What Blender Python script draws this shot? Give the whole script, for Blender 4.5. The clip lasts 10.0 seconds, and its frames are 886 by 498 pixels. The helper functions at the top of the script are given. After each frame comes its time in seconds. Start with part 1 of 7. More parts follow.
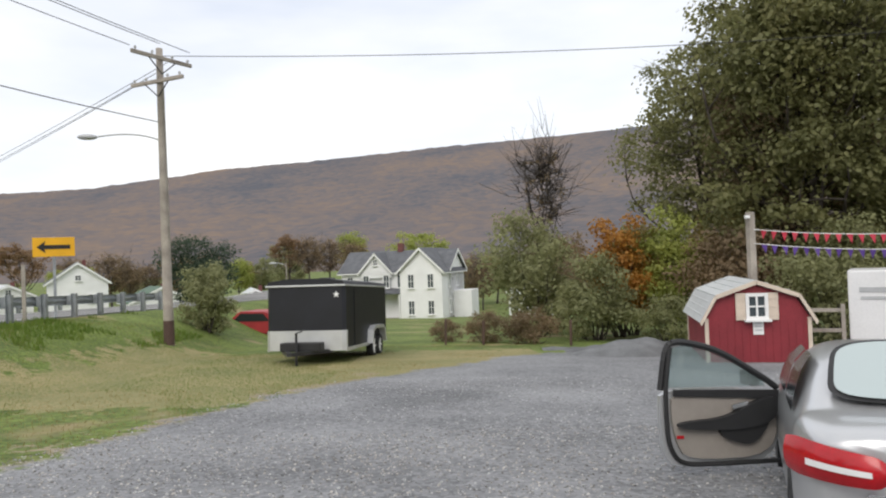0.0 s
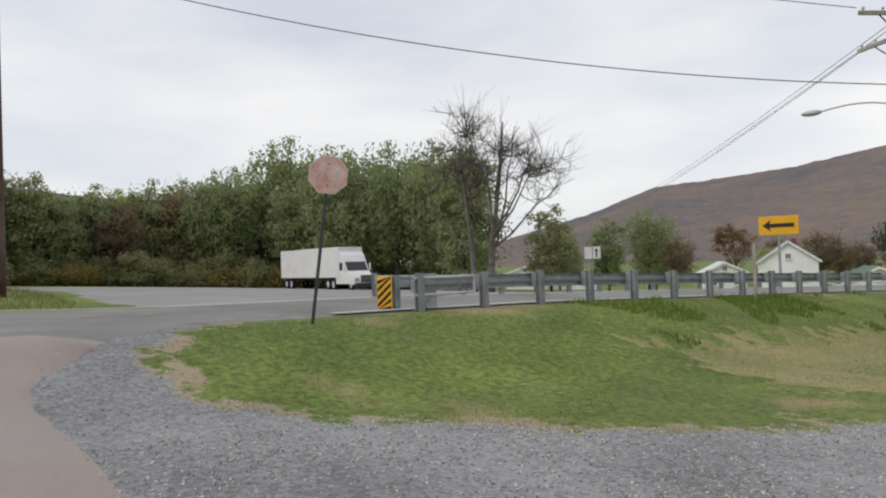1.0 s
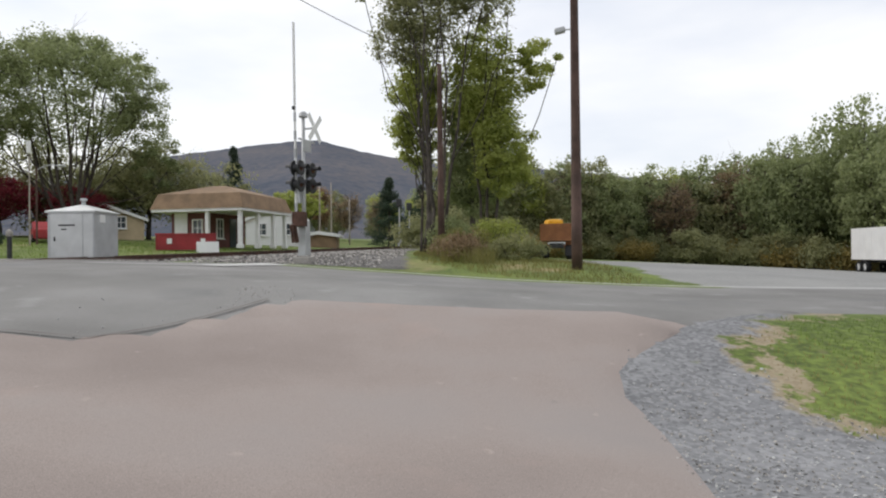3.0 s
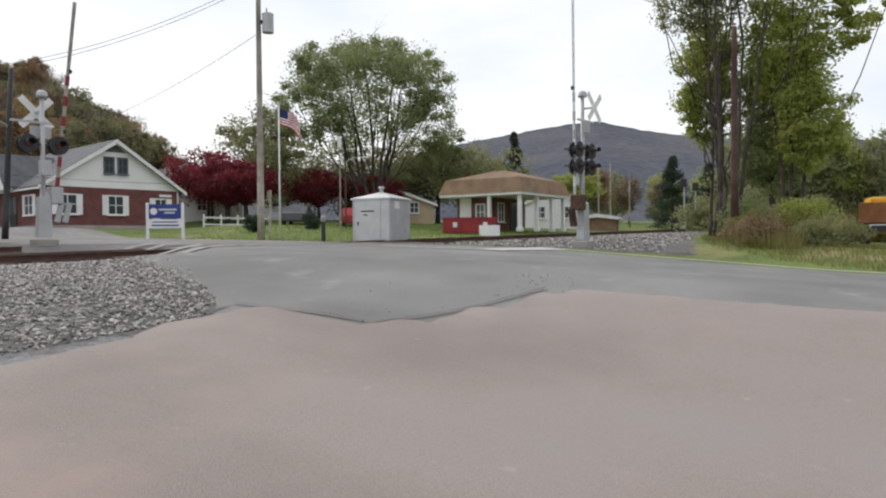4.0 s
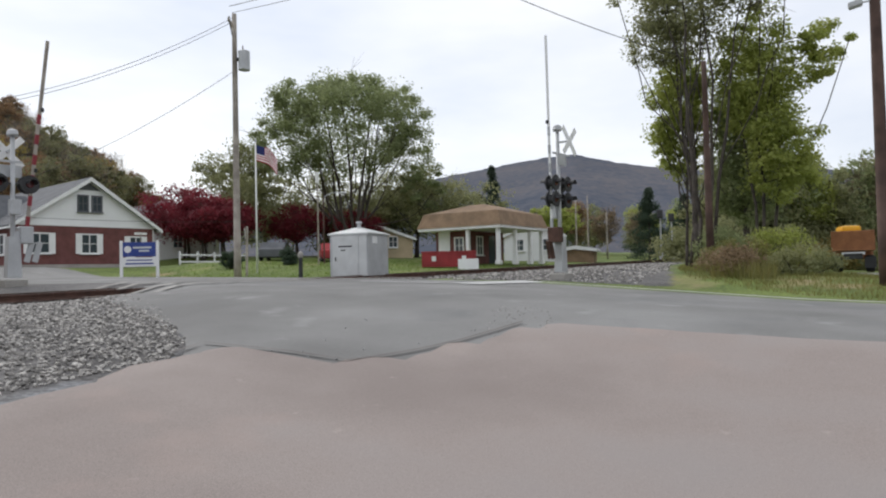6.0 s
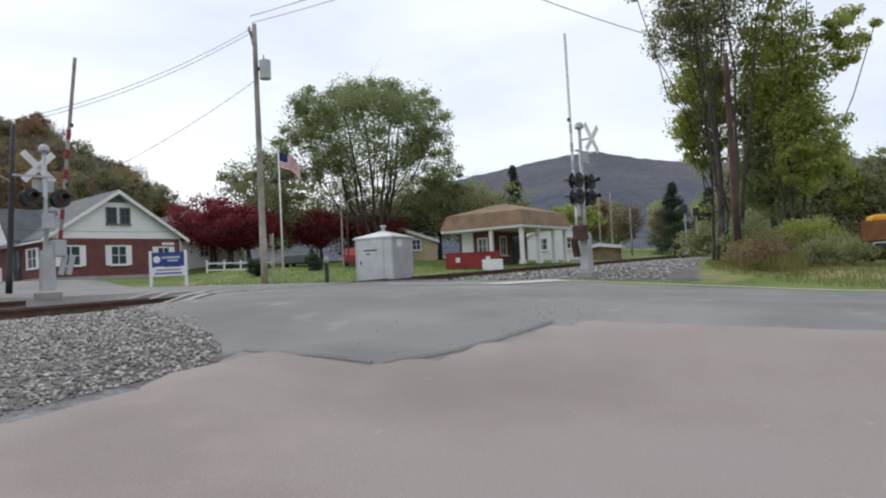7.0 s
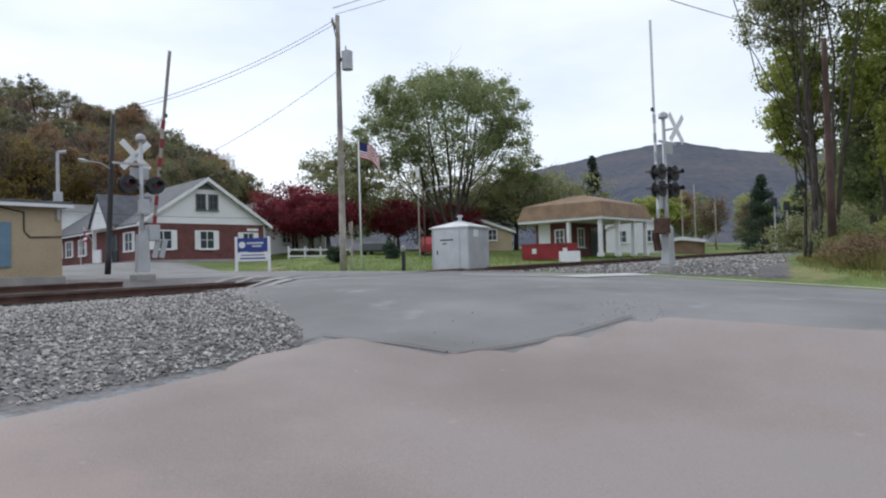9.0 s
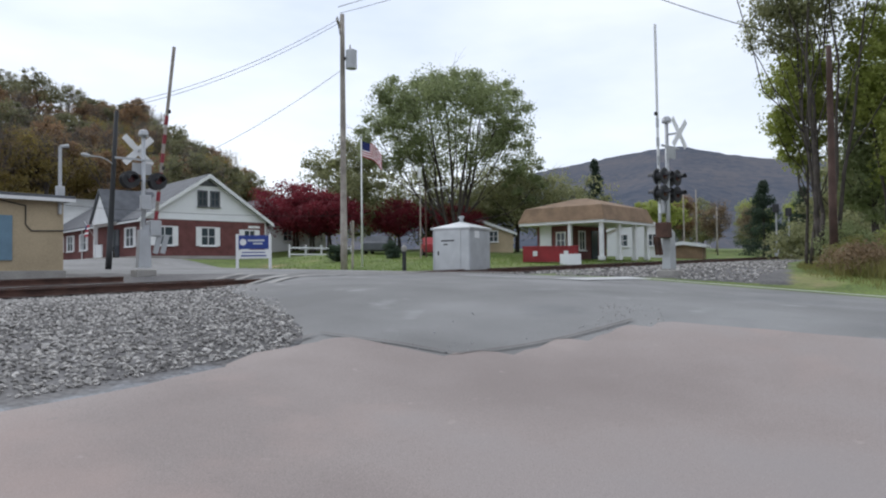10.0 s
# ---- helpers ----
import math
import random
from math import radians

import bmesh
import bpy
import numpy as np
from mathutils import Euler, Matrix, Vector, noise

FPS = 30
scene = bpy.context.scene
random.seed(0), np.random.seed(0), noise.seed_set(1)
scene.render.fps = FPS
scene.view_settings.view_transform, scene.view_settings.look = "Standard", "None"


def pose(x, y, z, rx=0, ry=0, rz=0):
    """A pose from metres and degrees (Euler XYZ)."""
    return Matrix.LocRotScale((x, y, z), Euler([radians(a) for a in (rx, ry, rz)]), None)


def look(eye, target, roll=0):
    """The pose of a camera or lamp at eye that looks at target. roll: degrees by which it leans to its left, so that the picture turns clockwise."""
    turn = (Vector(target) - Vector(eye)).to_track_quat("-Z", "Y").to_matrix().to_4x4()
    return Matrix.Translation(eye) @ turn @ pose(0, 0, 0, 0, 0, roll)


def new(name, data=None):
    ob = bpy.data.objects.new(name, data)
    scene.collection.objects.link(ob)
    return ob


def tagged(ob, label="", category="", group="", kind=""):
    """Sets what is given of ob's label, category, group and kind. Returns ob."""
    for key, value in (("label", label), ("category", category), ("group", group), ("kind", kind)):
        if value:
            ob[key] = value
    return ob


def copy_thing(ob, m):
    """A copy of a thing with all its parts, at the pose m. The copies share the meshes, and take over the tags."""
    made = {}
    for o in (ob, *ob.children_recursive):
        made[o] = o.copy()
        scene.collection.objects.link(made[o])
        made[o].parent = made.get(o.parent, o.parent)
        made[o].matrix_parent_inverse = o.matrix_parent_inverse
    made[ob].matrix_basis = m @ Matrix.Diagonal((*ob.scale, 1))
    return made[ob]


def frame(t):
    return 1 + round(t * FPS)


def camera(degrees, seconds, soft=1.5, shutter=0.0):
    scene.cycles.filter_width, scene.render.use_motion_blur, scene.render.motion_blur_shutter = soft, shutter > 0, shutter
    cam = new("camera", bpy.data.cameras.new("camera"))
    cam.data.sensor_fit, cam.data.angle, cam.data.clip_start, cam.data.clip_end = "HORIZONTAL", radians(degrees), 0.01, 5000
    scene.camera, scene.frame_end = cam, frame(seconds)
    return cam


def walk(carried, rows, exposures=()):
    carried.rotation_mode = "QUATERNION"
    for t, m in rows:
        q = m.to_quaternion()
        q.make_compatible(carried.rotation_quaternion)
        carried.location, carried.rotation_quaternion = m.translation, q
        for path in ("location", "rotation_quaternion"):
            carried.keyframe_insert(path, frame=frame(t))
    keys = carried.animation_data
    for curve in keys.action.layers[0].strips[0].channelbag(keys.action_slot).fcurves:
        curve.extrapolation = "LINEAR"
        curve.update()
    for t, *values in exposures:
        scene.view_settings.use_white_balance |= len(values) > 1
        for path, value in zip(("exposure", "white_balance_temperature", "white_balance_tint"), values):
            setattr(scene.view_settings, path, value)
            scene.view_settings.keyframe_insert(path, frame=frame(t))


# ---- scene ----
cam = camera(64.91, 10.0, 2.1)
PATH = [
    (0.0, pose(0.000, 0.000, 1.650, 90.88, 2.22, -0.44)),
    (0.2, pose(-0.057, -0.066, 1.657, 91.45, 1.18, 7.25)),
    (0.5, pose(-0.141, -0.165, 1.666, 91.32, 2.18, 21.28)),
    (0.7, pose(-0.313, -0.223, 1.661, 91.52, 1.32, 34.68)),
    (0.8, pose(-0.399, -0.252, 1.659, 91.32, 0.88, 42.72)),
    (1.0, pose(-0.570, -0.310, 1.654, 91.19, 1.93, 53.16)),
    (1.5, pose(-0.834, -0.359, 1.626, 90.32, 1.91, 67.47)),
    (1.8, pose(-1.015, -0.298, 1.641, 88.53, 0.78, 73.83)),
    (2.0, pose(-1.135, -0.257, 1.650, 88.41, 1.22, 77.41)),
    (2.2, pose(-1.321, -0.290, 1.656, 88.73, 0.99, 82.18)),
    (3.3, pose(-2.342, -0.471, 1.687, 89.57, 0.26, 102.67)),
    (3.5, pose(-2.528, -0.504, 1.692, 88.38, -0.05, 108.53)),
    (4.0, pose(-2.680, -0.644, 1.742, 89.13, 0.50, 118.56)),
    (4.5, pose(-2.735, -0.636, 1.769, 91.51, -0.70, 121.11)),
    (5.0, pose(-2.781, -0.607, 1.789, 92.01, 0.81, 119.29)),
    (5.5, pose(-2.818, -0.611, 1.769, 91.81, 1.20, 116.81)),
    (7.0, pose(-2.706, -0.689, 1.756, 92.08, 2.93, 118.81)),
    (7.5, pose(-2.699, -0.697, 1.758, 92.21, 3.15, 121.97)),
    (8.0, pose(-2.706, -0.697, 1.756, 92.03, 3.45, 123.52)),
    (8.5, pose(-2.706, -0.697, 1.758, 91.59, 3.65, 123.76)),
    (9.0, pose(-2.693, -0.700, 1.773, 91.49, 1.64, 125.00)),
    (9.5, pose(-2.690, -0.706, 1.775, 91.48, 0.52, 125.95)),
    (10.0, pose(-2.697, -0.710, 1.769, 91.55, 0.66, 125.04)),
]
walk(cam, PATH, exposures=((0.0, 0.3, 6700, 10), (0.6, 0.12, 6750, 10), (1.2, -0.05, 6750, 10), (2.0, 0.05, 6750, 10), (3.3, 0.22, 6700, 10), (5.5, 0.15, 6550, 10), (6.8, 0.12, 6350, 10), (8.0, 0.12, 6150, 10), (10.0, 0.12, 6050, 10)))

# ---------------------------------------------------------------- overcast sky and soft sun
world = bpy.data.worlds.new("overcast_sky")
scene.world = world
world.use_nodes = True
wt = world.node_tree
sky = wt.nodes.new("ShaderNodeTexSky")
sky.sky_type, sky.sun_disc = "NISHITA", False
sky.sun_elevation, sky.sun_rotation = radians(42), radians(200)
coord = wt.nodes.new("ShaderNodeTexCoord")
squash = wt.nodes.new("ShaderNodeMapping")
squash.inputs["Scale"].default_value = (1.0, 1.0, 3.2)
clouds = wt.nodes.new("ShaderNodeTexNoise")
clouds.inputs["Scale"].default_value, clouds.inputs["Detail"].default_value = 1.9, 5
clouds.inputs["Roughness"].default_value = 0.5
ramp = wt.nodes.new("ShaderNodeValToRGB")
ramp.color_ramp.elements[0].position, ramp.color_ramp.elements[0].color = 0.34, (0.60, 0.645, 0.735, 1)
ramp.color_ramp.elements[1].position, ramp.color_ramp.elements[1].color = 0.66, (0.87, 0.87, 0.875, 1)
thin = wt.nodes.new("ShaderNodeMix")
thin.data_type, thin.blend_type = "RGBA", "ADD"
thin.inputs["Factor"].default_value = 0.02
wt.links.new(coord.outputs["Generated"], squash.inputs[0])
wt.links.new(squash.outputs[0], clouds.inputs["Vector"])
wt.links.new(clouds.outputs["Fac"], ramp.inputs[0])
wt.links.new(ramp.outputs[0], thin.inputs["A"])
wt.links.new(sky.outputs[0], thin.inputs["B"])
wt.links.new(thin.outputs["Result"], wt.nodes["Background"].inputs[0])
wt.nodes["Background"].inputs[1].default_value = 1.0
sun = new("sun", bpy.data.lights.new("sun", "SUN"))
sun.data.energy, sun.data.angle, sun.data.color = 1.1, radians(35), (1.0, 0.96, 0.9)
sun.matrix_world = look((0, 0, 30), (6, 18, 12))


# ---------------------------------------------------------------- materials
def material(name, col, rough=0.7, var=0.25, scale=3.0, fine=40.0, bump=0.15, metal=0.0, second=None, spots=0.0, island=0.0, coat=0.0, depth=0.02, piece=0.0):
    """A surface with a base colour, blotches and grain at two scales, and fine relief."""
    m = bpy.data.materials.new(name)
    m.use_nodes = True
    n, l = m.node_tree.nodes, m.node_tree.links
    b = n["Principled BSDF"]
    b.inputs["Roughness"].default_value, b.inputs["Metallic"].default_value = rough, metal
    b.inputs["Coat Weight"].default_value = coat
    geo = n.new("ShaderNodeNewGeometry")
    big, small = n.new("ShaderNodeTexNoise"), n.new("ShaderNodeTexNoise")
    for node, s, d in ((big, scale, 4), (small, fine, 3)):
        node.inputs["Scale"].default_value, node.inputs["Detail"].default_value = s, d
        l.new(geo.outputs["Position"], node.inputs["Vector"])
    r = n.new("ShaderNodeValToRGB")
    dark = tuple(c * (1 - var) for c in col)
    light = second or tuple(min(1, c * (1 + var)) for c in col)
    r.color_ramp.elements[0].position, r.color_ramp.elements[0].color = 0.32, (*dark, 1)
    r.color_ramp.elements[1].position, r.color_ramp.elements[1].color = 0.68, (*light, 1)
    l.new(big.outputs["Fac"], r.inputs[0])
    grain = n.new("ShaderNodeMix")
    grain.data_type, grain.blend_type = "RGBA", "MULTIPLY"
    grain.inputs["Factor"].default_value = 1.0
    g = n.new("ShaderNodeMapRange")
    g.inputs["From Min"].default_value, g.inputs["From Max"].default_value = 0.3, 0.7
    g.inputs["To Min"].default_value, g.inputs["To Max"].default_value = 1 - var * 0.8 - spots, 1 + var * 0.6 + spots
    l.new(small.outputs["Fac"], g.inputs["Value"])
    l.new(r.outputs[0], grain.inputs["A"])
    l.new(g.outputs[0], grain.inputs["B"])
    out = grain.outputs["Result"]
    if island or piece:
        info = n.new("ShaderNodeObjectInfo")
        k = n.new("ShaderNodeMapRange")
        k.inputs["To Min"].default_value, k.inputs["To Max"].default_value = 1 - (island or piece), 1 + (island or piece)
        l.new(geo.outputs["Random Per Island"] if island else info.outputs["Random"], k.inputs["Value"])
        mul = n.new("ShaderNodeMix")
        mul.data_type, mul.blend_type = "RGBA", "MULTIPLY"
        mul.inputs["Factor"].default_value = 1.0
        l.new(out, mul.inputs["A"])
        l.new(k.outputs[0], mul.inputs["B"])
        out = mul.outputs["Result"]
    l.new(out, b.inputs["Base Color"])
    if bump:
        bp = n.new("ShaderNodeBump")
        bp.inputs["Strength"].default_value, bp.inputs["Distance"].default_value = bump, depth
        l.new(small.outputs["Fac"], bp.inputs["Height"])
        l.new(bp.outputs[0], b.inputs["Normal"])
    return m


def leaf_material(name, a, b_, c):
    """Leaves in three mixed colours, each leaf with its own shade; light passes through a little."""
    m = bpy.data.materials.new(name)
    m.use_nodes = True
    n, l = m.node_tree.nodes, m.node_tree.links
    b = n["Principled BSDF"]
    geo = n.new("ShaderNodeNewGeometry")
    r = n.new("ShaderNodeValToRGB")
    r.color_ramp.elements[0].color, r.color_ramp.elements[1].color = (*a, 1), (*c, 1)
    e = r.color_ramp.elements.new(0.5)
    e.color = (*b_, 1)
    big = n.new("ShaderNodeTexNoise")
    big.inputs["Scale"].default_value, big.inputs["Detail"].default_value = 0.55, 4
    l.new(geo.outputs["Position"], big.inputs["Vector"])
    add = n.new("ShaderNodeMath")
    add.operation = "MULTIPLY_ADD"
    add.inputs[1].default_value, add.inputs[2].default_value = 0.3, -0.12
    l.new(geo.outputs["Random Per Island"], add.inputs[0])
    mix = n.new("ShaderNodeMath")
    mix.operation = "MULTIPLY_ADD"
    mix.inputs[1].default_value = 1.0
    l.new(big.outputs["Fac"], mix.inputs[0])
    l.new(add.outputs[0], mix.inputs[2])
    l.new(mix.outputs[0], r.inputs[0])
    l.new(r.outputs[0], b.inputs["Base Color"])
    b.inputs["Roughness"].default_value = 0.6
    tr = n.new("ShaderNodeBsdfTranslucent")
    l.new(r.outputs[0], tr.inputs[0])
    ms = n.new("ShaderNodeMixShader")
    ms.inputs[0].default_value = 0.55
    l.new(b.outputs[0], ms.inputs[1])
    l.new(tr.outputs[0], ms.inputs[2])
    l.new(ms.outputs[0], n["Material Output"].inputs[0])
    return m


def glass_material(name, tint=(0.25, 0.3, 0.32), rough=0.05, clear=0.0):
    m = bpy.data.materials.new(name)
    m.use_nodes = True
    b = m.node_tree.nodes["Principled BSDF"]
    b.inputs["Base Color"].default_value = (*tint, 1)
    b.inputs["Roughness"].default_value, b.inputs["IOR"].default_value = rough, 1.5
    b.inputs["Transmission Weight"].default_value = clear
    return m


M = {
    "white_paint": material("white_paint", (0.84, 0.84, 0.83), 0.55, 0.05, 1.5, 30, 0.05),
    "siding": material("white_siding", (0.86, 0.86, 0.86), 0.6, 0.05, 0.6, 20, 0.05),
    "steel": material("galvanised_steel", (0.36, 0.38, 0.4), 0.45, 0.18, 4, 60, 0.05, metal=0.55),
    "grey_metal": material("grey_metal", (0.5, 0.51, 0.52), 0.5, 0.1, 2, 40, 0.05, metal=0.2),
    "dark_metal": material("dark_metal", (0.03, 0.03, 0.032), 0.5, 0.3, 4, 60, 0.05),
    "rust": material("rusty_steel", (0.09, 0.045, 0.032), 0.8, 0.4, 3, 60, 0.3),
    "rail_top": material("worn_rail_top", (0.35, 0.34, 0.33), 0.35, 0.15, 3, 60, 0.05, metal=0.8),
    "tie": material("creosoted_timber", (0.06, 0.045, 0.038), 0.9, 0.35, 6, 50, 0.4, piece=0.3),
    "pole_grey": material("weathered_pole_wood", (0.37, 0.33, 0.285), 0.85, 0.25, 2, 50, 0.4),
    "pole_brown": material("brown_pole_wood", (0.1, 0.06, 0.048), 0.85, 0.3, 2, 50, 0.4),
    "bark": material("bark", (0.075, 0.062, 0.052), 0.9, 0.35, 3, 25, 0.6),
    "bark_pale": material("pale_bark", (0.14, 0.12, 0.105), 0.9, 0.3, 3, 25, 0.5),
    "brick": material("red_brick", (0.165, 0.062, 0.056), 0.8, 0.2, 2, 30, 0.2),
    "yellow_block": material("tan_brick", (0.5, 0.4, 0.26), 0.85, 0.12, 0.8, 25, 0.2),
    "shingle_grey": material("grey_shingles", (0.12, 0.125, 0.135), 0.85, 0.2, 1.5, 20, 0.3),
    "shingle_brown": material("brown_shingles", (0.27, 0.18, 0.11), 0.85, 0.2, 1.5, 18, 0.3),
    "red_roof": material("red_metal_roof", (0.36, 0.07, 0.06), 0.5, 0.15, 1, 20, 0.1),
    "green_roof": material("green_roof", (0.07, 0.13, 0.08), 0.6, 0.15, 1, 20, 0.1),
    "pale_roof": material("pale_metal_roof", (0.58, 0.6, 0.6), 0.45, 0.08, 1, 20, 0.05, metal=0.1),
    "pale_glass": glass_material("pale_car_glass", (0.5, 0.58, 0.58), 0.04, 0.15),
    "heap": material("dark_gravel_heap", (0.17, 0.175, 0.18), 0.95, 0.25, 1.5, 30, 0.6, depth=0.04),
    "window": glass_material("window_glass", (0.06, 0.075, 0.085), 0.06),
    "car_glass": glass_material("car_glass", (0.55, 0.66, 0.66), 0.03, 0.8),
    "dark_glass": glass_material("tinted_glass", (0.02, 0.024, 0.028), 0.12),
    "black_paint": material("black_paint", (0.01, 0.011, 0.016), 0.5, 0.2, 2, 60, 0.03),
    "alloy": material("diamond_plate", (0.62, 0.63, 0.63), 0.4, 0.08, 2, 90, 0.2, metal=0.5),
    "silver": material("silver_car_paint", (0.56, 0.57, 0.58), 0.3, 0.04, 1, 300, 0.0, metal=0.55, coat=0.6),
    "white_truck": material("white_truck_paint", (0.8, 0.8, 0.8), 0.35, 0.05, 1, 20, 0.02, coat=0.3),
    "tyre": material("tyre_rubber", (0.018, 0.018, 0.019), 0.85, 0.3, 5, 60, 0.2),
    "chrome": material("chrome", (0.75, 0.75, 0.76), 0.15, 0.05, 4, 80, 0.0, metal=0.95),
    "red_light": material("red_lens", (0.45, 0.006, 0.012), 0.22, 0.12, 8, 60, 0.0, coat=0.25),
    "red_paint": material("red_paint", (0.34, 0.03, 0.035), 0.5, 0.15, 2, 30, 0.08),
    "barn_red": material("barn_red_boards", (0.24, 0.024, 0.034), 0.6, 0.15, 1.5, 30, 0.1),
    "cream": material("cream_trim", (0.66, 0.56, 0.46), 0.6, 0.08, 3, 40, 0.05),
    "yellow_sign": material("yellow_sheeting", (0.86, 0.44, 0.01), 0.4, 0.06, 2, 40, 0.0),
    "black_sign": material("black_sheeting", (0.015, 0.014, 0.013), 0.5, 0.2, 2, 40, 0.0),
    "stop_red": material("faded_stop_red", (0.56, 0.2, 0.15), 0.55, 0.12, 3, 25, 0.0, second=(0.66, 0.5, 0.45)),
    "stop_letter": material("faded_stop_letters", (0.58, 0.46, 0.43), 0.55, 0.1, 6, 30, 0.0),
    "blue_sign": material("blue_sign", (0.03, 0.06, 0.27), 0.4, 0.1, 2, 30, 0.0),
    "blue_board": material("blue_grey_board", (0.16, 0.26, 0.34), 0.6, 0.1, 2, 30, 0.05),
    "orange_truck": material("orange_truck_paint", (0.3, 0.12, 0.045), 0.55, 0.2, 2, 20, 0.05),
    "pennant_red": material("red_pennants", (0.5, 0.03, 0.06), 0.6, 0.15, 2, 30, 0.0),
    "pennant_blue": material("purple_pennants", (0.09, 0.04, 0.24), 0.6, 0.15, 2, 30, 0.0),
    "flag_red": material("flag_red", (0.45, 0.03, 0.05), 0.8, 0.1, 2, 60, 0.0),
    "flag_blue": material("flag_blue", (0.02, 0.03, 0.14), 0.8, 0.1, 2, 60, 0.0),
    "concrete": material("concrete", (0.36, 0.34, 0.31), 0.9, 0.15, 1.2, 30, 0.3),
    "wire": material("black_wire", (0.03, 0.03, 0.03), 0.6, 0.1, 2, 40, 0.0),
    "beige_plastic": material("beige_door_trim", (0.3, 0.27, 0.24), 0.6, 0.08, 5, 120, 0.1),
    "black_plastic": material("black_plastic", (0.02, 0.02, 0.021), 0.55, 0.15, 5, 120, 0.1),
    "signal_lens": material("dark_signal_lens", (0.08, 0.01, 0.012), 0.15, 0.2, 6, 60, 0.0, coat=0.5),
    "paint_line": material("worn_white_line", (0.62, 0.62, 0.6), 0.75, 0.15, 1.2, 22, 0.05, second=(0.45, 0.45, 0.44)),
    "tar": material("tar_joint", (0.155, 0.14, 0.132), 0.8, 0.25, 2, 30, 0.1),
    "leaf_green": leaf_material("green_leaves", (0.185, 0.220, 0.105), (0.295, 0.340, 0.160), (0.410, 0.445, 0.220)),
    "leaf_dull": leaf_material("dull_green_leaves", (0.195, 0.210, 0.105), (0.300, 0.310, 0.150), (0.410, 0.405, 0.205)),
    "leaf_lime": leaf_material("yellow_green_leaves", (0.240, 0.285, 0.070), (0.370, 0.415, 0.105), (0.520, 0.530, 0.160)),
    "leaf_red": leaf_material("crimson_leaves", (0.138, 0.018, 0.029), (0.230, 0.029, 0.044), (0.322, 0.052, 0.063)),
    "leaf_orange": leaf_material("orange_leaves", (0.260, 0.130, 0.039), (0.468, 0.221, 0.046), (0.600, 0.338, 0.065)),
    "leaf_brown": leaf_material("brown_leaves", (0.175, 0.135, 0.085), (0.270, 0.200, 0.120), (0.370, 0.260, 0.150)),
    "leaf_pine": leaf_material("conifer_needles", (0.031, 0.056, 0.037), (0.056, 0.088, 0.053), (0.094, 0.125, 0.073)),
    "leaf_rust": leaf_material("rust_leaves", (0.180, 0.120, 0.075), (0.280, 0.180, 0.100), (0.380, 0.245, 0.120)),
    "leaf_olive": leaf_material("olive_leaves", (0.130, 0.135, 0.075), (0.205, 0.205, 0.105), (0.300, 0.280, 0.145)),
    "leaf_deep": leaf_material("dark_olive_leaves", (0.150, 0.158, 0.072), (0.235, 0.238, 0.100), (0.350, 0.325, 0.145)),
    "leaf_ochre": leaf_material("ochre_leaves", (0.195, 0.165, 0.055), (0.295, 0.235, 0.075), (0.410, 0.310, 0.100)),
    "weed": leaf_material("weeds", (0.115, 0.138, 0.040), (0.218, 0.213, 0.069), (0.368, 0.299, 0.115)),
    "grass_blade": leaf_material("grass_blades", (0.105, 0.170, 0.026), (0.150, 0.228, 0.036), (0.225, 0.270, 0.060)),
    "dry_blade": leaf_material("dry_grass_blades", (0.216, 0.180, 0.063), (0.324, 0.261, 0.099), (0.414, 0.333, 0.153)),
    "stone": material("ballast_stone", (0.36, 0.34, 0.315), 0.9, 0.2, 8, 60, 0.3, island=0.65),
    "stone_dark": material("grey_gravel_stone", (0.35, 0.352, 0.35), 0.9, 0.2, 8, 60, 0.3, island=0.45),
}


def surface(name, col, light, scale, fine, patches=(), spot=0.3, rough=0.9, bump=0.5, stretch=(1, 1, 1)):
    """Ground covers: blotches, grit and stained patches of other colours."""
    m = material(name, col, rough, 0.22, scale, fine, bump, second=light, spots=spot, depth=0.03)
    n, l = m.node_tree.nodes, m.node_tree.links
    b = n["Principled BSDF"]
    src = b.inputs["Base Color"].links[0].from_socket
    geo = n.new("ShaderNodeNewGeometry")
    for k, (c, s, lo, hi) in enumerate(patches):
        t = n.new("ShaderNodeTexNoise")
        t.inputs["Scale"].default_value, t.inputs["Detail"].default_value = s, 6
        mp = n.new("ShaderNodeMapping")
        mp.inputs["Location"].default_value, mp.inputs["Scale"].default_value = (k * 7.3, k * 3.1, 0), stretch
        l.new(geo.outputs["Position"], mp.inputs[0])
        l.new(mp.outputs[0], t.inputs["Vector"])
        r = n.new("ShaderNodeMapRange")
        r.inputs["From Min"].default_value, r.inputs["From Max"].default_value = lo, hi
        l.new(t.outputs["Fac"], r.inputs["Value"])
        x = n.new("ShaderNodeMix")
        x.data_type = "RGBA"
        x.inputs["B"].default_value = (*c, 1)
        l.new(r.outputs[0], x.inputs["Factor"])
        l.new(src, x.inputs["A"])
        src = x.outputs["Result"]
    l.new(src, b.inputs["Base Color"])
    return m


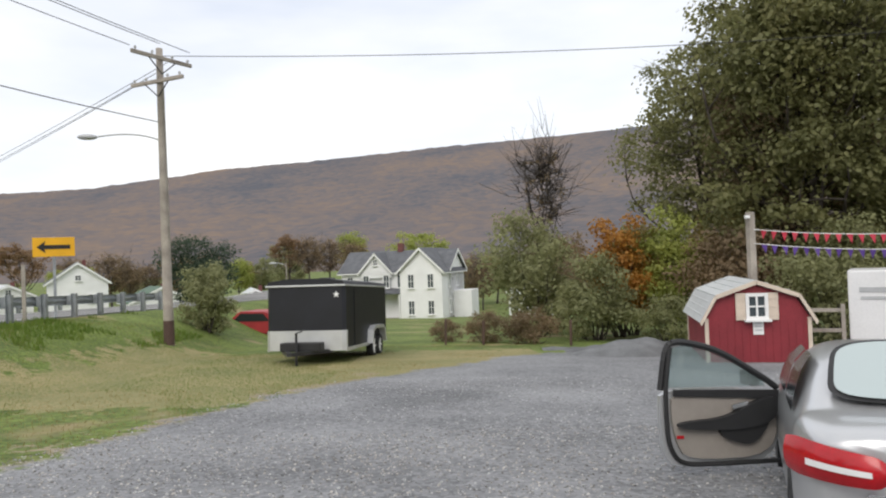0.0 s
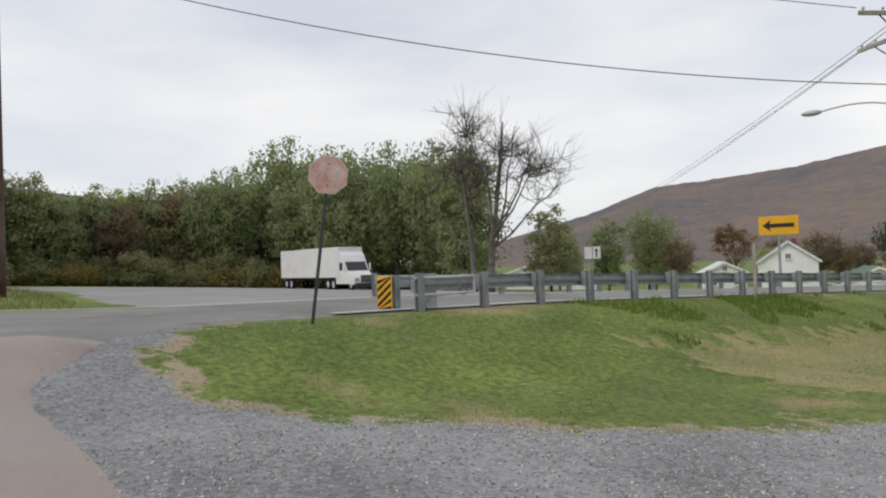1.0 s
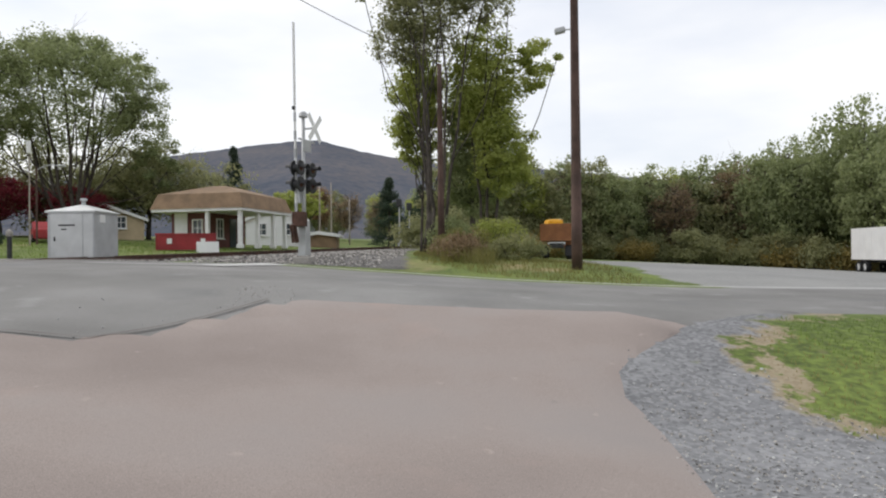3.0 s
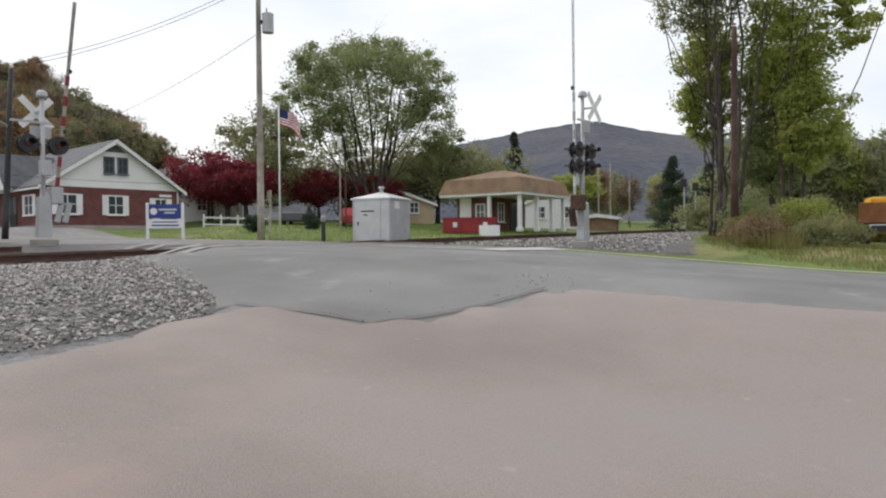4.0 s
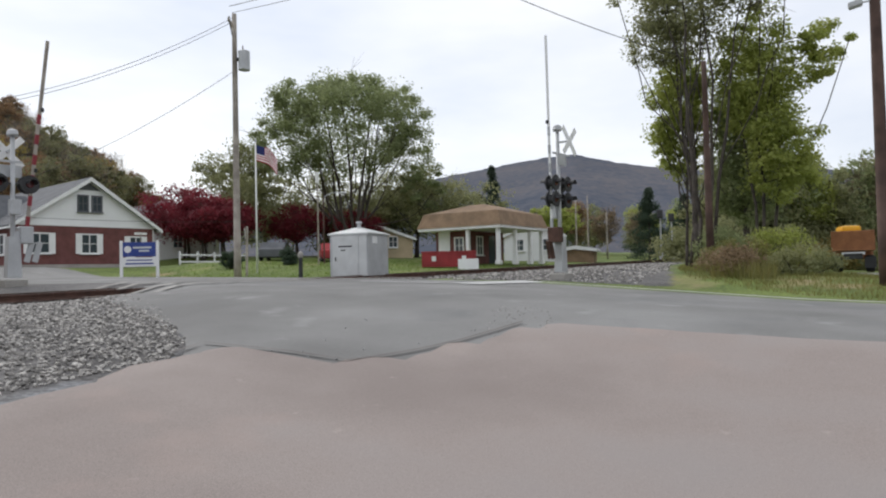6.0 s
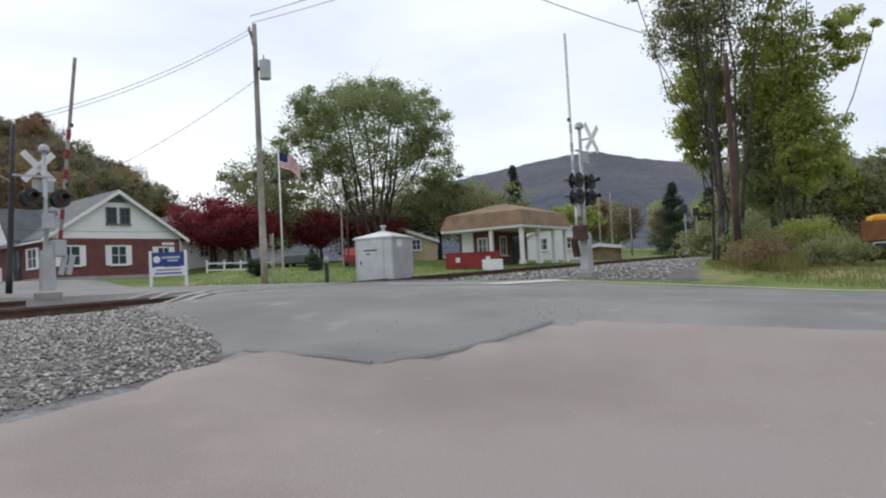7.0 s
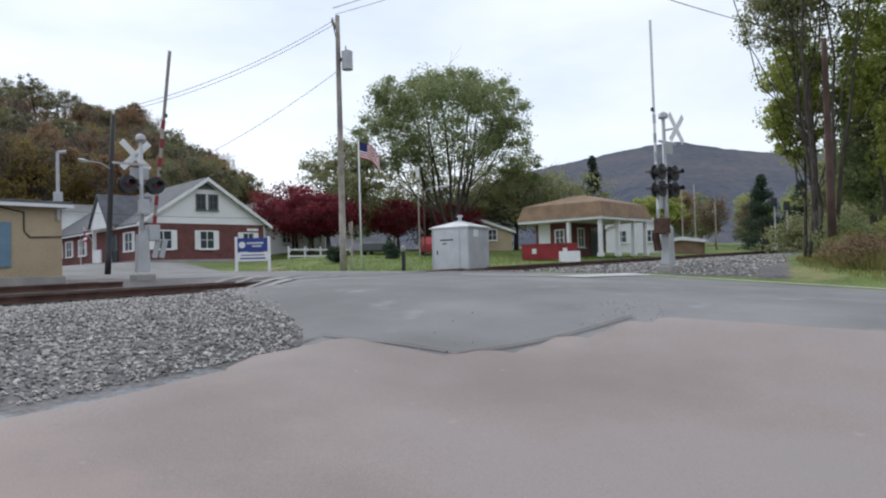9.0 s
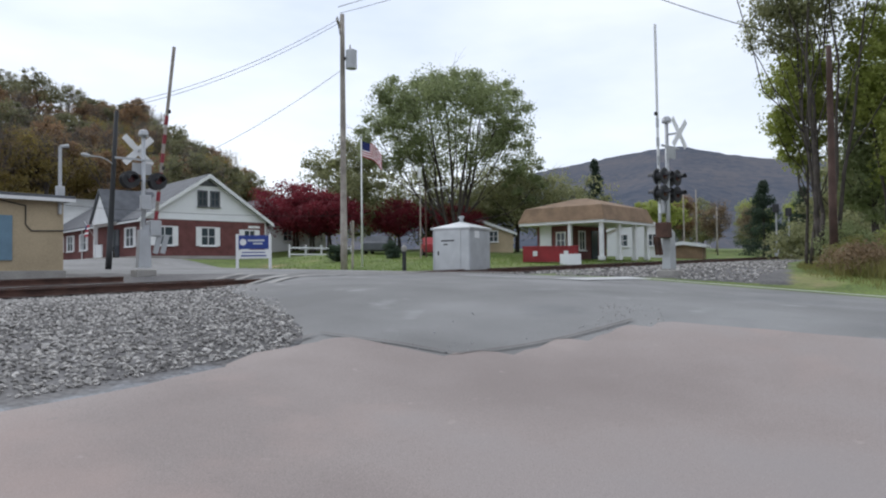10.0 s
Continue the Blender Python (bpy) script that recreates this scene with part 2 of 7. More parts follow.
M["asphalt"] = surface("grey_asphalt", (0.195, 0.190, 0.182), (0.250, 0.246, 0.238), 0.35, 120, [((0.16, 0.16, 0.16), 0.5, 0.56, 0.72), ((0.34, 0.34, 0.33), 0.9, 0.62, 0.8)], 0.1, 0.85, 0.1)
M["asphalt_pink"] = surface("reddish_worn_asphalt", (0.305, 0.252, 0.228), (0.355, 0.302, 0.276), 0.3, 130, [((0.27, 0.245, 0.235), 0.3, 0.52, 0.75), ((0.37, 0.28, 0.245), 0.5, 0.6, 0.8), ((0.22, 0.2, 0.19), 2.6, 0.72, 0.8), ((0.40, 0.33, 0.30), 5.5, 0.68, 0.8)], 0.11, 0.88, 0.14)


# ---------------------------------------------------------------- terrain
ROAD = [(-16.6, 400), (-16.6, 60), (-16.6, 12), (-17.1, 2), (-20.3, -14.5), (-23.5, -30), (-30, -62)]
ROAD_HALF = 3.9


def line_distance(x, y, line):
    """Distance to a polyline, positive to the west of it."""
    best, side = 1e9, 1
    for (ax, ay), (bx, by) in zip(line, line[1:]):
        dx, dy = bx - ax, by - ay
        t = min(1, max(0, ((x - ax) * dx + (y - ay) * dy) / (dx * dx + dy * dy)))
        d = math.hypot(x - ax - t * dx, y - ay - t * dy)
        if d < best:
            best, side = d, -1 if dx * (y - ay) - dy * (x - ax) > 0 else 1
    return best * side


def inside(x, y, poly):
    """Signed distance to a closed outline, positive inside."""
    best, odd = 1e9, False
    for (ax, ay), (bx, by) in zip(poly, poly[1:] + poly[:1]):
        dx, dy = bx - ax, by - ay
        t = min(1, max(0, ((x - ax) * dx + (y - ay) * dy) / (dx * dx + dy * dy)))
        best = min(best, math.hypot(x - ax - t * dx, y - ay - t * dy))
        if (ay > y) != (by > y) and x < ax + (y - ay) / (by - ay) * dx:
            odd = not odd
    return best if odd else -best


def smooth(a, b, v):
    t = min(1, max(0, (v - a) / (b - a)))
    return t * t * (3 - 2 * t)


def soft_min(a, b, k=0.5):
    h = max(0, k - abs(a - b)) / k
    return min(a, b) - h * h * k / 4


def steps(v, table):
    """Straight lines through the table's pairs."""
    for (a, p), (b, q) in zip(table, table[1:]):
        if v <= b:
            return p + (q - p) * max(0, (v - a) / (b - a))
    return table[-1][1]


def road_z(y):
    return steps(y, [(-60, 2.3), (-20, 1.66), (-14.5, 1.56), (-8, 1.38), (-6, 1.24), (-0.5, 0.87), (4, 0.7), (12, 0.58), (60, -1.1), (400, -3)])


def rail_z(x):
    """The rails climb gently to the west."""
    return 1.42 - 0.0165 * (min(30, max(x, -130)) + 8.7)


TRACK = [(90, -25.1), (8, -17.7), (-8.7, -16.2), (-36.7, -13.6), (-75, -10.2), (-130, -5)]


def ground_z(x, y):
    near = -0.018 * x + (-0.06 * min(y, 90) if y > 0 else -0.11 * y)
    t = line_distance(x, y, TRACK)
    cap = rail_z(x) - 0.12 + 0.055 * min(28, max(0, -t - 3))
    z = soft_min(near, cap)
    d = line_distance(x, y, ROAD)
    if d > 0:
        west = max(-3.5, 1.25 - 0.055 * (y - 1))
        west += (cap - west) * smooth(-2, -10, y)
        z = road_z(y) + (west - road_z(y)) * smooth(4.4, 12, d)
    elif d > -11 and y > -16:
        z += (road_z(y) - z) * smooth(-9.5, -4.4, d)
    if y < -8 and abs(d) < 9:
        z += (road_z(y) - z) * smooth(9, 4.4, abs(d))
    # level ground round the bank
    if y < -32 and -46 < x < -16:
        z += (2.52 - z) * smooth(-33, -40, y) * smooth(-18, -26, x) * smooth(-45, -40, x)
    # the ballast bed and its shoulder
    t = abs(t + 0.75)
    if t < 4.2 and abs(d) > 4.5:
        z += (rail_z(x) - 0.2 - z) * smooth(4.2, 1.9, t) * smooth(4.5, 6, abs(d))
    return z


def on(x, y):
    return ground_z(x, y)


# ---------------------------------------------------------------- mesh helpers
def box(bm, c, s, r=(0, 0, 0), bevel=0.0):
    """A box with centre c, size s, turned by r degrees."""
    made = bmesh.ops.create_cube(bm, size=1, matrix=pose(*c, *r) @ Matrix.Diagonal((*s, 1)))["verts"]
    if bevel:
        edges = list({e for v in made for e in v.link_edges})
        bmesh.ops.bevel(bm, geom=edges, offset=bevel, segments=2, affect="EDGES", profile=0.6)
    return bm


def tube(bm, a, b, r0, r1=None, seg=10, cap=True):
    """A tapered round bar from a to b."""
    a, b = Vector(a), Vector(b)
    r1 = r0 if r1 is None else r1
    q = (b - a).to_track_quat("Z", "Y").to_matrix()
    rings = []
    for p, r in ((a, r0), (b, r1)):
        rings.append([bm.verts.new(p + q @ Vector((r * math.cos(2 * math.pi * i / seg), r * math.sin(2 * math.pi * i / seg), 0))) for i in range(seg)])
    for i in range(seg):
        j = (i + 1) % seg
        bm.faces.new((rings[0][i], rings[0][j], rings[1][j], rings[1][i]))
    if cap:
        bm.faces.new(rings[0][::-1]), bm.faces.new(rings[1])
    return bm


def prism(bm, profile, a, b, axis="y", m=Matrix()):
    """Extrudes a closed profile of (u, v) pairs between a and b along an axis: u is the other level axis, v is up (for z: u, v are x, y)."""
    def place(u, v, w):
        p = {"x": (w, u, v), "y": (u, w, v), "z": (u, v, w)}[axis]
        return bm.verts.new(m @ Vector(p))
    one, two = [place(u, v, a) for u, v in profile], [place(u, v, b) for u, v in profile]
    n = len(profile)
    faces = [bm.faces.new(one), bm.faces.new(two[::-1])]
    for i in range(n):
        j = (i + 1) % n
        faces.append(bm.faces.new((one[i], two[i], two[j], one[j])))
    bmesh.ops.recalc_face_normals(bm, faces=faces)
    return bm


def finish(name, bm, mat, shade=False):
    me = bpy.data.meshes.new(name)
    bmesh.ops.recalc_face_normals(bm, faces=bm.faces)
    if shade:
        for f in bm.faces:
            f.smooth = True
    bm.to_mesh(me)
    bm.free()
    me.materials.append(M[mat] if isinstance(mat, str) else mat)
    return new(name, me)


def part(name, bm, mat, parent, label="", shade=False):
    """One mesh under a thing or under a part, in the thing's own axes."""
    ob = finish(name, bm, mat, shade)
    ob.parent = parent
    return tagged(ob, label)


def thing(name, m, label, category, group=""):
    ob = new(name)
    ob.empty_display_size = 0.2
    ob.matrix_world = m
    return tagged(ob, label, category, group)


def raw(name, verts, faces, mat, smooth_shade=False):
    me = bpy.data.meshes.new(name)
    me.from_pydata(verts, [], faces)
    me.materials.append(M[mat] if isinstance(mat, str) else mat)
    if smooth_shade:
        me.polygons.foreach_set("use_smooth", [True] * len(me.polygons))
    return new(name, me)


def bx(c, s, r=(0, 0, 0), bevel=0.0):
    return box(bmesh.new(), c, s, r, bevel)


def tb(a, b, r0, r1=None, seg=10):
    return tube(bmesh.new(), a, b, r0, r1, seg)


def pr(profile, a, b, axis="y", m=Matrix()):
    return prism(bmesh.new(), profile, a, b, axis, m)


def words(text, size, mat, parent, m, depth=0.004):
    """Raised lettering on a sign, as a mesh."""
    cu = bpy.data.curves.new("lettering", "FONT")
    cu.body, cu.size, cu.align_x, cu.align_y, cu.extrude = text, size, "CENTER", "CENTER", depth
    tmp = new("lettering", cu)
    me = bpy.data.meshes.new_from_object(tmp.evaluated_get(bpy.context.evaluated_depsgraph_get()))
    bpy.data.objects.remove(tmp)
    me.materials.clear()
    me.materials.append(M[mat])
    ob = new("lettering", me)
    ob.parent, ob.matrix_local = parent, m
    return ob


# ---------------------------------------------------------------- the ground sheet and its covers
LOT = [(-10.2, 2.0), (-9.4, 1.9), (-8.2, 2.6), (-7.15, 3.9), (-5.9, 5.2), (-4.7, 7.2), (-3.9, 10), (-2.95, 13), (-1.3, 16), (0.3, 17.8), (1.7, 20.5), (5, 22.5), (14, 23), (40, 16), (40, 0.5), (0, 0.5), (-5, 0.8), (-9.6, 0.6), (-11, 1.6)]
BALLAST = [(-8.2, -6.6), (-9.2, -7.4), (-11.0, -9.9), (-13.7, -14.6), (-13.7, -20), (60, -27), (60, -8), (0, -5.9)]
YARD = [(-13.2, -15.5), (-16.5, -17.2), (-20, -23), (-14, -25), (40, -30), (40, -18)]
VERGE = [(-24.5, -4.0), (-27, -4.4), (-44, -7.0), (-60, -8), (-60, -11), (-24.8, -11.8)]
BED = [(-7.0, -7.0), (-9.2, -8.2), (-11.4, -10), (-13.6, -15.4), (-19, -14), (-15, 3.2), (-13.2, 4.0), (-11.2, 2.3), (-10, 1.6), (-3, 1.6), (20, -1), (20, -13), (0, -7.4)]
PAVED = [(-20.3, 5.5), (-24, 4.2), (-30, 3.6), (-46, 2), (-62, 10), (-72, 26), (-66, 33), (-50, 36), (-20.3, 30)]


def axis_steps(a, b, step):
    core, lo, hi, s, left, right = list(np.arange(a, b, step)), a, b, step, [], []
    while hi < 2600:
        s *= 1.2
        lo, hi = lo - s, hi + s
        left.append(lo), right.append(hi)
    return left[::-1] + core + right


def ground_material():
    m = surface("ground", (0.108, 0.158, 0.026), (0.158, 0.208, 0.042), 0.5, 9, [((0.3, 0.24, 0.12), 0.35, 0.58, 0.7), ((0.2, 0.17, 0.09), 1.3, 0.64, 0.75)], 0.3, 0.95, 0.6)
    n, l = m.node_tree.nodes, m.node_tree.links
    b = n["Principled BSDF"]
    src = b.inputs["Base Color"].links[0].from_socket
    geo = n.new("ShaderNodeNewGeometry")
    covers = (("dry", (0.17, 0.18, 0.065), (0.33, 0.275, 0.13), 2.6), ("paved", (0.24, 0.24, 0.235), (0.31, 0.31, 0.3), 1.0), ("fringe", (0.25, 0.195, 0.12), (0.34, 0.29, 0.2), 2.3), ("gravel", (0.125, 0.128, 0.134), (0.29, 0.294, 0.303), 0.9), ("ballast", (0.06, 0.056, 0.054), (0.19, 0.182, 0.176), 0.7))
    rough_edge = n.new("ShaderNodeTexNoise")
    rough_edge.inputs["Scale"].default_value, rough_edge.inputs["Detail"].default_value, rough_edge.inputs["Roughness"].default_value = 1.3, 8, 0.7
    l.new(geo.outputs["Position"], rough_edge.inputs["Vector"])
    pebble = n.new("ShaderNodeTexVoronoi")
    pebble.inputs["Scale"].default_value = 22
    l.new(geo.outputs["Position"], pebble.inputs["Vector"])
    drift = n.new("ShaderNodeTexNoise")
    drift.inputs["Scale"].default_value, drift.inputs["Detail"].default_value = 0.45, 5
    l.new(geo.outputs["Position"], drift.inputs["Vector"])
    blend = n.new("ShaderNodeMath")
    blend.operation = "MULTIPLY_ADD"
    blend.inputs[1].default_value = 0.75
    sep = n.new("ShaderNodeSeparateColor")
    l.new(pebble.outputs["Color"], sep.inputs[0])
    l.new(sep.outputs[0], blend.inputs[0])
    shift = n.new("ShaderNodeMath")
    shift.operation = "MULTIPLY_ADD"
    shift.inputs[1].default_value, shift.inputs[2].default_value = 2.0, -0.85
    l.new(drift.outputs["Fac"], shift.inputs[0])
    l.new(shift.outputs[0], blend.inputs[2])
    for key, lo, hi, rag in covers:
        at = n.new("ShaderNodeAttribute")
        at.attribute_name = key
        a = n.new("ShaderNodeMath")
        a.operation = "MULTIPLY_ADD"
        a.inputs[1].default_value = rag * 2.4
        l.new(rough_edge.outputs["Fac"], a.inputs[0])
        l.new(at.outputs["Fac"], a.inputs[2])
        r = n.new("ShaderNodeMapRange")
        r.inputs["From Min"].default_value, r.inputs["From Max"].default_value = rag * 1.2 - 0.12, rag * 1.2 + 0.12
        l.new(a.outputs[0], r.inputs["Value"])
        c = n.new("ShaderNodeMix")
        c.data_type = "RGBA"
        c.inputs["A"].default_value, c.inputs["B"].default_value = (*lo, 1), (*hi, 1)
        l.new(blend.outputs[0], c.inputs["Factor"])
        x = n.new("ShaderNodeMix")
        x.data_type = "RGBA"
        l.new(r.outputs[0], x.inputs["Factor"])
        l.new(src, x.inputs["A"])
        l.new(c.outputs["Result"], x.inputs["B"])
        src = x.outputs["Result"]
    l.new(src, b.inputs["Base Color"])
    return m


M["ground"] = ground_material()
xs, ys = axis_steps(-46, 14, 0.55), axis_steps(-42, 32, 0.55)
verts = [(x, y, ground_z(x, y)) for y in ys for x in xs]
w = len(xs)
ground = raw("ground", verts, [(j * w + i, j * w + i + 1, (j + 1) * w + i + 1, (j + 1) * w + i) for j in range(len(ys) - 1) for i in range(w - 1)], "ground", True)
tagged(ground, "sloping ground of patchy grass, grey gravel and ballast", "ground", kind="structure")


def field(name, f):
    a = ground.data.attributes.new(name, "FLOAT", "POINT")
    a.data.foreach_set("value", [f(x, y) for x, y, _ in verts])


def ballast_field(x, y):
    if abs(x) > 135 or abs(y) > 40:
        return -9
    return max(inside(x, y, BALLAST), inside(x, y, YARD), inside(x, y, VERGE), 2.9 - abs(line_distance(x, y, TRACK) + 0.75))


def lot_field(x, y):
    return max(inside(x, y, LOT), inside(x, y, BED)) if abs(x) < 60 and abs(y) < 40 else -9


field("gravel", lot_field)
field("fringe", lambda x, y: lot_field(x, y) + 0.2 if x < -1 and y > 1 else -9)
field("ballast", ballast_field)
field("dry", lambda x, y: min(y - 11, 24 - y, x + 9.5) - 0.4 if -14 < x < 3 and 5 < y < 30 else -9)
field("paved", lambda x, y: inside(x, y, PAVED) if abs(x) < 90 and abs(y) < 60 else -9)


def sheet(name, poly, lift, mat, cell=0.5, jag=0.12):
    """A cover that lies on the ground within an outline; its rim is a little uneven."""
    rim = []
    for (ax, ay), (bx_, by) in zip(poly, poly[1:] + poly[:1]):
        k = max(1, int(math.hypot(bx_ - ax, by - ay) / 0.6))
        for i in range(k):
            x, y = ax + (bx_ - ax) * i / k, ay + (by - ay) * i / k
            rim.append((x + jag * noise.noise((x * 1.3, y * 1.3, 1)), y + jag * noise.noise((x * 1.3, y * 1.3, 5))))
    x0, x1, y0, y1 = min(p[0] for p in rim) - 1, max(p[0] for p in rim) + 1, min(p[1] for p in rim) - 1, max(p[1] for p in rim) + 1
    nx, ny = int((x1 - x0) / cell) + 1, int((y1 - y0) / cell) + 1
    pts, ok = [], []
    for j in range(ny):
        for i in range(nx):
            x, y = x0 + i * cell, y0 + j * cell
            d = inside(x, y, rim)
            ok.append(d >= 0)
            drop = 0.0
            if -cell * 1.5 < d < 0:
                best, bp = 1e9, (x, y)
                for (ax, ay), (cx, cy) in zip(rim, rim[1:] + rim[:1]):
                    dx, dy = cx - ax, cy - ay
                    t = min(1, max(0, ((x - ax) * dx + (y - ay) * dy) / (dx * dx + dy * dy + 1e-9)))
                    e = math.hypot(x - ax - t * dx, y - ay - t * dy)
                    if e < best:
                        best, bp = e, (ax + t * dx, ay + t * dy)
                x, y = bp
                drop = lift + 0.012
            pts.append((x, y, on(x, y) + lift - drop))
    faces = []
    for j in range(ny - 1):
        for i in range(nx - 1):
            f = (j * nx + i, j * nx + i + 1, (j + 1) * nx + i + 1, (j + 1) * nx + i)
            if sum(ok[k] for k in f) >= 1:
                faces.append(f)
    used = sorted({k for f in faces for k in f})
    idx = {k: i for i, k in enumerate(used)}
    ob = raw(name, [pts[k] for k in used], [tuple(idx[k] for k in f) for f in faces], mat, True)
    return ob


def along(line, step):
    """Points and left-hand normals along a polyline."""
    out = []
    for (ax, ay), (bx_, by) in zip(line, line[1:]):
        L = math.hypot(bx_ - ax, by - ay)
        k = max(1, int(L / step))
        for i in range(k):
            out.append((ax + (bx_ - ax) * i / k, ay + (by - ay) * i / k, -(by - ay) / L, (bx_ - ax) / L))
    out.append((*line[-1], out[-1][2], out[-1][3]))
    return out


def ribbon(name, line, lo, hi, lift, mat, step=1.0, cells=8):
    rows = along(line, step)
    vs = [(x + nx * (lo + (hi - lo) * k / cells), y + ny * (lo + (hi - lo) * k / cells), -0.012 if cells > 2 and k in (0, cells) else lift) for x, y, nx, ny in rows for k in range(cells + 1)]
    c = cells + 1
    return raw(name, [(x, y, on(x, y) + h) for x, y, h in vs], [(j * c + k, j * c + k + 1, (j + 1) * c + k + 1, (j + 1) * c + k) for j in range(len(rows) - 1) for k in range(cells)], mat, True)


tagged(ribbon("road", [(-16.6, 110), (-16.6, 60), (-16.6, 12), (-16.8, 6), (-17.1, 2), (-18.6, -6), (-20.3, -14.5), (-23.5, -30), (-27, -48)], -ROAD_HALF, ROAD_HALF, 0.05, "asphalt"), "worn grey asphalt road over a railway crossing", "road", kind="structure")
tagged(sheet("road_apron", [(-8.0, -6.5), (-8.0, -4.0), (-9.5, -2.6), (-10.6, -0.5), (-11.6, 1.9), (-13.4, 4.2), (-15.5, 4.0), (-17, -3), (-19, -13), (-17.0, -16.4), (-12.9, -15.0), (-10.5, -10.0), (-9.2, -7.6), (-8.6, -6.9)], 0.024, "asphalt"), "grey asphalt mouth of a side road", "road", kind="structure")
tagged(sheet("side_road", [(-12.1, -4.0), (-12.4, -2.6), (-12.6, 0.2), (-11.7, 1.9), (-10.4, 1.1), (-9.6, 0.6), (-7.6, 0.95), (-6.1, 0.9), (-5.15, 0.75), (-3.6, 0.1), (-1.5, -1.2), (2, -3.2), (8, -4.5), (20, -5), (20, -12.5), (8, -9.5), (0, -6.4), (-4.9, -6.15), (-7.3, -6.5), (-8.4, -6.75), (-9.0, -7.05), (-9.25, -6.0), (-9.3, -5.15), (-10.7, -4.5)], 0.055, "asphalt_pink"), "reddish worn asphalt side road", "road", kind="structure")
tagged(sheet("town_street", [(-18.5, -17.5), (-23.5, -17.0), (-25.2, -22), (-25.0, -27), (-25.4, -33), (-26.8, -40), (-31, -62), (-20, -62), (-12, -48), (-13, -26.5), (-15.5, -22.5)], 0.03, "asphalt", 0.8), "grey asphalt street beside the railway", "road", kind="structure")
tagged(ribbon("tar_joint", [(-8.3, -6.8), (-9.0, -7.03), (-9.25, -6.0), (-9.3, -5.15), (-10.0, -4.8), (-10.7, -4.48), (-11.4, -4.25), (-12.0, -4.08)], -0.026, 0.026, 0.058, "tar", 0.3, 1), "dark ragged joint between two asphalt layers", "road joint", kind="structure")
EDGE = [(-16.6, 100), (-16.6, 12), (-16.8, 6), (-17.1, 2), (-18.6, -6), (-19.0, -8.0)]
tagged(ribbon("edge_line_west", EDGE, -3.65, -3.35, 0.062, "paint_line", 1.0, 1), "worn white edge line", "road marking", kind="structure")
tagged(ribbon("edge_line_east", [(-16.6, 100), (-16.6, 12), (-16.8, 6.5)], 3.35, 3.65, 0.062, "paint_line", 1.0, 1), "worn white edge line", "road marking", kind="structure")
tagged(ribbon("stop_line", [(-22.6, -7.6), (-18.9, -8.3)], -0.5, 0.5, 0.066, "paint_line", 0.5, 1), "worn white stop line before the crossing", "road marking", kind="structure")
tagged(ribbon("centre_line", [(-18.95, -7.7), (-19.8, -12.0)], -0.14, 0.14, 0.064, "paint_line", 0.5, 1), "worn centre line", "road marking", kind="structure")
for k, off in enumerate((-2.6, -1.2, 0.5, 1.4)):
    tagged(ribbon("crossing_line_%d" % (k + 1), [(-13.4, -15.78 + off * 0.85), (-25.6, -14.62 + off * 0.85)], -0.1, 0.1, 0.068, "concrete", 0.6, 1), "pale worn strip along the rails", "road marking", kind="structure")

# ---------------------------------------------------------------- railway
rail_profile = [(-0.07, 0), (0.07, 0), (0.07, 0.02), (0.012, 0.04), (0.012, 0.12), (0.036, 0.13), (0.036, 0.165), (-0.036, 0.165), (-0.036, 0.13), (-0.012, 0.12), (-0.012, 0.04), (-0.07, 0.02)]
track = thing("railway_track", pose(0, 0, 0), "rusty steel rails on dark ties in pale ballast", "railway track")


def rail_run(owner, line, offset, lift=0.0):
    bm, bt, prev, prevt = bmesh.new(), bmesh.new(), None, None
    for x, y, nx, ny in along(line, 4.0):
        z = rail_z(x) - 0.165 + lift
        cur = [bm.verts.new((x + nx * (offset + u), y + ny * (offset + u), z + v)) for u, v in rail_profile]
        top = [bt.verts.new((x + nx * (offset + u), y + ny * (offset + u), z + 0.169)) for u in (-0.03, 0.03)]
        if prev:
            for i in range(len(cur)):
                j = (i + 1) % len(cur)
                bm.faces.new((prev[i], prev[j], cur[j], cur[i]))
            bt.faces.new((*prevt, *top[::-1]))
        else:
            bm.faces.new(cur[::-1])
        prev, prevt = cur, top
    bm.faces.new(prev)
    r = part("rail", bm, "rust", owner)
    part("rail_head", bt, "rail_top", r, "bright worn running surface")


rail_run(track, TRACK, 0.0)
rail_run(track, TRACK, 1.5)
siding = thing("railway_siding", pose(0, 0, 0), "second pair of rusty rails ending at the road", "railway track")
for off in (3.9, 5.4):
    rail_run(siding, [(60, -22.4), (8, -17.7), (-8.7, -16.2), (-13.4, -15.76)], off, 0.13)
tie_mesh = None
for x, y, nx, ny in along(TRACK, 0.62):
    if not -90 < x < 14 or abs(line_distance(x, y, ROAD)) < 4.6:
        continue
    cx, cy = x + nx * 0.75, y + ny * 0.75
    if tie_mesh is None:
        ob = part("tie", bx((0, 0, 0), (0.22, 2.7, 0.18), (0, 0, 0), 0.01), "tie", track)
        tie_mesh = ob.data
    else:
        ob = new("tie", tie_mesh)
        ob.parent = track
    ob.matrix_local = pose(cx, cy, rail_z(x) - 0.25, 0, 0, math.degrees(math.atan2(ny, nx)) - 90 + random.uniform(-1.5, 1.5))

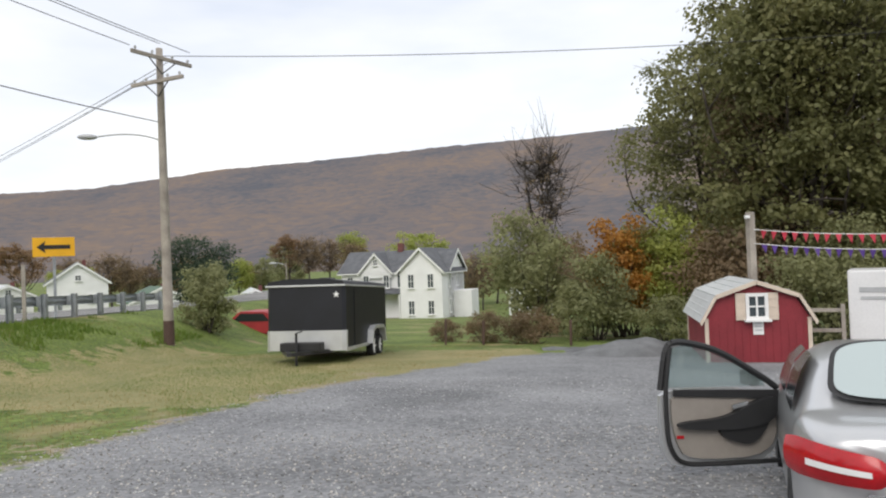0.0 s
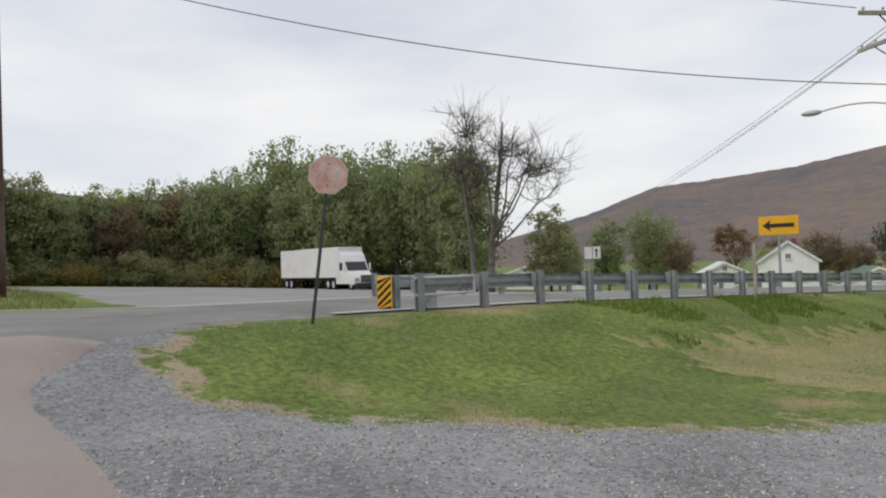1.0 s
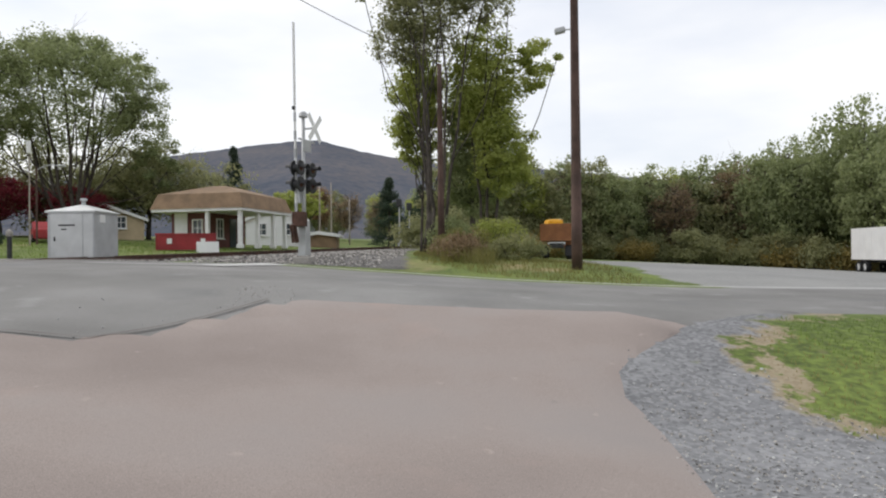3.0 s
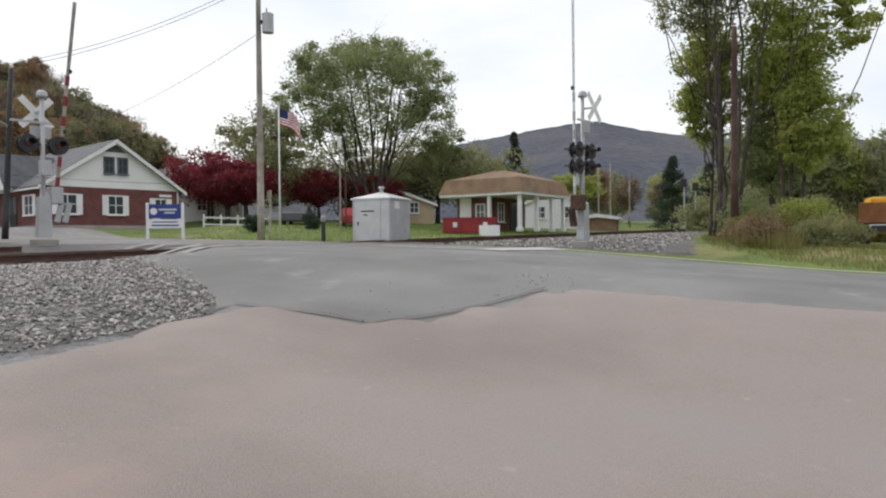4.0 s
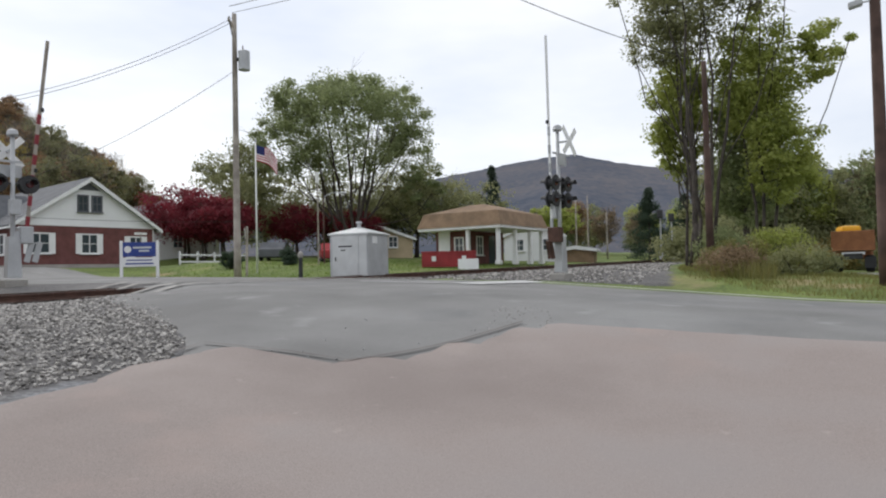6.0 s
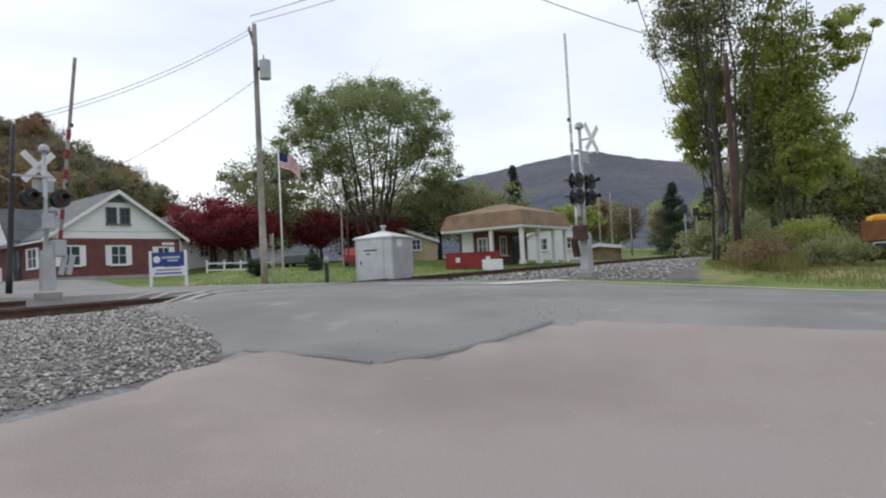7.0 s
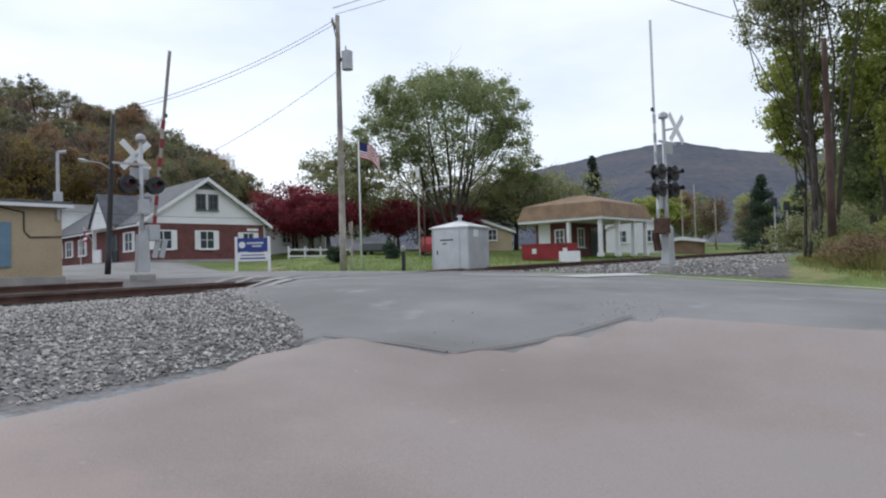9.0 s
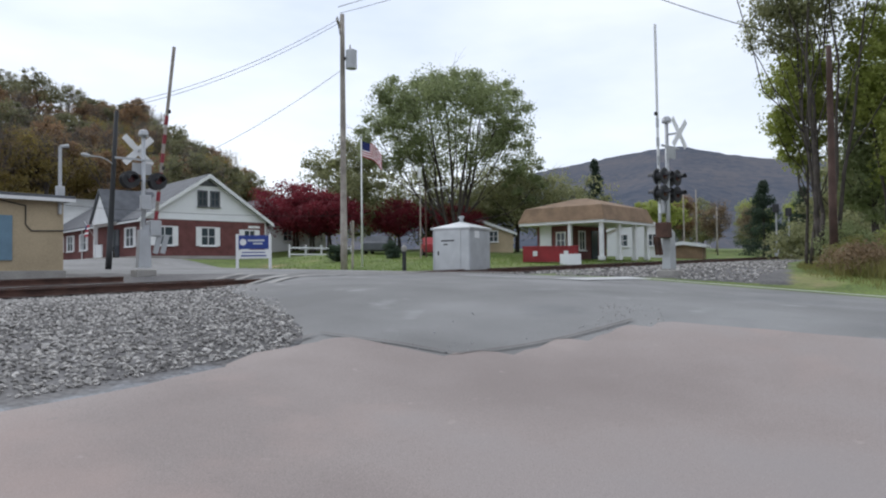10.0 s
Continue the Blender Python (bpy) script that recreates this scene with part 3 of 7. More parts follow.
# ---------------------------------------------------------------- far ridges
def ridge(name, label, skyline, near, far, mat, bumps, step=0.35, start=-20):
    """A wooded mountainside seen from the crossing: bearings (degrees, west of north) and crest heights at the far distance."""
    vs, a = [], skyline[0][0]
    cols, rows = int((skyline[-1][0] - a) / step) + 1, 34
    for i in range(cols):
        b = a + i * step
        top = steps(b, skyline)
        for j in range(rows):
            f = j / (rows - 1)
            r = near + (far - near) * f
            x, y = -math.sin(radians(b)) * r, math.cos(radians(b)) * r
            h = start + (top - start) * (f ** 1.15)
            h += bumps * (noise.fractal((x * 0.004, y * 0.004, 3), 1.0, 2.0, 4)) * 6 * f * (1 - f) + bumps * 0.25 * noise.noise((x * 0.05, y * 0.05, 7)) + bumps * 0.12 * noise.noise((x * 0.16, y * 0.16, 2))
            vs.append((x, y, h))
    fs = [(i * rows + j, (i + 1) * rows + j, (i + 1) * rows + j + 1, i * rows + j + 1) for i in range(cols - 1) for j in range(rows - 1)]
    ob = raw(name, vs, fs, mat, True)
    return tagged(ob, label, "mountain", kind="structure")


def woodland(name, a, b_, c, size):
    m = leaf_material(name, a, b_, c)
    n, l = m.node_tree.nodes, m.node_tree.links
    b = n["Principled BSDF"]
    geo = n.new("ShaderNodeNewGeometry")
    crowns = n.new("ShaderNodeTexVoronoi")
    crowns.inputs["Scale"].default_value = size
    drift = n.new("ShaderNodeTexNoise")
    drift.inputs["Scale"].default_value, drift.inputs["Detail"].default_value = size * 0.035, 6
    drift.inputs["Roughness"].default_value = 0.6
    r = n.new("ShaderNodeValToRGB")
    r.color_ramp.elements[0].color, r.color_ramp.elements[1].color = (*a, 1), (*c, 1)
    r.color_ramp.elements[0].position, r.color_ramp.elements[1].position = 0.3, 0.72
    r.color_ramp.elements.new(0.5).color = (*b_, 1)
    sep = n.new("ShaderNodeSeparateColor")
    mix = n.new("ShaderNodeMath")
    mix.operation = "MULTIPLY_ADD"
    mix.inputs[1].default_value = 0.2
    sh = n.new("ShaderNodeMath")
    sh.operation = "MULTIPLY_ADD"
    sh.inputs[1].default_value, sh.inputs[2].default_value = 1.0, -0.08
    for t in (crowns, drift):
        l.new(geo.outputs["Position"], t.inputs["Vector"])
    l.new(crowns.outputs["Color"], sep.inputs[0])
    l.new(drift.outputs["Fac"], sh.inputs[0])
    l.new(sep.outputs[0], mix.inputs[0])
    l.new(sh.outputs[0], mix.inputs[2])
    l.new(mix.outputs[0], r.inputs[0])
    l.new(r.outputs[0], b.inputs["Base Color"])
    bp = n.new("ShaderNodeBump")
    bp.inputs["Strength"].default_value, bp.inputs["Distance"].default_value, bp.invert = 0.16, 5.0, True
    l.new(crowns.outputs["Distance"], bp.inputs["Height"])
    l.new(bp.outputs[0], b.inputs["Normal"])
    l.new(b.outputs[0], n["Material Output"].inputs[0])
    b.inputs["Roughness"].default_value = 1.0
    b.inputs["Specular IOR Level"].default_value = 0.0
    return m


# brown autumn woods, greyed towards purple to stand for haze over the ridge
M["ridge_north"] = woodland("autumn_woods_hazed_brown", (0.105, 0.112, 0.130), (0.160, 0.143, 0.143), (0.225, 0.172, 0.138), 0.11)
# distance haze is mixed into this blue-grey base colour
M["ridge_west"] = woodland("autumn_woods_hazed_blue_grey", (0.072, 0.086, 0.112), (0.105, 0.114, 0.138), (0.150, 0.145, 0.155), 0.1)
M["hill_woods"] = woodland("autumn_hill_woods", (0.10, 0.08, 0.055), (0.15, 0.112, 0.075), (0.21, 0.148, 0.092), 0.35)
ridge("mountain_north", "long brown wooded ridge in autumn, coloured purple-grey as haze", [(-70, 285), (-40, 282), (-16, 262), (-1, 246), (8, 226), (17, 205), (26, 166), (32, 152), (36, 145), (41, 96), (48, 48), (55, 20)], 420, 1500, "ridge_north", 9, 0.3)
ridge("mountain_west", "wooded mountain behind the town, coloured blue-grey as haze", [(70, 120), (90, 185), (98, 199), (102, 218), (106, 244), (108.5, 240), (112, 226), (117, 204), (122, 165), (128, 120), (134, 100), (150, 105), (175, 105)], 500, 1500, "ridge_west", 8, 0.3)


# ---------------------------------------------------------------- trees and plants
def leaves(centres, spread, per, size, droop=0.0, rng=None):
    """Many small leaf blades in rounded clumps; the blades face outwards and upwards, as foliage does."""
    per = int(per * 1.9)
    size *= 0.72
    n = len(centres) * per
    c = np.repeat(np.array(centres), per, axis=0)
    s = np.repeat(np.array(spread).reshape(-1, 1), per, axis=0) * 1.75
    d = rng.normal(0, 1, (n, 3))
    d /= np.linalg.norm(d, axis=1, keepdims=True)
    p = c + d * rng.uniform(0, 1, (n, 1)) ** 0.5 * s * np.array((1, 1, 0.68))
    p[:, 2:] -= np.abs(rng.normal(0, 1, (n, 1))) * droop
    face = d * 0.8 + np.array((0, 0, 0.45)) + rng.normal(0, 0.5, (n, 3))
    u = np.cross(face, rng.normal(0, 1, (n, 3)))
    u /= np.linalg.norm(u, axis=1, keepdims=True)
    if droop:
        u[:, 2] -= 1.2
        u /= np.linalg.norm(u, axis=1, keepdims=True)
    v = np.cross(face, u)
    v /= np.linalg.norm(v, axis=1, keepdims=True)
    k = size * rng.uniform(0.55, 1.3, (n, 1))
    q = np.stack([p - u * k * 0.5, p + v * k * 0.36, p + u * k * 0.5, p - v * k * 0.36], axis=1).reshape(-1, 3)
    return q.tolist(), [(4 * i, 4 * i + 1, 4 * i + 2, 4 * i + 3) for i in range(n)]


def limb(bm, a, b, r0, r1, rng, bend=0.12, seg=6, cuts=4):
    """A curved tapering limb that leaves its parent sideways and turns up; returns its points."""
    a, b = Vector(a), Vector(b)
    L = (b - a).length
    arc = Vector(rng.normal(0, bend * L * 0.7, 3)) - Vector((0, 0, bend * L * 0.5))
    pts = []
    for i in range(cuts + 1):
        f = i / cuts
        p = a.lerp(b, f) + arc * (4 * f * (1 - f)) * 0.6
        if 0 < i < cuts:
            p += Vector(rng.normal(0, bend * L * 0.12, 3))
        pts.append(p)
    for i in range(cuts):
        tube(bm, pts[i], pts[i + 1], r0 + (r1 - r0) * i / cuts, r0 + (r1 - r0) * (i + 1) / cuts, seg, i in (0, cuts - 1))
    return pts


def tree(name, m, label, height, blobs, leaf, bark="bark", clumps=60, per=60, size=0.3, trunks=1, radius=0.25, fork=0.35, droop=0.0, seed=1, puff=0.16, twigs=0, group="", lean=0.0, hollow=0.35, mains=8):
    """blobs: ellipsoids of the crown (x, y, z, rx, ry, rz), in the tree's own axes; lean: how far the stems spread."""
    rng = np.random.default_rng(seed)
    ob = thing(name, m, label, "tree", group)
    cs, sp = [], []
    clumps, per, puff = int(clumps * 1.7), int(per * 0.6), puff * 0.78
    weights = np.array([b[3] * b[4] * b[5] for b in blobs]) ** 0.8
    for k in range(clumps):
        x, y, z, rx, ry, rz = blobs[rng.choice(len(blobs), p=weights / weights.sum())]
        d = rng.normal(0, 1, 3)
        d /= np.linalg.norm(d)
        d *= rng.uniform(hollow ** 2, 1.0) ** 0.5 * 0.93
        cs.append((x + d[0] * rx, y + d[1] * ry, z + d[2] * rz))
        sp.append(puff * (rx * ry * rz) ** (1 / 3) * rng.uniform(0.5, 1.4))
    bm = bmesh.new()
    stems = []
    for t in range(trunks):
        a = 2 * math.pi * t / trunks + rng.uniform(0, 1)
        off = 0 if trunks == 1 else radius * 2.6
        base = Vector((math.cos(a) * off, math.sin(a) * off, -0.1))
        far = off * 2.2 + lean * rng.uniform(0.55, 1.0)
        tip = Vector((math.cos(a) * far + rng.normal(0, 0.25), math.sin(a) * far + rng.normal(0, 0.25), height * rng.uniform(0.66, 0.82)))
        stems.append(limb(bm, base, tip, radius, radius * 0.22, rng, 0.05, 8, 6))
    # main limbs reach for clumps far from one another; the rest hang from the nearest limb
    todo, chosen = [Vector(c) for c in cs], []
    while todo and len(chosen) < mains:
        best = max(todo, key=lambda q: min([(q - o).length for o in chosen] or [q.length]))
        chosen.append(best)
        todo.remove(best)
    joints = [p for st in stems for p in st[2:]]
    for c in chosen:
        stem = min(stems, key=lambda st: (st[4] - c).length)
        zf = min(0.9, max(fork, (c.z / height) * rng.uniform(0.4, 0.62)))
        i = min(5, int(zf * 6))
        pts = limb(bm, stem[i].lerp(stem[i + 1], zf * 6 - i), c, radius * 0.42 * (1.15 - zf), 0.02, rng, 0.13, 6, 5)
        joints += pts[1:5]
    for c in todo[:52]:
        lower = [p for p in joints if p.z < c.z + 0.3] or joints
        start = min(lower, key=lambda p: (p - c).length + 0.25 * abs(p.x) + 0.25 * abs(p.y))
        pts = limb(bm, start, c, min(0.07, radius * 0.22), 0.012, rng, 0.16, 4, 3)
        for _ in range(twigs):
            s = pts[int(rng.integers(1, 4))]
            e = s + Vector(rng.normal(0, 1, 3)) * 0.8 + Vector((0, 0, 0.5))
            tw = limb(bm, s, e, 0.024, 0.007, rng, 0.2, 3, 2)
            for _ in range(2):
                limb(bm, tw[1], tw[2] + Vector(rng.normal(0, 0.35, 3)), 0.012, 0.005, rng, 0.2, 3, 1)
    part("trunk", bm, bark, ob, shade=True)
    if per:
        v, f = leaves(cs, sp, per, size, droop, rng)
        crown = raw("crown", v, f, leaf)
        crown.parent = ob
    return ob


def stand(x, y, dz=0.0, rz=0.0, s=1.0):
    return pose(x, y, on(x, y) + dz, 0, 0, rz) @ Matrix.Diagonal((s, s, s, 1))


def conifer(name, m, label, height, width, seed):
    rng = np.random.default_rng(seed)
    ob = thing(name, m, label, "tree")
    part("trunk", tb((0, 0, -0.1), (0, 0, height * 0.97), 0.2, 0.03, 8), "bark", ob)
    cs, sp = [], []
    for k in range(240):
        f = rng.uniform(0.03, 1.0)
        r = width * (1 - f) ** 0.85 * (0.75 + 0.25 * math.sin(f * 34)) * rng.uniform(0.45, 1.0)
        a = rng.uniform(0, 2 * math.pi)
        cs.append((r * math.cos(a), r * math.sin(a), f * height - 0.12 * r))
        sp.append(0.07 * width + 0.18 * (1 - f))
    v, f = leaves(cs, sp, 30, 0.24, 0.0, rng)
    crown = raw("crown", v, f, "leaf_pine")
    crown.parent = ob
    return ob


def bush(name, m, label, blobs, leaf, clumps, per, size, seed, puff=0.22):
    rng = np.random.default_rng(seed)
    ob = thing(name, m, label, "bush")
    cs, sp = [], []
    for k in range(clumps):
        x, y, z, rx, ry, rz = blobs[k % len(blobs)]
        d = rng.normal(0, 1, 3)
        d /= np.linalg.norm(d)
        d *= rng.uniform(0.1, 1.0) ** 0.5
        cs.append((x + d[0] * rx, y + d[1] * ry, max(0.15, z + d[2] * rz)))
        sp.append(puff * (rx * ry * rz) ** (1 / 3))
    bm = bmesh.new()
    for c in cs[:14]:
        limb(bm, (c[0] * 0.25, c[1] * 0.25, -0.05), c, 0.035, 0.008, rng, 0.15, 4, 3)
    part("branchwork", bm, "bark", ob)
    v, f = leaves(cs, sp, per, size, 0.0, rng)
    crown = raw("foliage", v, f, leaf)
    crown.parent = ob
    return ob


# the big maple in town, the tall clump by the railway, the bare tree
tree("maple_tree", stand(-53.9, -35.6), "large spreading green tree with open limbs", 17.2, [(0, 0, 11.6, 6.9, 6.9, 4.6), (5.0, -3, 9.6, 3.2, 3.2, 3.0), (-4.9, 3, 9.4, 3.2, 3.2, 3.2), (3.2, -2.6, 13.4, 3.0, 3.0, 2.4), (-3.6, 3.4, 13.0, 3, 3, 2.4), (-5.4, 4.6, 6.6, 2.2, 2.2, 2.4), (0, 0, 14.6, 3.6, 3.6, 1.8)], "leaf_green", clumps=220, per=130, size=0.3, trunks=7, radius=0.19, fork=0.25, seed=3, puff=0.21, twigs=2, lean=4.4, hollow=0.66, mains=22)
for x, y, h, sd in ((-58.5, -41.5, 8.5, 13), (-64.5, -38.5, 9.5, 14), (-56.5, -47.5, 9.0, 15), (-66.5, -29.8, 8.0, 16)):
    tree("yard_tree", stand(x, y), "dull green yard tree behind the big maple", h, [(0, 0, h * 0.6, 4.2, 4.2, h * 0.36), (1, 1, h * 0.35, 4.6, 4.6, h * 0.3)], "leaf_dull", clumps=60, per=90, size=0.34, seed=sd, puff=0.26, group="yard trees in town")
tree("maple_tree", stand(-50.5, -45.5), "dark green tree behind the flagpole", 12.0, [(0, 0, 7.6, 3.6, 3.6, 3.4), (1, 2, 5.0, 4.2, 4.2, 2.6)], "leaf_dull", clumps=70, per=100, size=0.34, seed=5, puff=0.22)
tree("maple_tree", stand(-62, -33.5), "dark green low tree behind the big maple", 9.5, [(0, 0, 5.4, 5.2, 5.2, 3.6)], "leaf_dull", clumps=70, per=110, size=0.34, seed=6, puff=0.22)
tree("poplar_tree", stand(-36.2, -4.3), "tall thin many-stemmed tree with sparse dull leaves", 18, [(0, 0, 13.6, 2.4, 2.4, 4.2), (-1.4, -2.0, 11.6, 1.6, 1.8, 2.0), (1.0, 2.4, 12.4, 1.6, 1.6, 2.0), (-1, -3.0, 14, 1.5, 1.6, 1.4)], "leaf_dull", clumps=190, per=80, size=0.2, trunks=5, radius=0.1, fork=0.3, seed=8, puff=0.25, twigs=2, lean=1.5, hollow=0.1, mains=14)
tree("poplar_tree", stand(-39.2, -5.5), "yellow-green tree beside the railway", 12, [(0, 0, 8.6, 1.9, 1.7, 2.6), (-0.2, -0.3, 6.2, 1.5, 1.4, 1.8)], "leaf_lime", clumps=90, per=95, size=0.22, trunks=2, radius=0.09, seed=9, puff=0.26, lean=0.8)
tree("poplar_tree", stand(-37.6, -1.9), "bright yellow-green tree with a leaning side branch", 14, [(0, 0, 8.8, 1.9, 1.9, 3.7), (0.4, 0.8, 5.2, 1.7, 1.7, 2.4), (0.8, 2.6, 9.6, 1.2, 1.3, 1.4)], "leaf_lime", clumps=130, per=105, size=0.22, trunks=3, radius=0.09, seed=10, puff=0.25, lean=0.9)
tree("poplar_tree", stand(-40.5, -2.6), "dull green leafy tree at the lot's edge", 12, [(0, 0, 6.0, 2.2, 2.2, 4.2)], "leaf_green", clumps=100, per=110, size=0.24, trunks=2, radius=0.1, seed=11, puff=0.24)
tree("bare_tree", stand(-34.6, 28.4), "nearly bare grey tree with twisted limbs", 13.6, [(0, 0, 8.6, 4.0, 4.0, 3.2), (-0.8, -0.6, 11.8, 1.3, 1.3, 1.4), (2, 2, 7.2, 3, 3, 2.2)], "leaf_brown", bark="bark_pale", clumps=34, per=10, size=0.15, trunks=2, radius=0.24, fork=0.2, seed=12, twigs=14, puff=0.25, hollow=0.2, mains=12)

# woods behind the far lot: a few kinds, repeated
kinds = [
    tree("forest_tree", stand(-71, 2, 0), "dull green woodland tree", 9.5, [(0, 0, 5.4, 2.8, 2.8, 3.7), (0.6, 0.8, 3.0, 3.2, 3.2, 2.4)], "leaf_dull", clumps=70, per=60, size=0.36, radius=0.16, seed=21, puff=0.25, group="woods behind the lot"),
    tree("forest_tree", stand(-72, 9, 0), "fresh green leafy woodland tree", 9.5, [(0, 0, 5.8, 2.4, 2.4, 3.4), (-0.6, 0.8, 3.2, 2.8, 2.8, 2.6)], "leaf_green", clumps=70, per=60, size=0.34, radius=0.16, seed=22, puff=0.25, group="woods behind the lot"),
    tree("forest_tree", stand(-73, 15, 0), "brownish thin woodland tree", 9, [(0, 0, 5.2, 2.5, 2.5, 3.4)], "leaf_brown", clumps=55, per=40, size=0.3, radius=0.14, seed=23, puff=0.26, twigs=3, group="woods behind the lot"),
    tree("forest_tree", stand(-74, 24, 0), "drooping bright green willow-like tree", 12, [(0, 0, 8.0, 3.6, 3.6, 3.4), (1, 1, 5, 4, 4, 3)], "leaf_green", clumps=80, per=80, size=0.36, radius=0.22, seed=24, puff=0.22, droop=0.7, group="woods behind the lot"),
    tree("forest_tree", stand(-70, -3, 0), "slender yellow-green woodland tree", 9, [(0, 0, 5.4, 2.3, 2.3, 3.2)], "leaf_lime", clumps=55, per=60, size=0.32, radius=0.14, seed=25, puff=0.26, group="woods behind the lot"),
]
woods = []
for k in range(34):
    f = k / 33
    woods.append((-64 - 14 * math.sin(f * 3.1) + random.uniform(-3, 3), -7 + f * 50 + random.uniform(-1.5, 1.5), (0, 1, 2, 0, 4, 1)[k % 6] if f < 0.62 else (3, 1, 3, 0)[k % 4], random.uniform(1.0, 1.25) if f < 0.68 else random.uniform(1.1, 1.45)))
for k in range(16):
    woods.append((-88 + random.uniform(-6, 6), -10 + k * 4.0, (0, 1, 0, 4)[k % 4], random.uniform(0.8, 1.05)))
woods += [(-56, 36, 3, 1.2), (-50, 37, 3, 1.15), (-46, 36, 1, 1.1), (-61, 33, 3, 1.25), (-66, 30, 1, 1.2), (-53, 41, 3, 1.3), (-42, 42, 0, 0.8), (-40, 47, 1, 0.7), (-38, 54, 2, 0.7), (-44, 58, 3, 0.8)]
for x, y, k, s in woods:
    copy_thing(kinds[k], stand(x, y, -0.1, random.uniform(0, 360))).scale = (s, s, s * random.uniform(0.92, 1.1))
brush = bush("undergrowth", stand(-60, -6), "low mixed green and brown brush at the wood's edge", [(0, 0, 0.9, 2.4, 1.6, 1.0), (1.4, 0.4, 1.3, 1.4, 1.3, 1.3)], "leaf_dull", 60, 60, 0.24, 101, 0.3)
brush_dry = bush("undergrowth", stand(-62, 0), "low brown and yellow brush at the wood's edge", [(0, 0, 0.8, 2.4, 1.6, 0.9)], "leaf_ochre", 50, 60, 0.22, 102, 0.3)
for k in range(30):
    f = k / 29
    s = random.uniform(0.8, 1.5)
    copy_thing((brush, brush, brush_dry)[k % 3], stand(-59.5 - 13 * math.sin(f * 3.1) + random.uniform(-1.5, 1.5), -7 + f * 46, 0, random.uniform(0, 360))).scale = (s, s, s)
# hillside behind the bank
def hill_z(b, f):
    """Height of the slope at a bearing, f of the way to its crest."""
    top = steps(b, [(118, 5), (128, 6), (136, 6.5), (139, 9.5), (142, 20), (144, 25), (148, 31), (152, 34), (156, 36), (170, 37), (195, 40)])
    return 1.6 + (top - 1.6) * f ** 1.1


def hill_spot(b, f):
    r = 62 + f * 122
    return -2.7 - math.sin(radians(b)) * r, -0.7 + math.cos(radians(b)) * r


hv = []
for j in range(30):
    for i in range(60):
        b, f = 118 + i * 1.25, j / 29
        x, y = hill_spot(b, f)
        hv.append((x, y, hill_z(b, f) + 1.2 * noise.noise((x * 0.08, y * 0.08, 1)) * f))
tagged(raw("wooded_hill", hv, [(j * 60 + i, j * 60 + i + 1, (j + 1) * 60 + i + 1, (j + 1) * 60 + i) for j in range(29) for i in range(59)], "hill_woods", True), "steep hillside covered with brown autumn leaves", "hill", kind="structure")
hill_kinds = [
    tree("hill_tree", pose(*hill_spot(146, 0.5), hill_z(146, 0.5)), "bare brown tree on the hillside", 11, [(0, 0, 7.4, 2.4, 2.4, 3.2)], "leaf_brown", bark="bark_pale", clumps=26, per=14, size=0.26, radius=0.15, seed=31, twigs=4, puff=0.25, group="hillside woods"),
    tree("hill_tree", pose(*hill_spot(151, 0.4), hill_z(151, 0.4)), "rust-coloured oak on the hillside", 10.5, [(0, 0, 6.6, 3, 3, 3.2), (1.2, -1, 8.4, 1.8, 1.8, 1.6)], "leaf_rust", clumps=40, per=62, size=0.36, radius=0.18, seed=32, puff=0.25, group="hillside woods"),
    tree("hill_tree", pose(*hill_spot(148, 0.7), hill_z(148, 0.7)), "olive-green oak on the hillside", 10, [(0, 0, 6.6, 3.2, 3.2, 2.8), (-1.4, 1, 8.0, 2, 2, 1.6)], "leaf_olive", clumps=40, per=66, size=0.36, radius=0.18, seed=33, puff=0.25, group="hillside woods"),
    tree("hill_tree", pose(*hill_spot(153, 0.2), hill_z(153, 0.2)), "yellowing green tree on the hillside", 9, [(0, 0, 5.4, 2.9, 2.9, 3.2)], "leaf_ochre", clumps=40, per=60, size=0.34, radius=0.16, seed=34, puff=0.26, group="hillside woods"),
    tree("hill_tree", pose(*hill_spot(155.2, 0.66), hill_z(155.2, 0.66)), "flat-topped dark green pine with a bare reddish stem", 15.5, [(0, 0, 11.6, 4.4, 4.4, 2.4), (1.8, 0.5, 13.2, 2.6, 2.6, 1.5), (-2.2, 0, 9.4, 2.4, 2.4, 1.3)], "leaf_olive", bark="pole_brown", clumps=40, per=60, size=0.34, radius=0.24, fork=0.55, seed=35, puff=0.2, group="hillside woods"),
    tree("hill_tree", pose(*hill_spot(159.4, 0.5), hill_z(159.4, 0.5)), "dense dark evergreen on the hillside", 15, [(0, 0, 5, 4.4, 4.4, 4), (0, 0, 9.4, 3.4, 3.4, 4), (0, 0, 12.8, 1.8, 1.8, 1.8)], "leaf_pine", clumps=60, per=60, size=0.36, radius=0.26, seed=36, puff=0.2, group="hillside woods")]
for k in range(175):
    b, f = random.uniform(138.8, 170), random.uniform(0.03, 1.0) ** 0.75
    if b < 142.5 and f < 0.6:
        f = 0.6 + f * 0.4
    s = random.uniform(0.8, 1.2)
    copy_thing(hill_kinds[(1, 0, 2, 3, 0, 1, 2, 2, 1, 0, 3)[k % 11]], pose(*hill_spot(b, f), hill_z(b, f) - 0.3, 0, 0, random.uniform(0, 360))).scale = (s, s, s * random.uniform(0.9, 1.15))
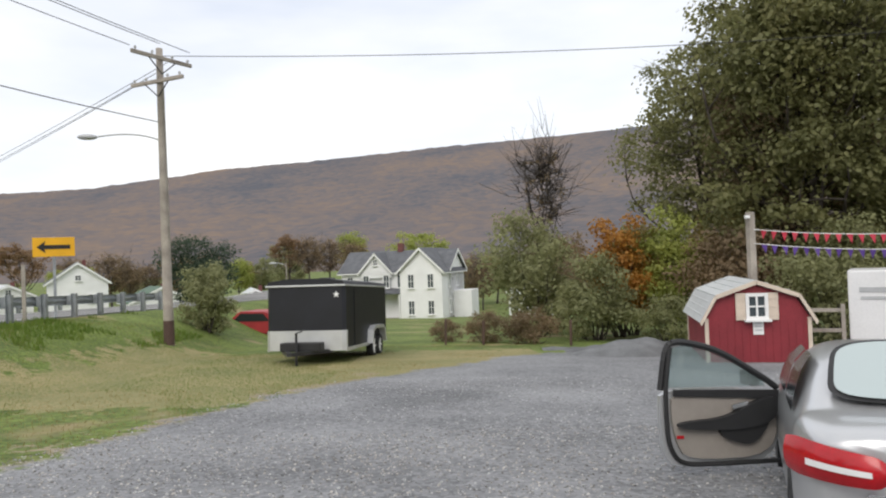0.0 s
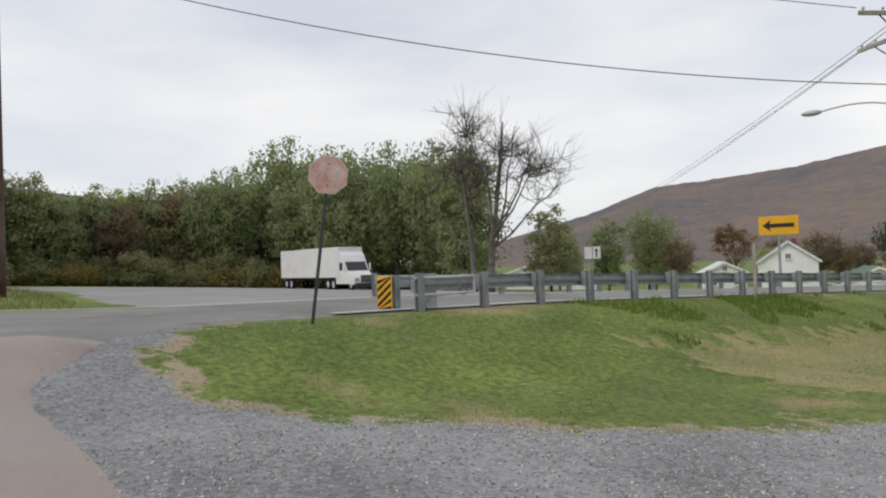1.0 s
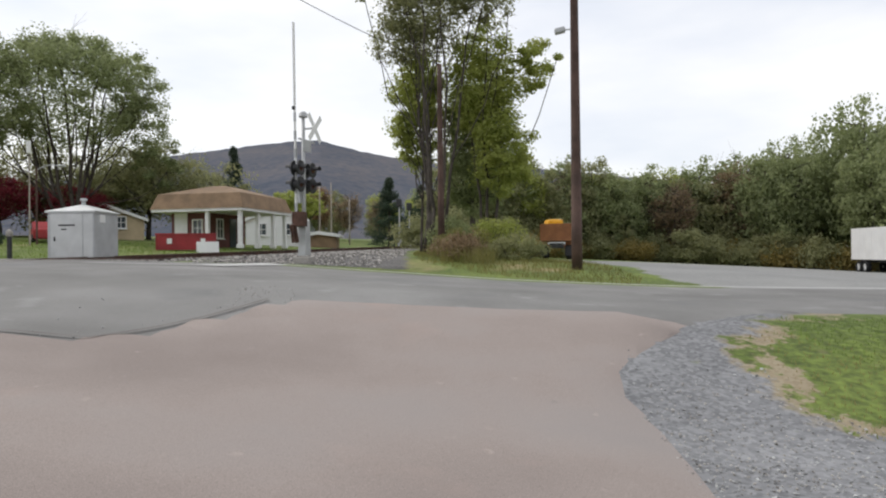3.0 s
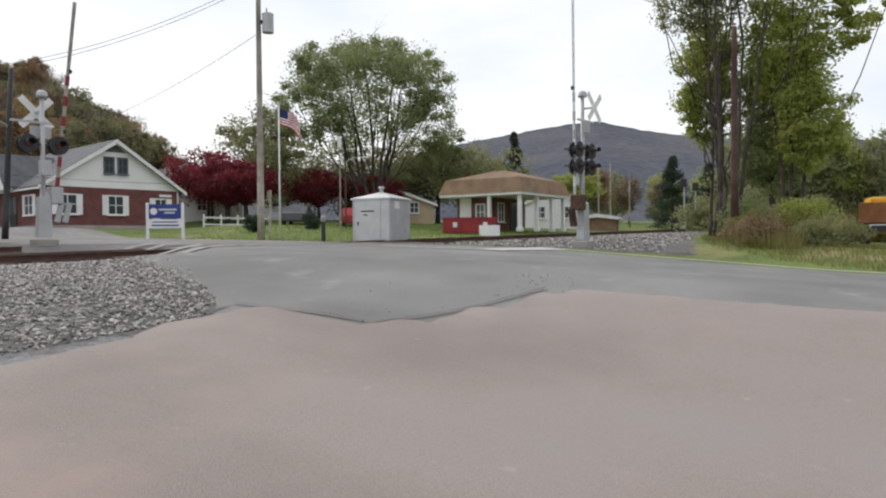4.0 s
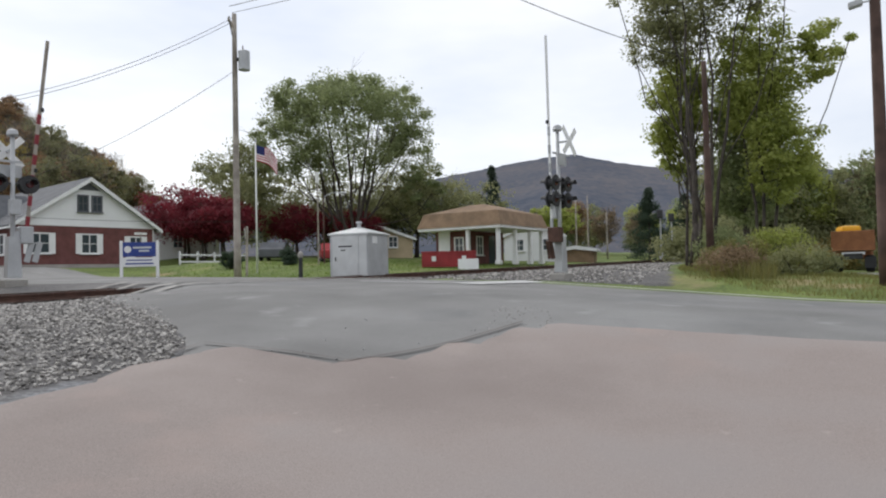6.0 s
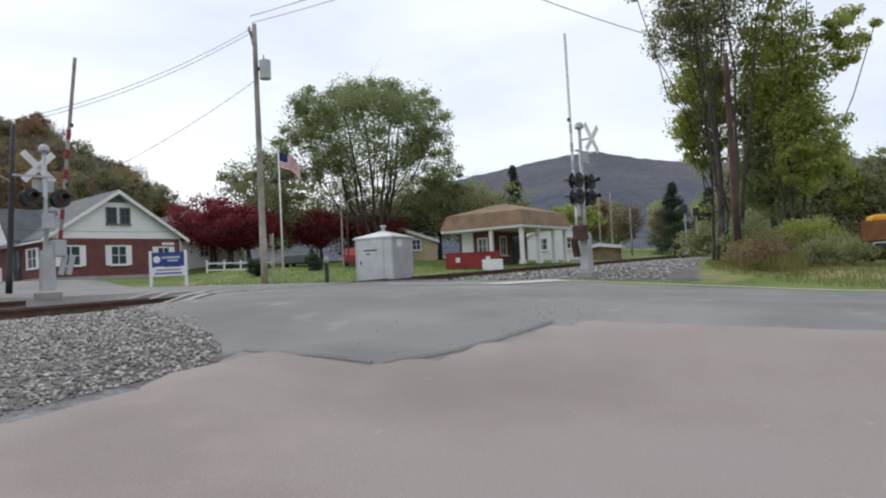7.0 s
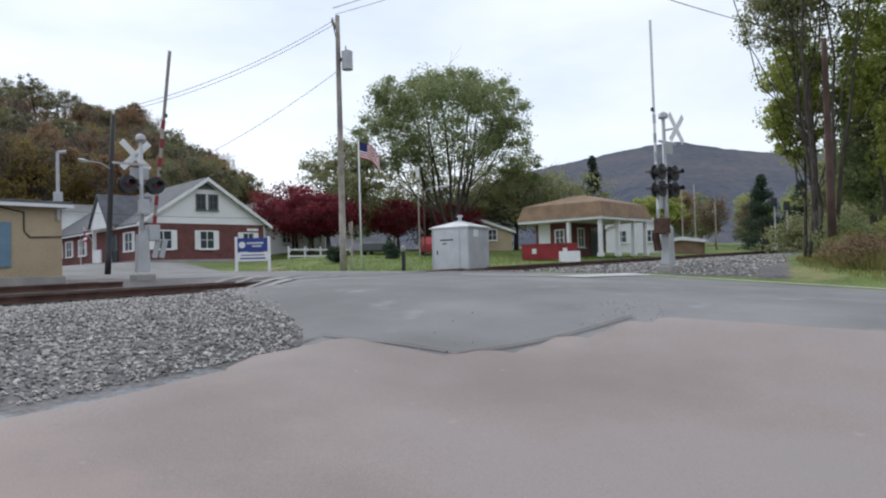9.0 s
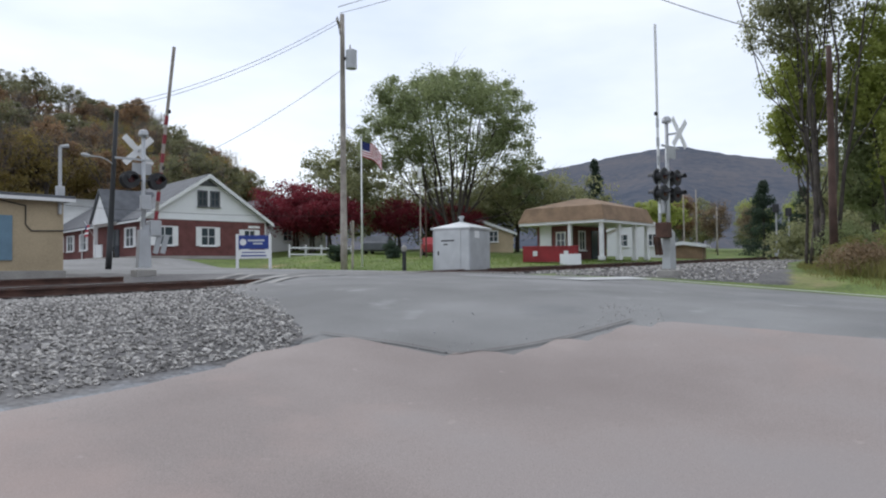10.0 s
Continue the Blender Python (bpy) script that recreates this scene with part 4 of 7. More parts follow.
for b, f, k, s in ((153.4, 0.72, 4, 0.92), (162, 0.45, 5, 1.1), (166, 0.6, 5, 1.0), (157.2, 0.85, 4, 0.9)):
    copy_thing(hill_kinds[k], pose(*hill_spot(b, f), hill_z(b, f) - 0.3, 0, 0, random.uniform(0, 360))).scale = (s, s, s)
# red ornamental trees, hedges and conifers in town
red = tree("red_maple", stand(-43.4, -42.4), "low spreading crimson ornamental tree", 5.8, [(0, 0, 3.3, 3.5, 3.5, 1.9)], "leaf_red", clumps=80, per=80, size=0.24, trunks=2, radius=0.12, seed=41, puff=0.22, group="crimson trees on the green")
for x, y, s in ((-44.5, -45.5, 1.15), (-44.8, -41.8, 0.95), (-52.5, -40.5, 0.92), (-56, -36.5, 0.85)):
    copy_thing(red, stand(x, y)).scale = (s, s, s)
conifer("pine_tree", stand(-71.2, -29.3), "dark pointed pine behind the drive-through roof", 9.6, 3.0, 51)
conifer("spruce_tree", stand(-79.5, -14.6), "dark blue-green spruce beside the tracks", 7.6, 3.7, 52)
conifer("spruce_tree", stand(-81.5, -11.2), "dark blue-green spruce beside the tracks", 7.0, 3.4, 53)
tree("street_tree", stand(-82, -26), "rounded yellow-green roadside tree", 6.5, [(0, 0, 4.4, 3.6, 3.6, 2.2)], "leaf_lime", clumps=60, per=60, size=0.34, seed=54)
for x, y, k, s in ((-92, -13, 4, 0.75), (-95, -6, 0, 0.9), (-90, -3, 1, 0.95), (-100, -18, 4, 0.7), (-98, -28, 2, 0.7), (-110, -22, 0, 0.8), (-104, -36, 2, 0.8), (-84, -4, 0, 0.9), (-110, -8, 1, 0.95), (-66, -52, 2, 0.9), (-74, -46, 0, 0.85), (-96, -30, 3, 0.62), (-99, -24, 2, 0.85), (-102, -20, 2, 0.8), (-105, -15, 4, 0.85), (-103, -10, 0, 0.85), (-108, -28, 0, 0.9), (-112, -16, 1, 0.95), (-115, -33, 2, 1.0), (-116, -40, 0, 0.9), (-92, -38, 2, 0.75), (-118, -12, 0, 1.1), (-121, -24, 4, 1.0)):
    copy_thing(kinds[k], stand(x, y, 0, random.uniform(0, 360))).scale = (s, s, s)
tree("street_tree", stand(-94, -27), "rust-red autumn tree beyond the drive-through", 8.5, [(0, 0, 5.2, 2.0, 2.0, 2.8)], "leaf_rust", clumps=36, per=60, size=0.3, radius=0.12, seed=55, puff=0.26)
for x, y, w_, lab in ((-36.5, -28.2, 2.6, "low dark clipped hedge"), (-33.0, -29.6, 1.6, "low dark clipped hedge"), (-46.5, -30.5, 1.6, "dark upright shrub beside a house")):
    bush("hedge", stand(x, y, 0, 32), lab, [(0, 0, 0.5, w_ / 2, 0.6, 0.5)], "leaf_pine", 40, 60, 0.13, int(-x * 10))

# north side: the tall mixed wood, autumn bushes, shrubs
north = [
    tree("tall_tree", stand(15.5, 27, 0), "tall dull green tree with brownish leaves", 17, [(0, 0, 10.5, 4.2, 4.2, 5.6), (-2.5, -1, 12.5, 2.4, 2.4, 2.8), (-1.6, 0, 5.2, 3.8, 3.8, 3.4)], "leaf_deep", clumps=150, per=80, size=0.3, radius=0.25, seed=61, puff=0.2, twigs=2, group="tall wood behind the shed"),
    tree("tall_tree", stand(22, 30, 0), "tall olive-brown leafy tree", 18, [(0, 0, 11, 4.4, 4.4, 6), (1, 0, 5, 4.2, 4.2, 3.6)], "leaf_brown", clumps=130, per=80, size=0.3, radius=0.25, seed=62, puff=0.2, twigs=2, group="tall wood behind the shed"),
]
for x, y, k, s in ((14.6, 28.6, 0, 1.1), (20.5, 24.5, 0, 1.08), (12.2, 33, 0, 0.88), (17.5, 35, 1, 0.95), (25, 22, 0, 1.15), (28, 28, 1, 1.1), (24, 38, 0, 1.2), (14.5, 30, 1, 0.72)):
    copy_thing(north[k], stand(x, y, 0, random.uniform(0, 360))).scale = (s, s, s)
bush("autumn_bush", stand(8.4, 30.5), "yellow-brown autumn shrub among green ones", [(0, 0, 2.6, 1.6, 1.4, 2.6)], "leaf_ochre", 50, 70, 0.22, 70)
bush("autumn_bush", stand(12.4, 29.5), "ochre autumn shrub below tall trees", [(0, 0, 2.6, 2.2, 1.6, 2.8)], "leaf_ochre", 60, 70, 0.22, 69)
bush("autumn_bush", stand(7.6, 29.2), "orange and green autumn shrub", [(0, 0, 3.0, 1.4, 1.2, 2.4)], "leaf_orange", 40, 70, 0.22, 71)
bush("autumn_bush", stand(6.2, 27.5), "dark green shrub below orange leaves", [(0, 0, 1.6, 1.7, 1.5, 1.8)], "leaf_dull", 50, 80, 0.2, 72)
bush("autumn_bush", stand(9.8, 28.8), "tall yellow-green autumn shrub", [(0, 0, 3.0, 1.4, 1.4, 2.6)], "leaf_lime", 50, 70, 0.22, 73)
bush("autumn_bush", stand(11.6, 26.6), "brown and green shrub behind the shed", [(0, 0, 2.0, 2.4, 1.8, 2.2)], "leaf_brown", 60, 80, 0.22, 74)
bush("autumn_bush", stand(13.8, 23.2), "dark shrub behind the shed", [(0, 0, 1.8, 2.6, 1.8, 2.2)], "leaf_dull", 60, 90, 0.22, 75)
bush("autumn_bush", stand(4.0, 31), "grey-green rounded leafy shrub", [(0, 0, 2.8, 2.3, 2.2, 2.6)], "leaf_dull", 60, 70, 0.24, 76)
bush("autumn_bush", stand(5.8, 35), "brownish thin shrub behind others", [(0, 0, 2.6, 1.8, 1.8, 2.6)], "leaf_brown", 40, 50, 0.24, 77)
tree("thin_tree", stand(5.2, 33.5), "thin bare tree above the shrubs", 9.5, [(0, 0, 7, 1.2, 1.2, 2.4)], "leaf_brown", clumps=24, per=14, size=0.2, radius=0.12, seed=78, twigs=6)
bush("roadside_bush", stand(-9.4, 28.2), "dark green roundish shrub beside the pole", [(0, 0, 1.3, 1.05, 1.05, 1.5)], "leaf_dull", 46, 80, 0.17, 79)
bush("roadside_bush", stand(-18.2, 53), "dark dense evergreen shrub", [(0, 0, 2.6, 2.6, 2.4, 2.9)], "leaf_pine", 60, 80, 0.26, 80)
for x, y, s in ((1.8, 27.5, 0.4), (3.4, 26.4, 0.45), (0.2, 28.6, 0.3), (8.5, 26, 0.55)):
    bush("garden_shrub", stand(x, y, 0, 0, s), "dark brownish garden shrub", [(0, 0, 1.5, 2.4, 2, 1.6)], "leaf_brown" if s < 0.5 else "leaf_dull", 40, 60, 0.24, int(90 + s * 10 + y))
for k in range(26):
    s = random.uniform(0.7, 1.05)
    copy_thing(kinds[(2, 2, 4, 0)[k % 4]] if k % 3 else hill_kinds[(1, 3)[k % 2]], stand(-62 + k * 3.4 + random.uniform(-1.5, 1.5), 108 + random.uniform(-9, 12), 0, random.uniform(0, 360))).scale = (s * 1.2, s * 1.2, s)
tree("yard_tree", stand(-3, 92), "yellow-green rounded tree behind the white house", 11, [(0, 0, 7.4, 5, 5, 3.6)], "leaf_lime", clumps=70, per=60, size=0.45, seed=85)
for x, y, k, s in ((-18, 98, 2, 0.9), (-26, 104, 0, 0.7), (-12, 100, 2, 0.8), (-35, 95, 2, 0.75), (-50, 92, 4, 0.7), (-60, 80, 2, 0.7), (-52, 70, 0, 0.75), (-44, 100, 2, 0.8), (6, 96, 2, 0.9), (12, 84, 0, 0.9), (18, 90, 2, 0.9), (10, 60, 2, 0.7), (14, 48, 0, 0.8), (22, 60, 2, 0.9), (-62, 64, 3, 0.75), (-70, 58, 1, 0.8)):
    copy_thing(kinds[k], stand(x, y, 0, random.uniform(0, 360))).scale = (s, s, s)


# ---------------------------------------------------------------- grass, weeds and loose stones
def blades(name, spots, mat, height, width, label, category):
    vs, fs = [], []
    for x, y in spots:
        a, h = random.uniform(0, 6.28), height * random.uniform(0.5, 1.4)
        dx, dy, lx, ly = math.cos(a) * width, math.sin(a) * width, random.uniform(-0.5, 0.5) * h, random.uniform(-0.5, 0.5) * h
        z, i = on(x, y), len(vs)
        vs += [(x - dx, y - dy, z - 0.02), (x + dx, y + dy, z - 0.02), (x + lx, y + ly, z + h)]
        fs.append((i, i + 1, i + 2))
    return tagged(raw(name, vs, fs, mat), label, category, kind="stuff")


def scatter(n, x0, x1, y0, y1, ok):
    out = []
    while len(out) < n:
        x, y = random.uniform(x0, x1), random.uniform(y0, y1)
        if ok(x, y):
            out.append((x, y))
    return out


def is_grass(x, y):
    return line_distance(x, y, ROAD) < -4.4 and lot_field(x, y) < -0.1 + 0.5 * noise.noise((x, y, 0)) and y > 1.7 and not (x > -12 and y < 2.4)


blades("lawn_grass", scatter(62000, -12.4, -2.5, 1.8, 24, lambda x, y: is_grass(x, y) and noise.noise((x * 0.28, y * 0.28, 9)) < 0.16), "grass_blade", 0.03, 0.006, "short green mown grass on the bank", "grass")
blades("dry_grass", scatter(16000, -12.4, 2, 1.8, 27, lambda x, y: is_grass(x, y) and noise.noise((x * 0.28, y * 0.28, 9)) > 0.0), "dry_blade", 0.034, 0.008, "dry yellow grass on the bank", "grass")
blades("bank_weeds", scatter(2600, -12.6, -9.0, 12, 27, lambda x, y: noise.noise((x * 0.5, y * 0.5, 4)) > 0.12), "grass_blade", 0.13, 0.025, "leafy green weeds below the guard rail", "weeds")
ISLAND = [(-22.4, 0.9), (-21.6, 2.9), (-24, 3.4), (-30, 2.6), (-38, 1), (-44, -3), (-44, -6.4), (-34, -5.2), (-27.4, -4.0), (-24.4, -1.8)]
blades("island_weeds", scatter(9000, -44, -21, -9, 4, lambda x, y: inside(x, y, ISLAND) > 0), "weed", 0.14, 0.014, "dry brown and green weeds beside the road", "weeds")
blades("tall_weeds", scatter(3500, -40, -26, -8, 2.5, lambda x, y: inside(x, y, ISLAND) > 0.8 and y < -1.2 and x > -37 and noise.noise((x * 0.4, y * 0.4, 6)) > -0.1), "weed", 0.5, 0.018, "tall brown and yellow weeds below the trees", "weeds")
blades("town_grass", scatter(9000, -52, -25, -34, -16, lambda x, y: line_distance(x, y, TRACK) < -3.4 and line_distance(x, y, ROAD) > 4.6), "grass_blade", 0.09, 0.02, "green lawn in front of the town buildings", "grass")
for x, y, lab, leaf, h, sd in ((-33.2, -1.2, "tall goldenrod going to seed", "leaf_lime", 1.7, 95), (-31.5, -2.6, "green and brown shrubby weeds", "weed", 1.2, 96), (-31.0, -0.6, "green shrubby weeds beside goldenrod", "leaf_dull", 1.0, 97), (-29.0, -2.6, "brown dry shrub beside the road", "leaf_brown", 0.9, 98), (-35.5, -3.2, "leafy shrub below the poplars", "leaf_green", 1.9, 99)):
    bush("weed_clump", stand(x, y), lab, [(0, 0, h * 0.5, 1.3, 1.3, h * 0.55)], leaf, 40, 60, 0.13, sd)


def stones(name, spots, lo, hi, mat, label, sink=0.3, lift=0.0):
    """Angular broken stones, each turned and stretched its own way."""
    base = np.array([(0, 0, 1), (0.9, 0.1, 0.2), (0.2, 0.95, 0.1), (-0.9, 0.25, 0.2), (-0.1, -0.95, 0.25), (0.15, 0.05, -0.7)])
    tri = np.array([(0, 1, 2), (0, 2, 3), (0, 3, 4), (0, 4, 1), (5, 2, 1), (5, 3, 2), (5, 4, 3), (5, 1, 4)])
    rng = np.random.default_rng(len(spots))
    n = len(spots)
    s = rng.uniform(lo ** 0.5, hi ** 0.5, n) ** 2
    at = np.array([(x, y, on(x, y) + lift) for x, y in spots])
    at[:, 2] += s * (0.5 - sink)
    p = base[None] * (s[:, None] * rng.uniform((0.7, 0.6, 0.5), (1.25, 1.05, 0.85), (n, 3)))[:, None] * rng.uniform(0.8, 1.2, (n, 6, 3))
    for i, j, k in ((1, 2, 0.55), (0, 2, 0.55), (0, 1, 3.14)):
        a = rng.uniform(-k, k, (n, 1))
        u, v = p[:, :, i] * np.cos(a) - p[:, :, j] * np.sin(a), p[:, :, i] * np.sin(a) + p[:, :, j] * np.cos(a)
        p[:, :, i], p[:, :, j] = u, v
    vs = (p + at[:, None]).reshape(-1, 3)
    fs = (tri[None] + 6 * np.arange(n)[:, None, None]).reshape(-1, 3)
    return tagged(raw(name, vs.tolist(), fs.tolist(), mat), label, "gravel", kind="stuff")


def bed(x, y):
    return ballast_field(x, y) > 0.1 and abs(line_distance(x, y, ROAD)) > 4.3


def thick(x, y):
    t = abs(line_distance(x, y, TRACK) + 0.75)
    return bed(x, y) and random.uniform(0, 1) < (0.3 if x + 0.45 * y < -15.2 else 1.0 if t < 4.0 else 0.62 if t < 6.5 else 0.42)


stones("ballast_stones", scatter(52000, -12.8, 1.5, -15.6, -6.3, thick), 0.013, 0.046, "stone", "pale grey crushed ballast stones")
stones("ballast_stones_west", scatter(6000, -50, -24.5, -17, -5, bed), 0.04, 0.08, "stone", "pale grey crushed ballast stones")
stones("gravel_stones", scatter(17000, -10, 7, 0.7, 15, lambda x, y: lot_field(x, y) > -0.3 and random.uniform(0, 1) < 4.5 / (2 + math.hypot(x + 1, y)) * (1 + noise.noise((x * 0.5, y * 0.5, 3)))), 0.008, 0.024, "stone_dark", "loose blue-grey gravel on the lot", 0.4)
stones("pale_gravel", scatter(22000, -9.5, 5, 0.7, 9, lambda x, y: lot_field(x, y) > -0.25 and random.uniform(0, 1) < 3.2 / (1.5 + math.hypot(x + 1, y)) * (1 + 0.8 * noise.noise((x * 0.7, y * 0.7, 5)))), 0.006, 0.02, "stone", "pale chips of gravel on the lot", 0.4)
stones("loose_stones", scatter(160, -11, -3, -6.2, 0.6, lambda x, y: noise.noise((x * 0.6, y * 0.6, 8)) > 0.0), 0.008, 0.022, "stone_dark", "a few loose pebbles on the side road", 0.3)
stones("patch_stones", [(-8.62 + random.gauss(0, 0.14), -0.25 + random.gauss(0, 0.1)) for _ in range(60)], 0.012, 0.03, "stone", "small heap of crumbled white stone on the road", 0.3, 0.026)
stones("loose_grit", scatter(170, -11.5, -2.5, -6.5, 1.2, lambda x, y: noise.noise((x * 0.5, y * 0.5, 4)) > -0.15), 0.008, 0.021, "stone_dark", "loose dark grit scattered on the worn asphalt", 0.25, 0.024)
stones("kerb_rubble", scatter(170, -13.4, -11.0, -5, -2.6, lambda x, y: abs(y + 4.1 - 0.35 * (x + 12)) < 0.5), 0.006, 0.015, "stone", "crumbled stone at the asphalt joint", 0.3, 0.026)


# ---------------------------------------------------------------- poles, wires and lamps
def insulator(parent, x, y, z):
    bm = bmesh.new()
    tube(bm, (x, y, z), (x, y, z + 0.1), 0.025, 0.025, 8)
    tube(bm, (x, y, z + 0.06), (x, y, z + 0.12), 0.055, 0.035, 8)
    part("insulator", bm, "grey_metal", parent)


def street_light(parent, a, b, head):
    """A curved bracket from a to b with a cobra head."""
    a, b = Vector(a), Vector(b)
    bm = bmesh.new()
    mid = a.lerp(b, 0.4) + Vector((0, 0, 0.28))
    q = [a, mid, b]
    prev = None
    for i in range(9):
        t = i / 8
        p = (1 - t) ** 2 * q[0] + 2 * t * (1 - t) * q[1] + t * t * q[2]
        if prev is not None:
            tube(bm, prev, p, 0.028, 0.028, 6)
        prev = p
    arm = part("lamp_bracket", bm, "grey_metal", parent)
    d = (b - a)
    d.z = 0
    d.normalize()
    bm = bmesh.new()
    bmesh.ops.create_uvsphere(bm, u_segments=12, v_segments=8, radius=1, matrix=Matrix.Translation(b + d * head * 0.8) @ d.to_track_quat("X", "Z").to_matrix().to_4x4() @ Matrix.Diagonal((head, head * 0.42, head * 0.3, 1)))
    part("lamp_head", bm, "grey_metal", arm, shade=True)


def utility_pole(x, y, height, r, mat, label, lean=(0, 0)):
    p = thing("utility_pole", pose(x, y, on(x, y) - 0.1, lean[0], lean[1], 0), label, "utility pole", "utility poles")
    bm = bmesh.new()
    for i in range(6):
        f, g = i / 6, (i + 1) / 6
        tube(bm, (0, 0, height * f), (0, 0, height * g), r * (1 - 0.38 * f), r * (1 - 0.38 * g), 12, i in (0, 5))
    bmesh.ops.remove_doubles(bm, verts=bm.verts, dist=0.001)
    part("shaft", bm, mat, p, shade=True)
    return p


def crossarm(p, z, length, turn, pins):
    m = pose(0, 0, z, 0, 0, turn)
    bm = bmesh.new()
    box(bm, m @ Vector((0, -0.14, 0)), (length, 0.09, 0.12), (0, 0, turn), 0.01)
    a = part("crossarm", bm, "pole_grey", p)
    for s in (-1, 1):
        bm = bmesh.new()
        tube(bm, m @ Vector((s * 0.55, -0.14, -0.04)), m @ Vector((0, -0.1, -0.5)), 0.02, 0.02, 6)
        part("brace", bm, "dark_metal", a)
    for u in pins:
        v = m @ Vector((u, -0.14, 0.06))
        insulator(a, v.x, v.y, v.z)


def transformer(p, z, side, scale=1.0):
    bm = bmesh.new()
    x, y = side
    tube(bm, (x, y, z), (x, y, z + 0.85 * scale), 0.26 * scale, 0.26 * scale, 16)
    tube(bm, (x, y, z + 0.85 * scale), (x, y, z + 0.93 * scale), 0.27 * scale, 0.12 * scale, 16)
    t = part("transformer", bm, "grey_metal", p, shade=False)
    part("hanger", bx((x * 0.5, y * 0.5, z + 0.5 * scale), (abs(x) + 0.04, abs(y) + 0.04, 0.08)), "dark_metal", t)
    part("bushing", tb((x + 0.08, y, z + 0.9 * scale), (x + 0.08, y, z + 1.12 * scale), 0.035, 0.02, 8), "rust", t)


pole_n = utility_pole(-8.95, 23.1, 9.85, 0.17, "pole_grey", "weathered grey pole with two crossarms and a street light", (1.4, 0.4))
crossarm(pole_n, 9.5, 2.4, 62, (-1.05, -0.4, 0.4, 1.05))
crossarm(pole_n, 8.75, 2.4, -28, (-1.05, -0.5, 0.5, 1.05))
street_light(pole_n, (-0.1, 0, 6.85), (-2.0, -0.35, 6.95), 0.32)
part("footing_stain", tb((0, 0, 0.1), (0, 0, 0.9), 0.174, 0.173, 12), "pole_brown", pole_n)
pole_r = utility_pole(-26.35, 1.65, 12.2, 0.19, "pole_brown", "tall dark brown pole with a floodlight", (0, 0.7))
transformer(pole_r, 10.4, (0.12, 0.36))
bm = bmesh.new()
tube(bm, (0, 0, 8.35), (0.12, -0.42, 8.3), 0.025, 0.025, 6)
fl = part("flood_bracket", bm, "grey_metal", pole_r)
part("floodlight", bx((0.14, -0.5, 8.27), (0.3, 0.36, 0.18), (12, 0, 0), 0.05), "grey_metal", fl)
pole_c = utility_pole(-26.78, -23.26, 12.2, 0.17, "pole_grey", "weathered pole with a grey transformer", (0, 0))
transformer(pole_c, 9.6, (-0.22, 0.36))
crossarm(pole_c, 11.7, 1.5, 35, (-0.6, 0.0, 0.6))
pole_d = utility_pole(-32.6, -3.7, 8.6, 0.16, "pole_brown", "brown pole standing before the trees")
pole_l = utility_pole(-20.2, -31.9, 7.6, 0.14, "black_plastic", "dark leaning pole with a street light", (0, -3))
street_light(pole_l, (0, 0, 5.0), (1.35, 0.4, 5.15), 0.28)
for x, y, h in ((-70.0, -19.9, 6.2), (-70.3, -18.8, 6.4), (-75.5, -18.2, 5.0)):
    utility_pole(x, y, h, 0.09, "pole_grey", "thin distant pole by the railway")
lamp = thing("street_lamp", pose(-39.7, -28.0, on(-39.7, -28.0)), "brown lamp post with a bent arm", "street lamp")
part("post", tb((0, 0, -0.1), (0, 0, 4.5), 0.06, 0.045), "pole_brown", lamp)
street_light(lamp, (0, 0, 4.3), (-0.75, 0.75, 4.65), 0.28)
banner = thing("box_sign", pose(-38.7, -27.7, on(-38.7, -27.7)), "white box sign on a thin pole", "sign")
part("post", tb((0, 0, -0.1), (0, 0, 5.4), 0.05, 0.04), "pole_grey", banner)
part("box", bx((0.1, 0.05, 5.5), (0.42, 0.22, 0.7), (0, 0, 35), 0.02), "white_paint", banner)
lamp = thing("street_lamp", pose(-12.7, 58.5, on(-12.7, 58.5)), "distant street lamp with a bent arm", "street lamp")
part("post", tb((0, 0, -0.1), (0, 0, 3.0), 0.06, 0.045), "pole_grey", lamp)
street_light(lamp, (0, 0, 2.6), (-0.9, 0, 2.95), 0.3)


def wire(a, b, sag, r=0.012):
    a, b = Vector(a), Vector(b)
    side = (b - a).cross(Vector((0, 0, 1))).normalized()
    rows = []
    for i in range(29):
        t = i / 28
        p = a.lerp(b, t) - Vector((0, 0, sag * 4 * t * (1 - t)))
        rows.append([p + side * (r * math.cos(k * math.pi / 3)) + Vector((0, 0, r * math.sin(k * math.pi / 3))) for k in range(7)])
    bm = bmesh.new()
    rings = [[bm.verts.new(p) for p in row[:6]] for row in rows]
    for p, q in zip(rings, rings[1:]):
        for k in range(6):
            bm.faces.new((p[k], p[(k + 1) % 6], q[(k + 1) % 6], q[k]))
    ob = finish("power_line", bm, "wire")
    return tagged(ob, "sagging black overhead wire between poles", "power line", "overhead wires")


for dx, dz in ((-0.9, 0.25), (0.0, 0.4), (0.9, 0.2)):
    wire((-26.6 + dx * 0.4, -23.3 + dx * 0.3, 13.75 + dz), (-8.9 + dx * 0.9, 23.0 + dx * 0.5, 8.75 + dz), 1.2)
wire((-26.2, 1.75, 11.9), (-8.95, 23.1, 6.55), 0.9, 0.016)
wire((-22.0, -11.0, 11.9), (-32.6, -3.7, 10.0), 0.3, 0.014)
for dz in (0.0, 0.18):
    wire((-26.8, -23.3, 13.5 + dz), (-20.6, -31.9, 9.4 + dz), 0.5)
wire((-26.8, -23.3, 11.2), (-25.5, -38, 7.0), 0.5)
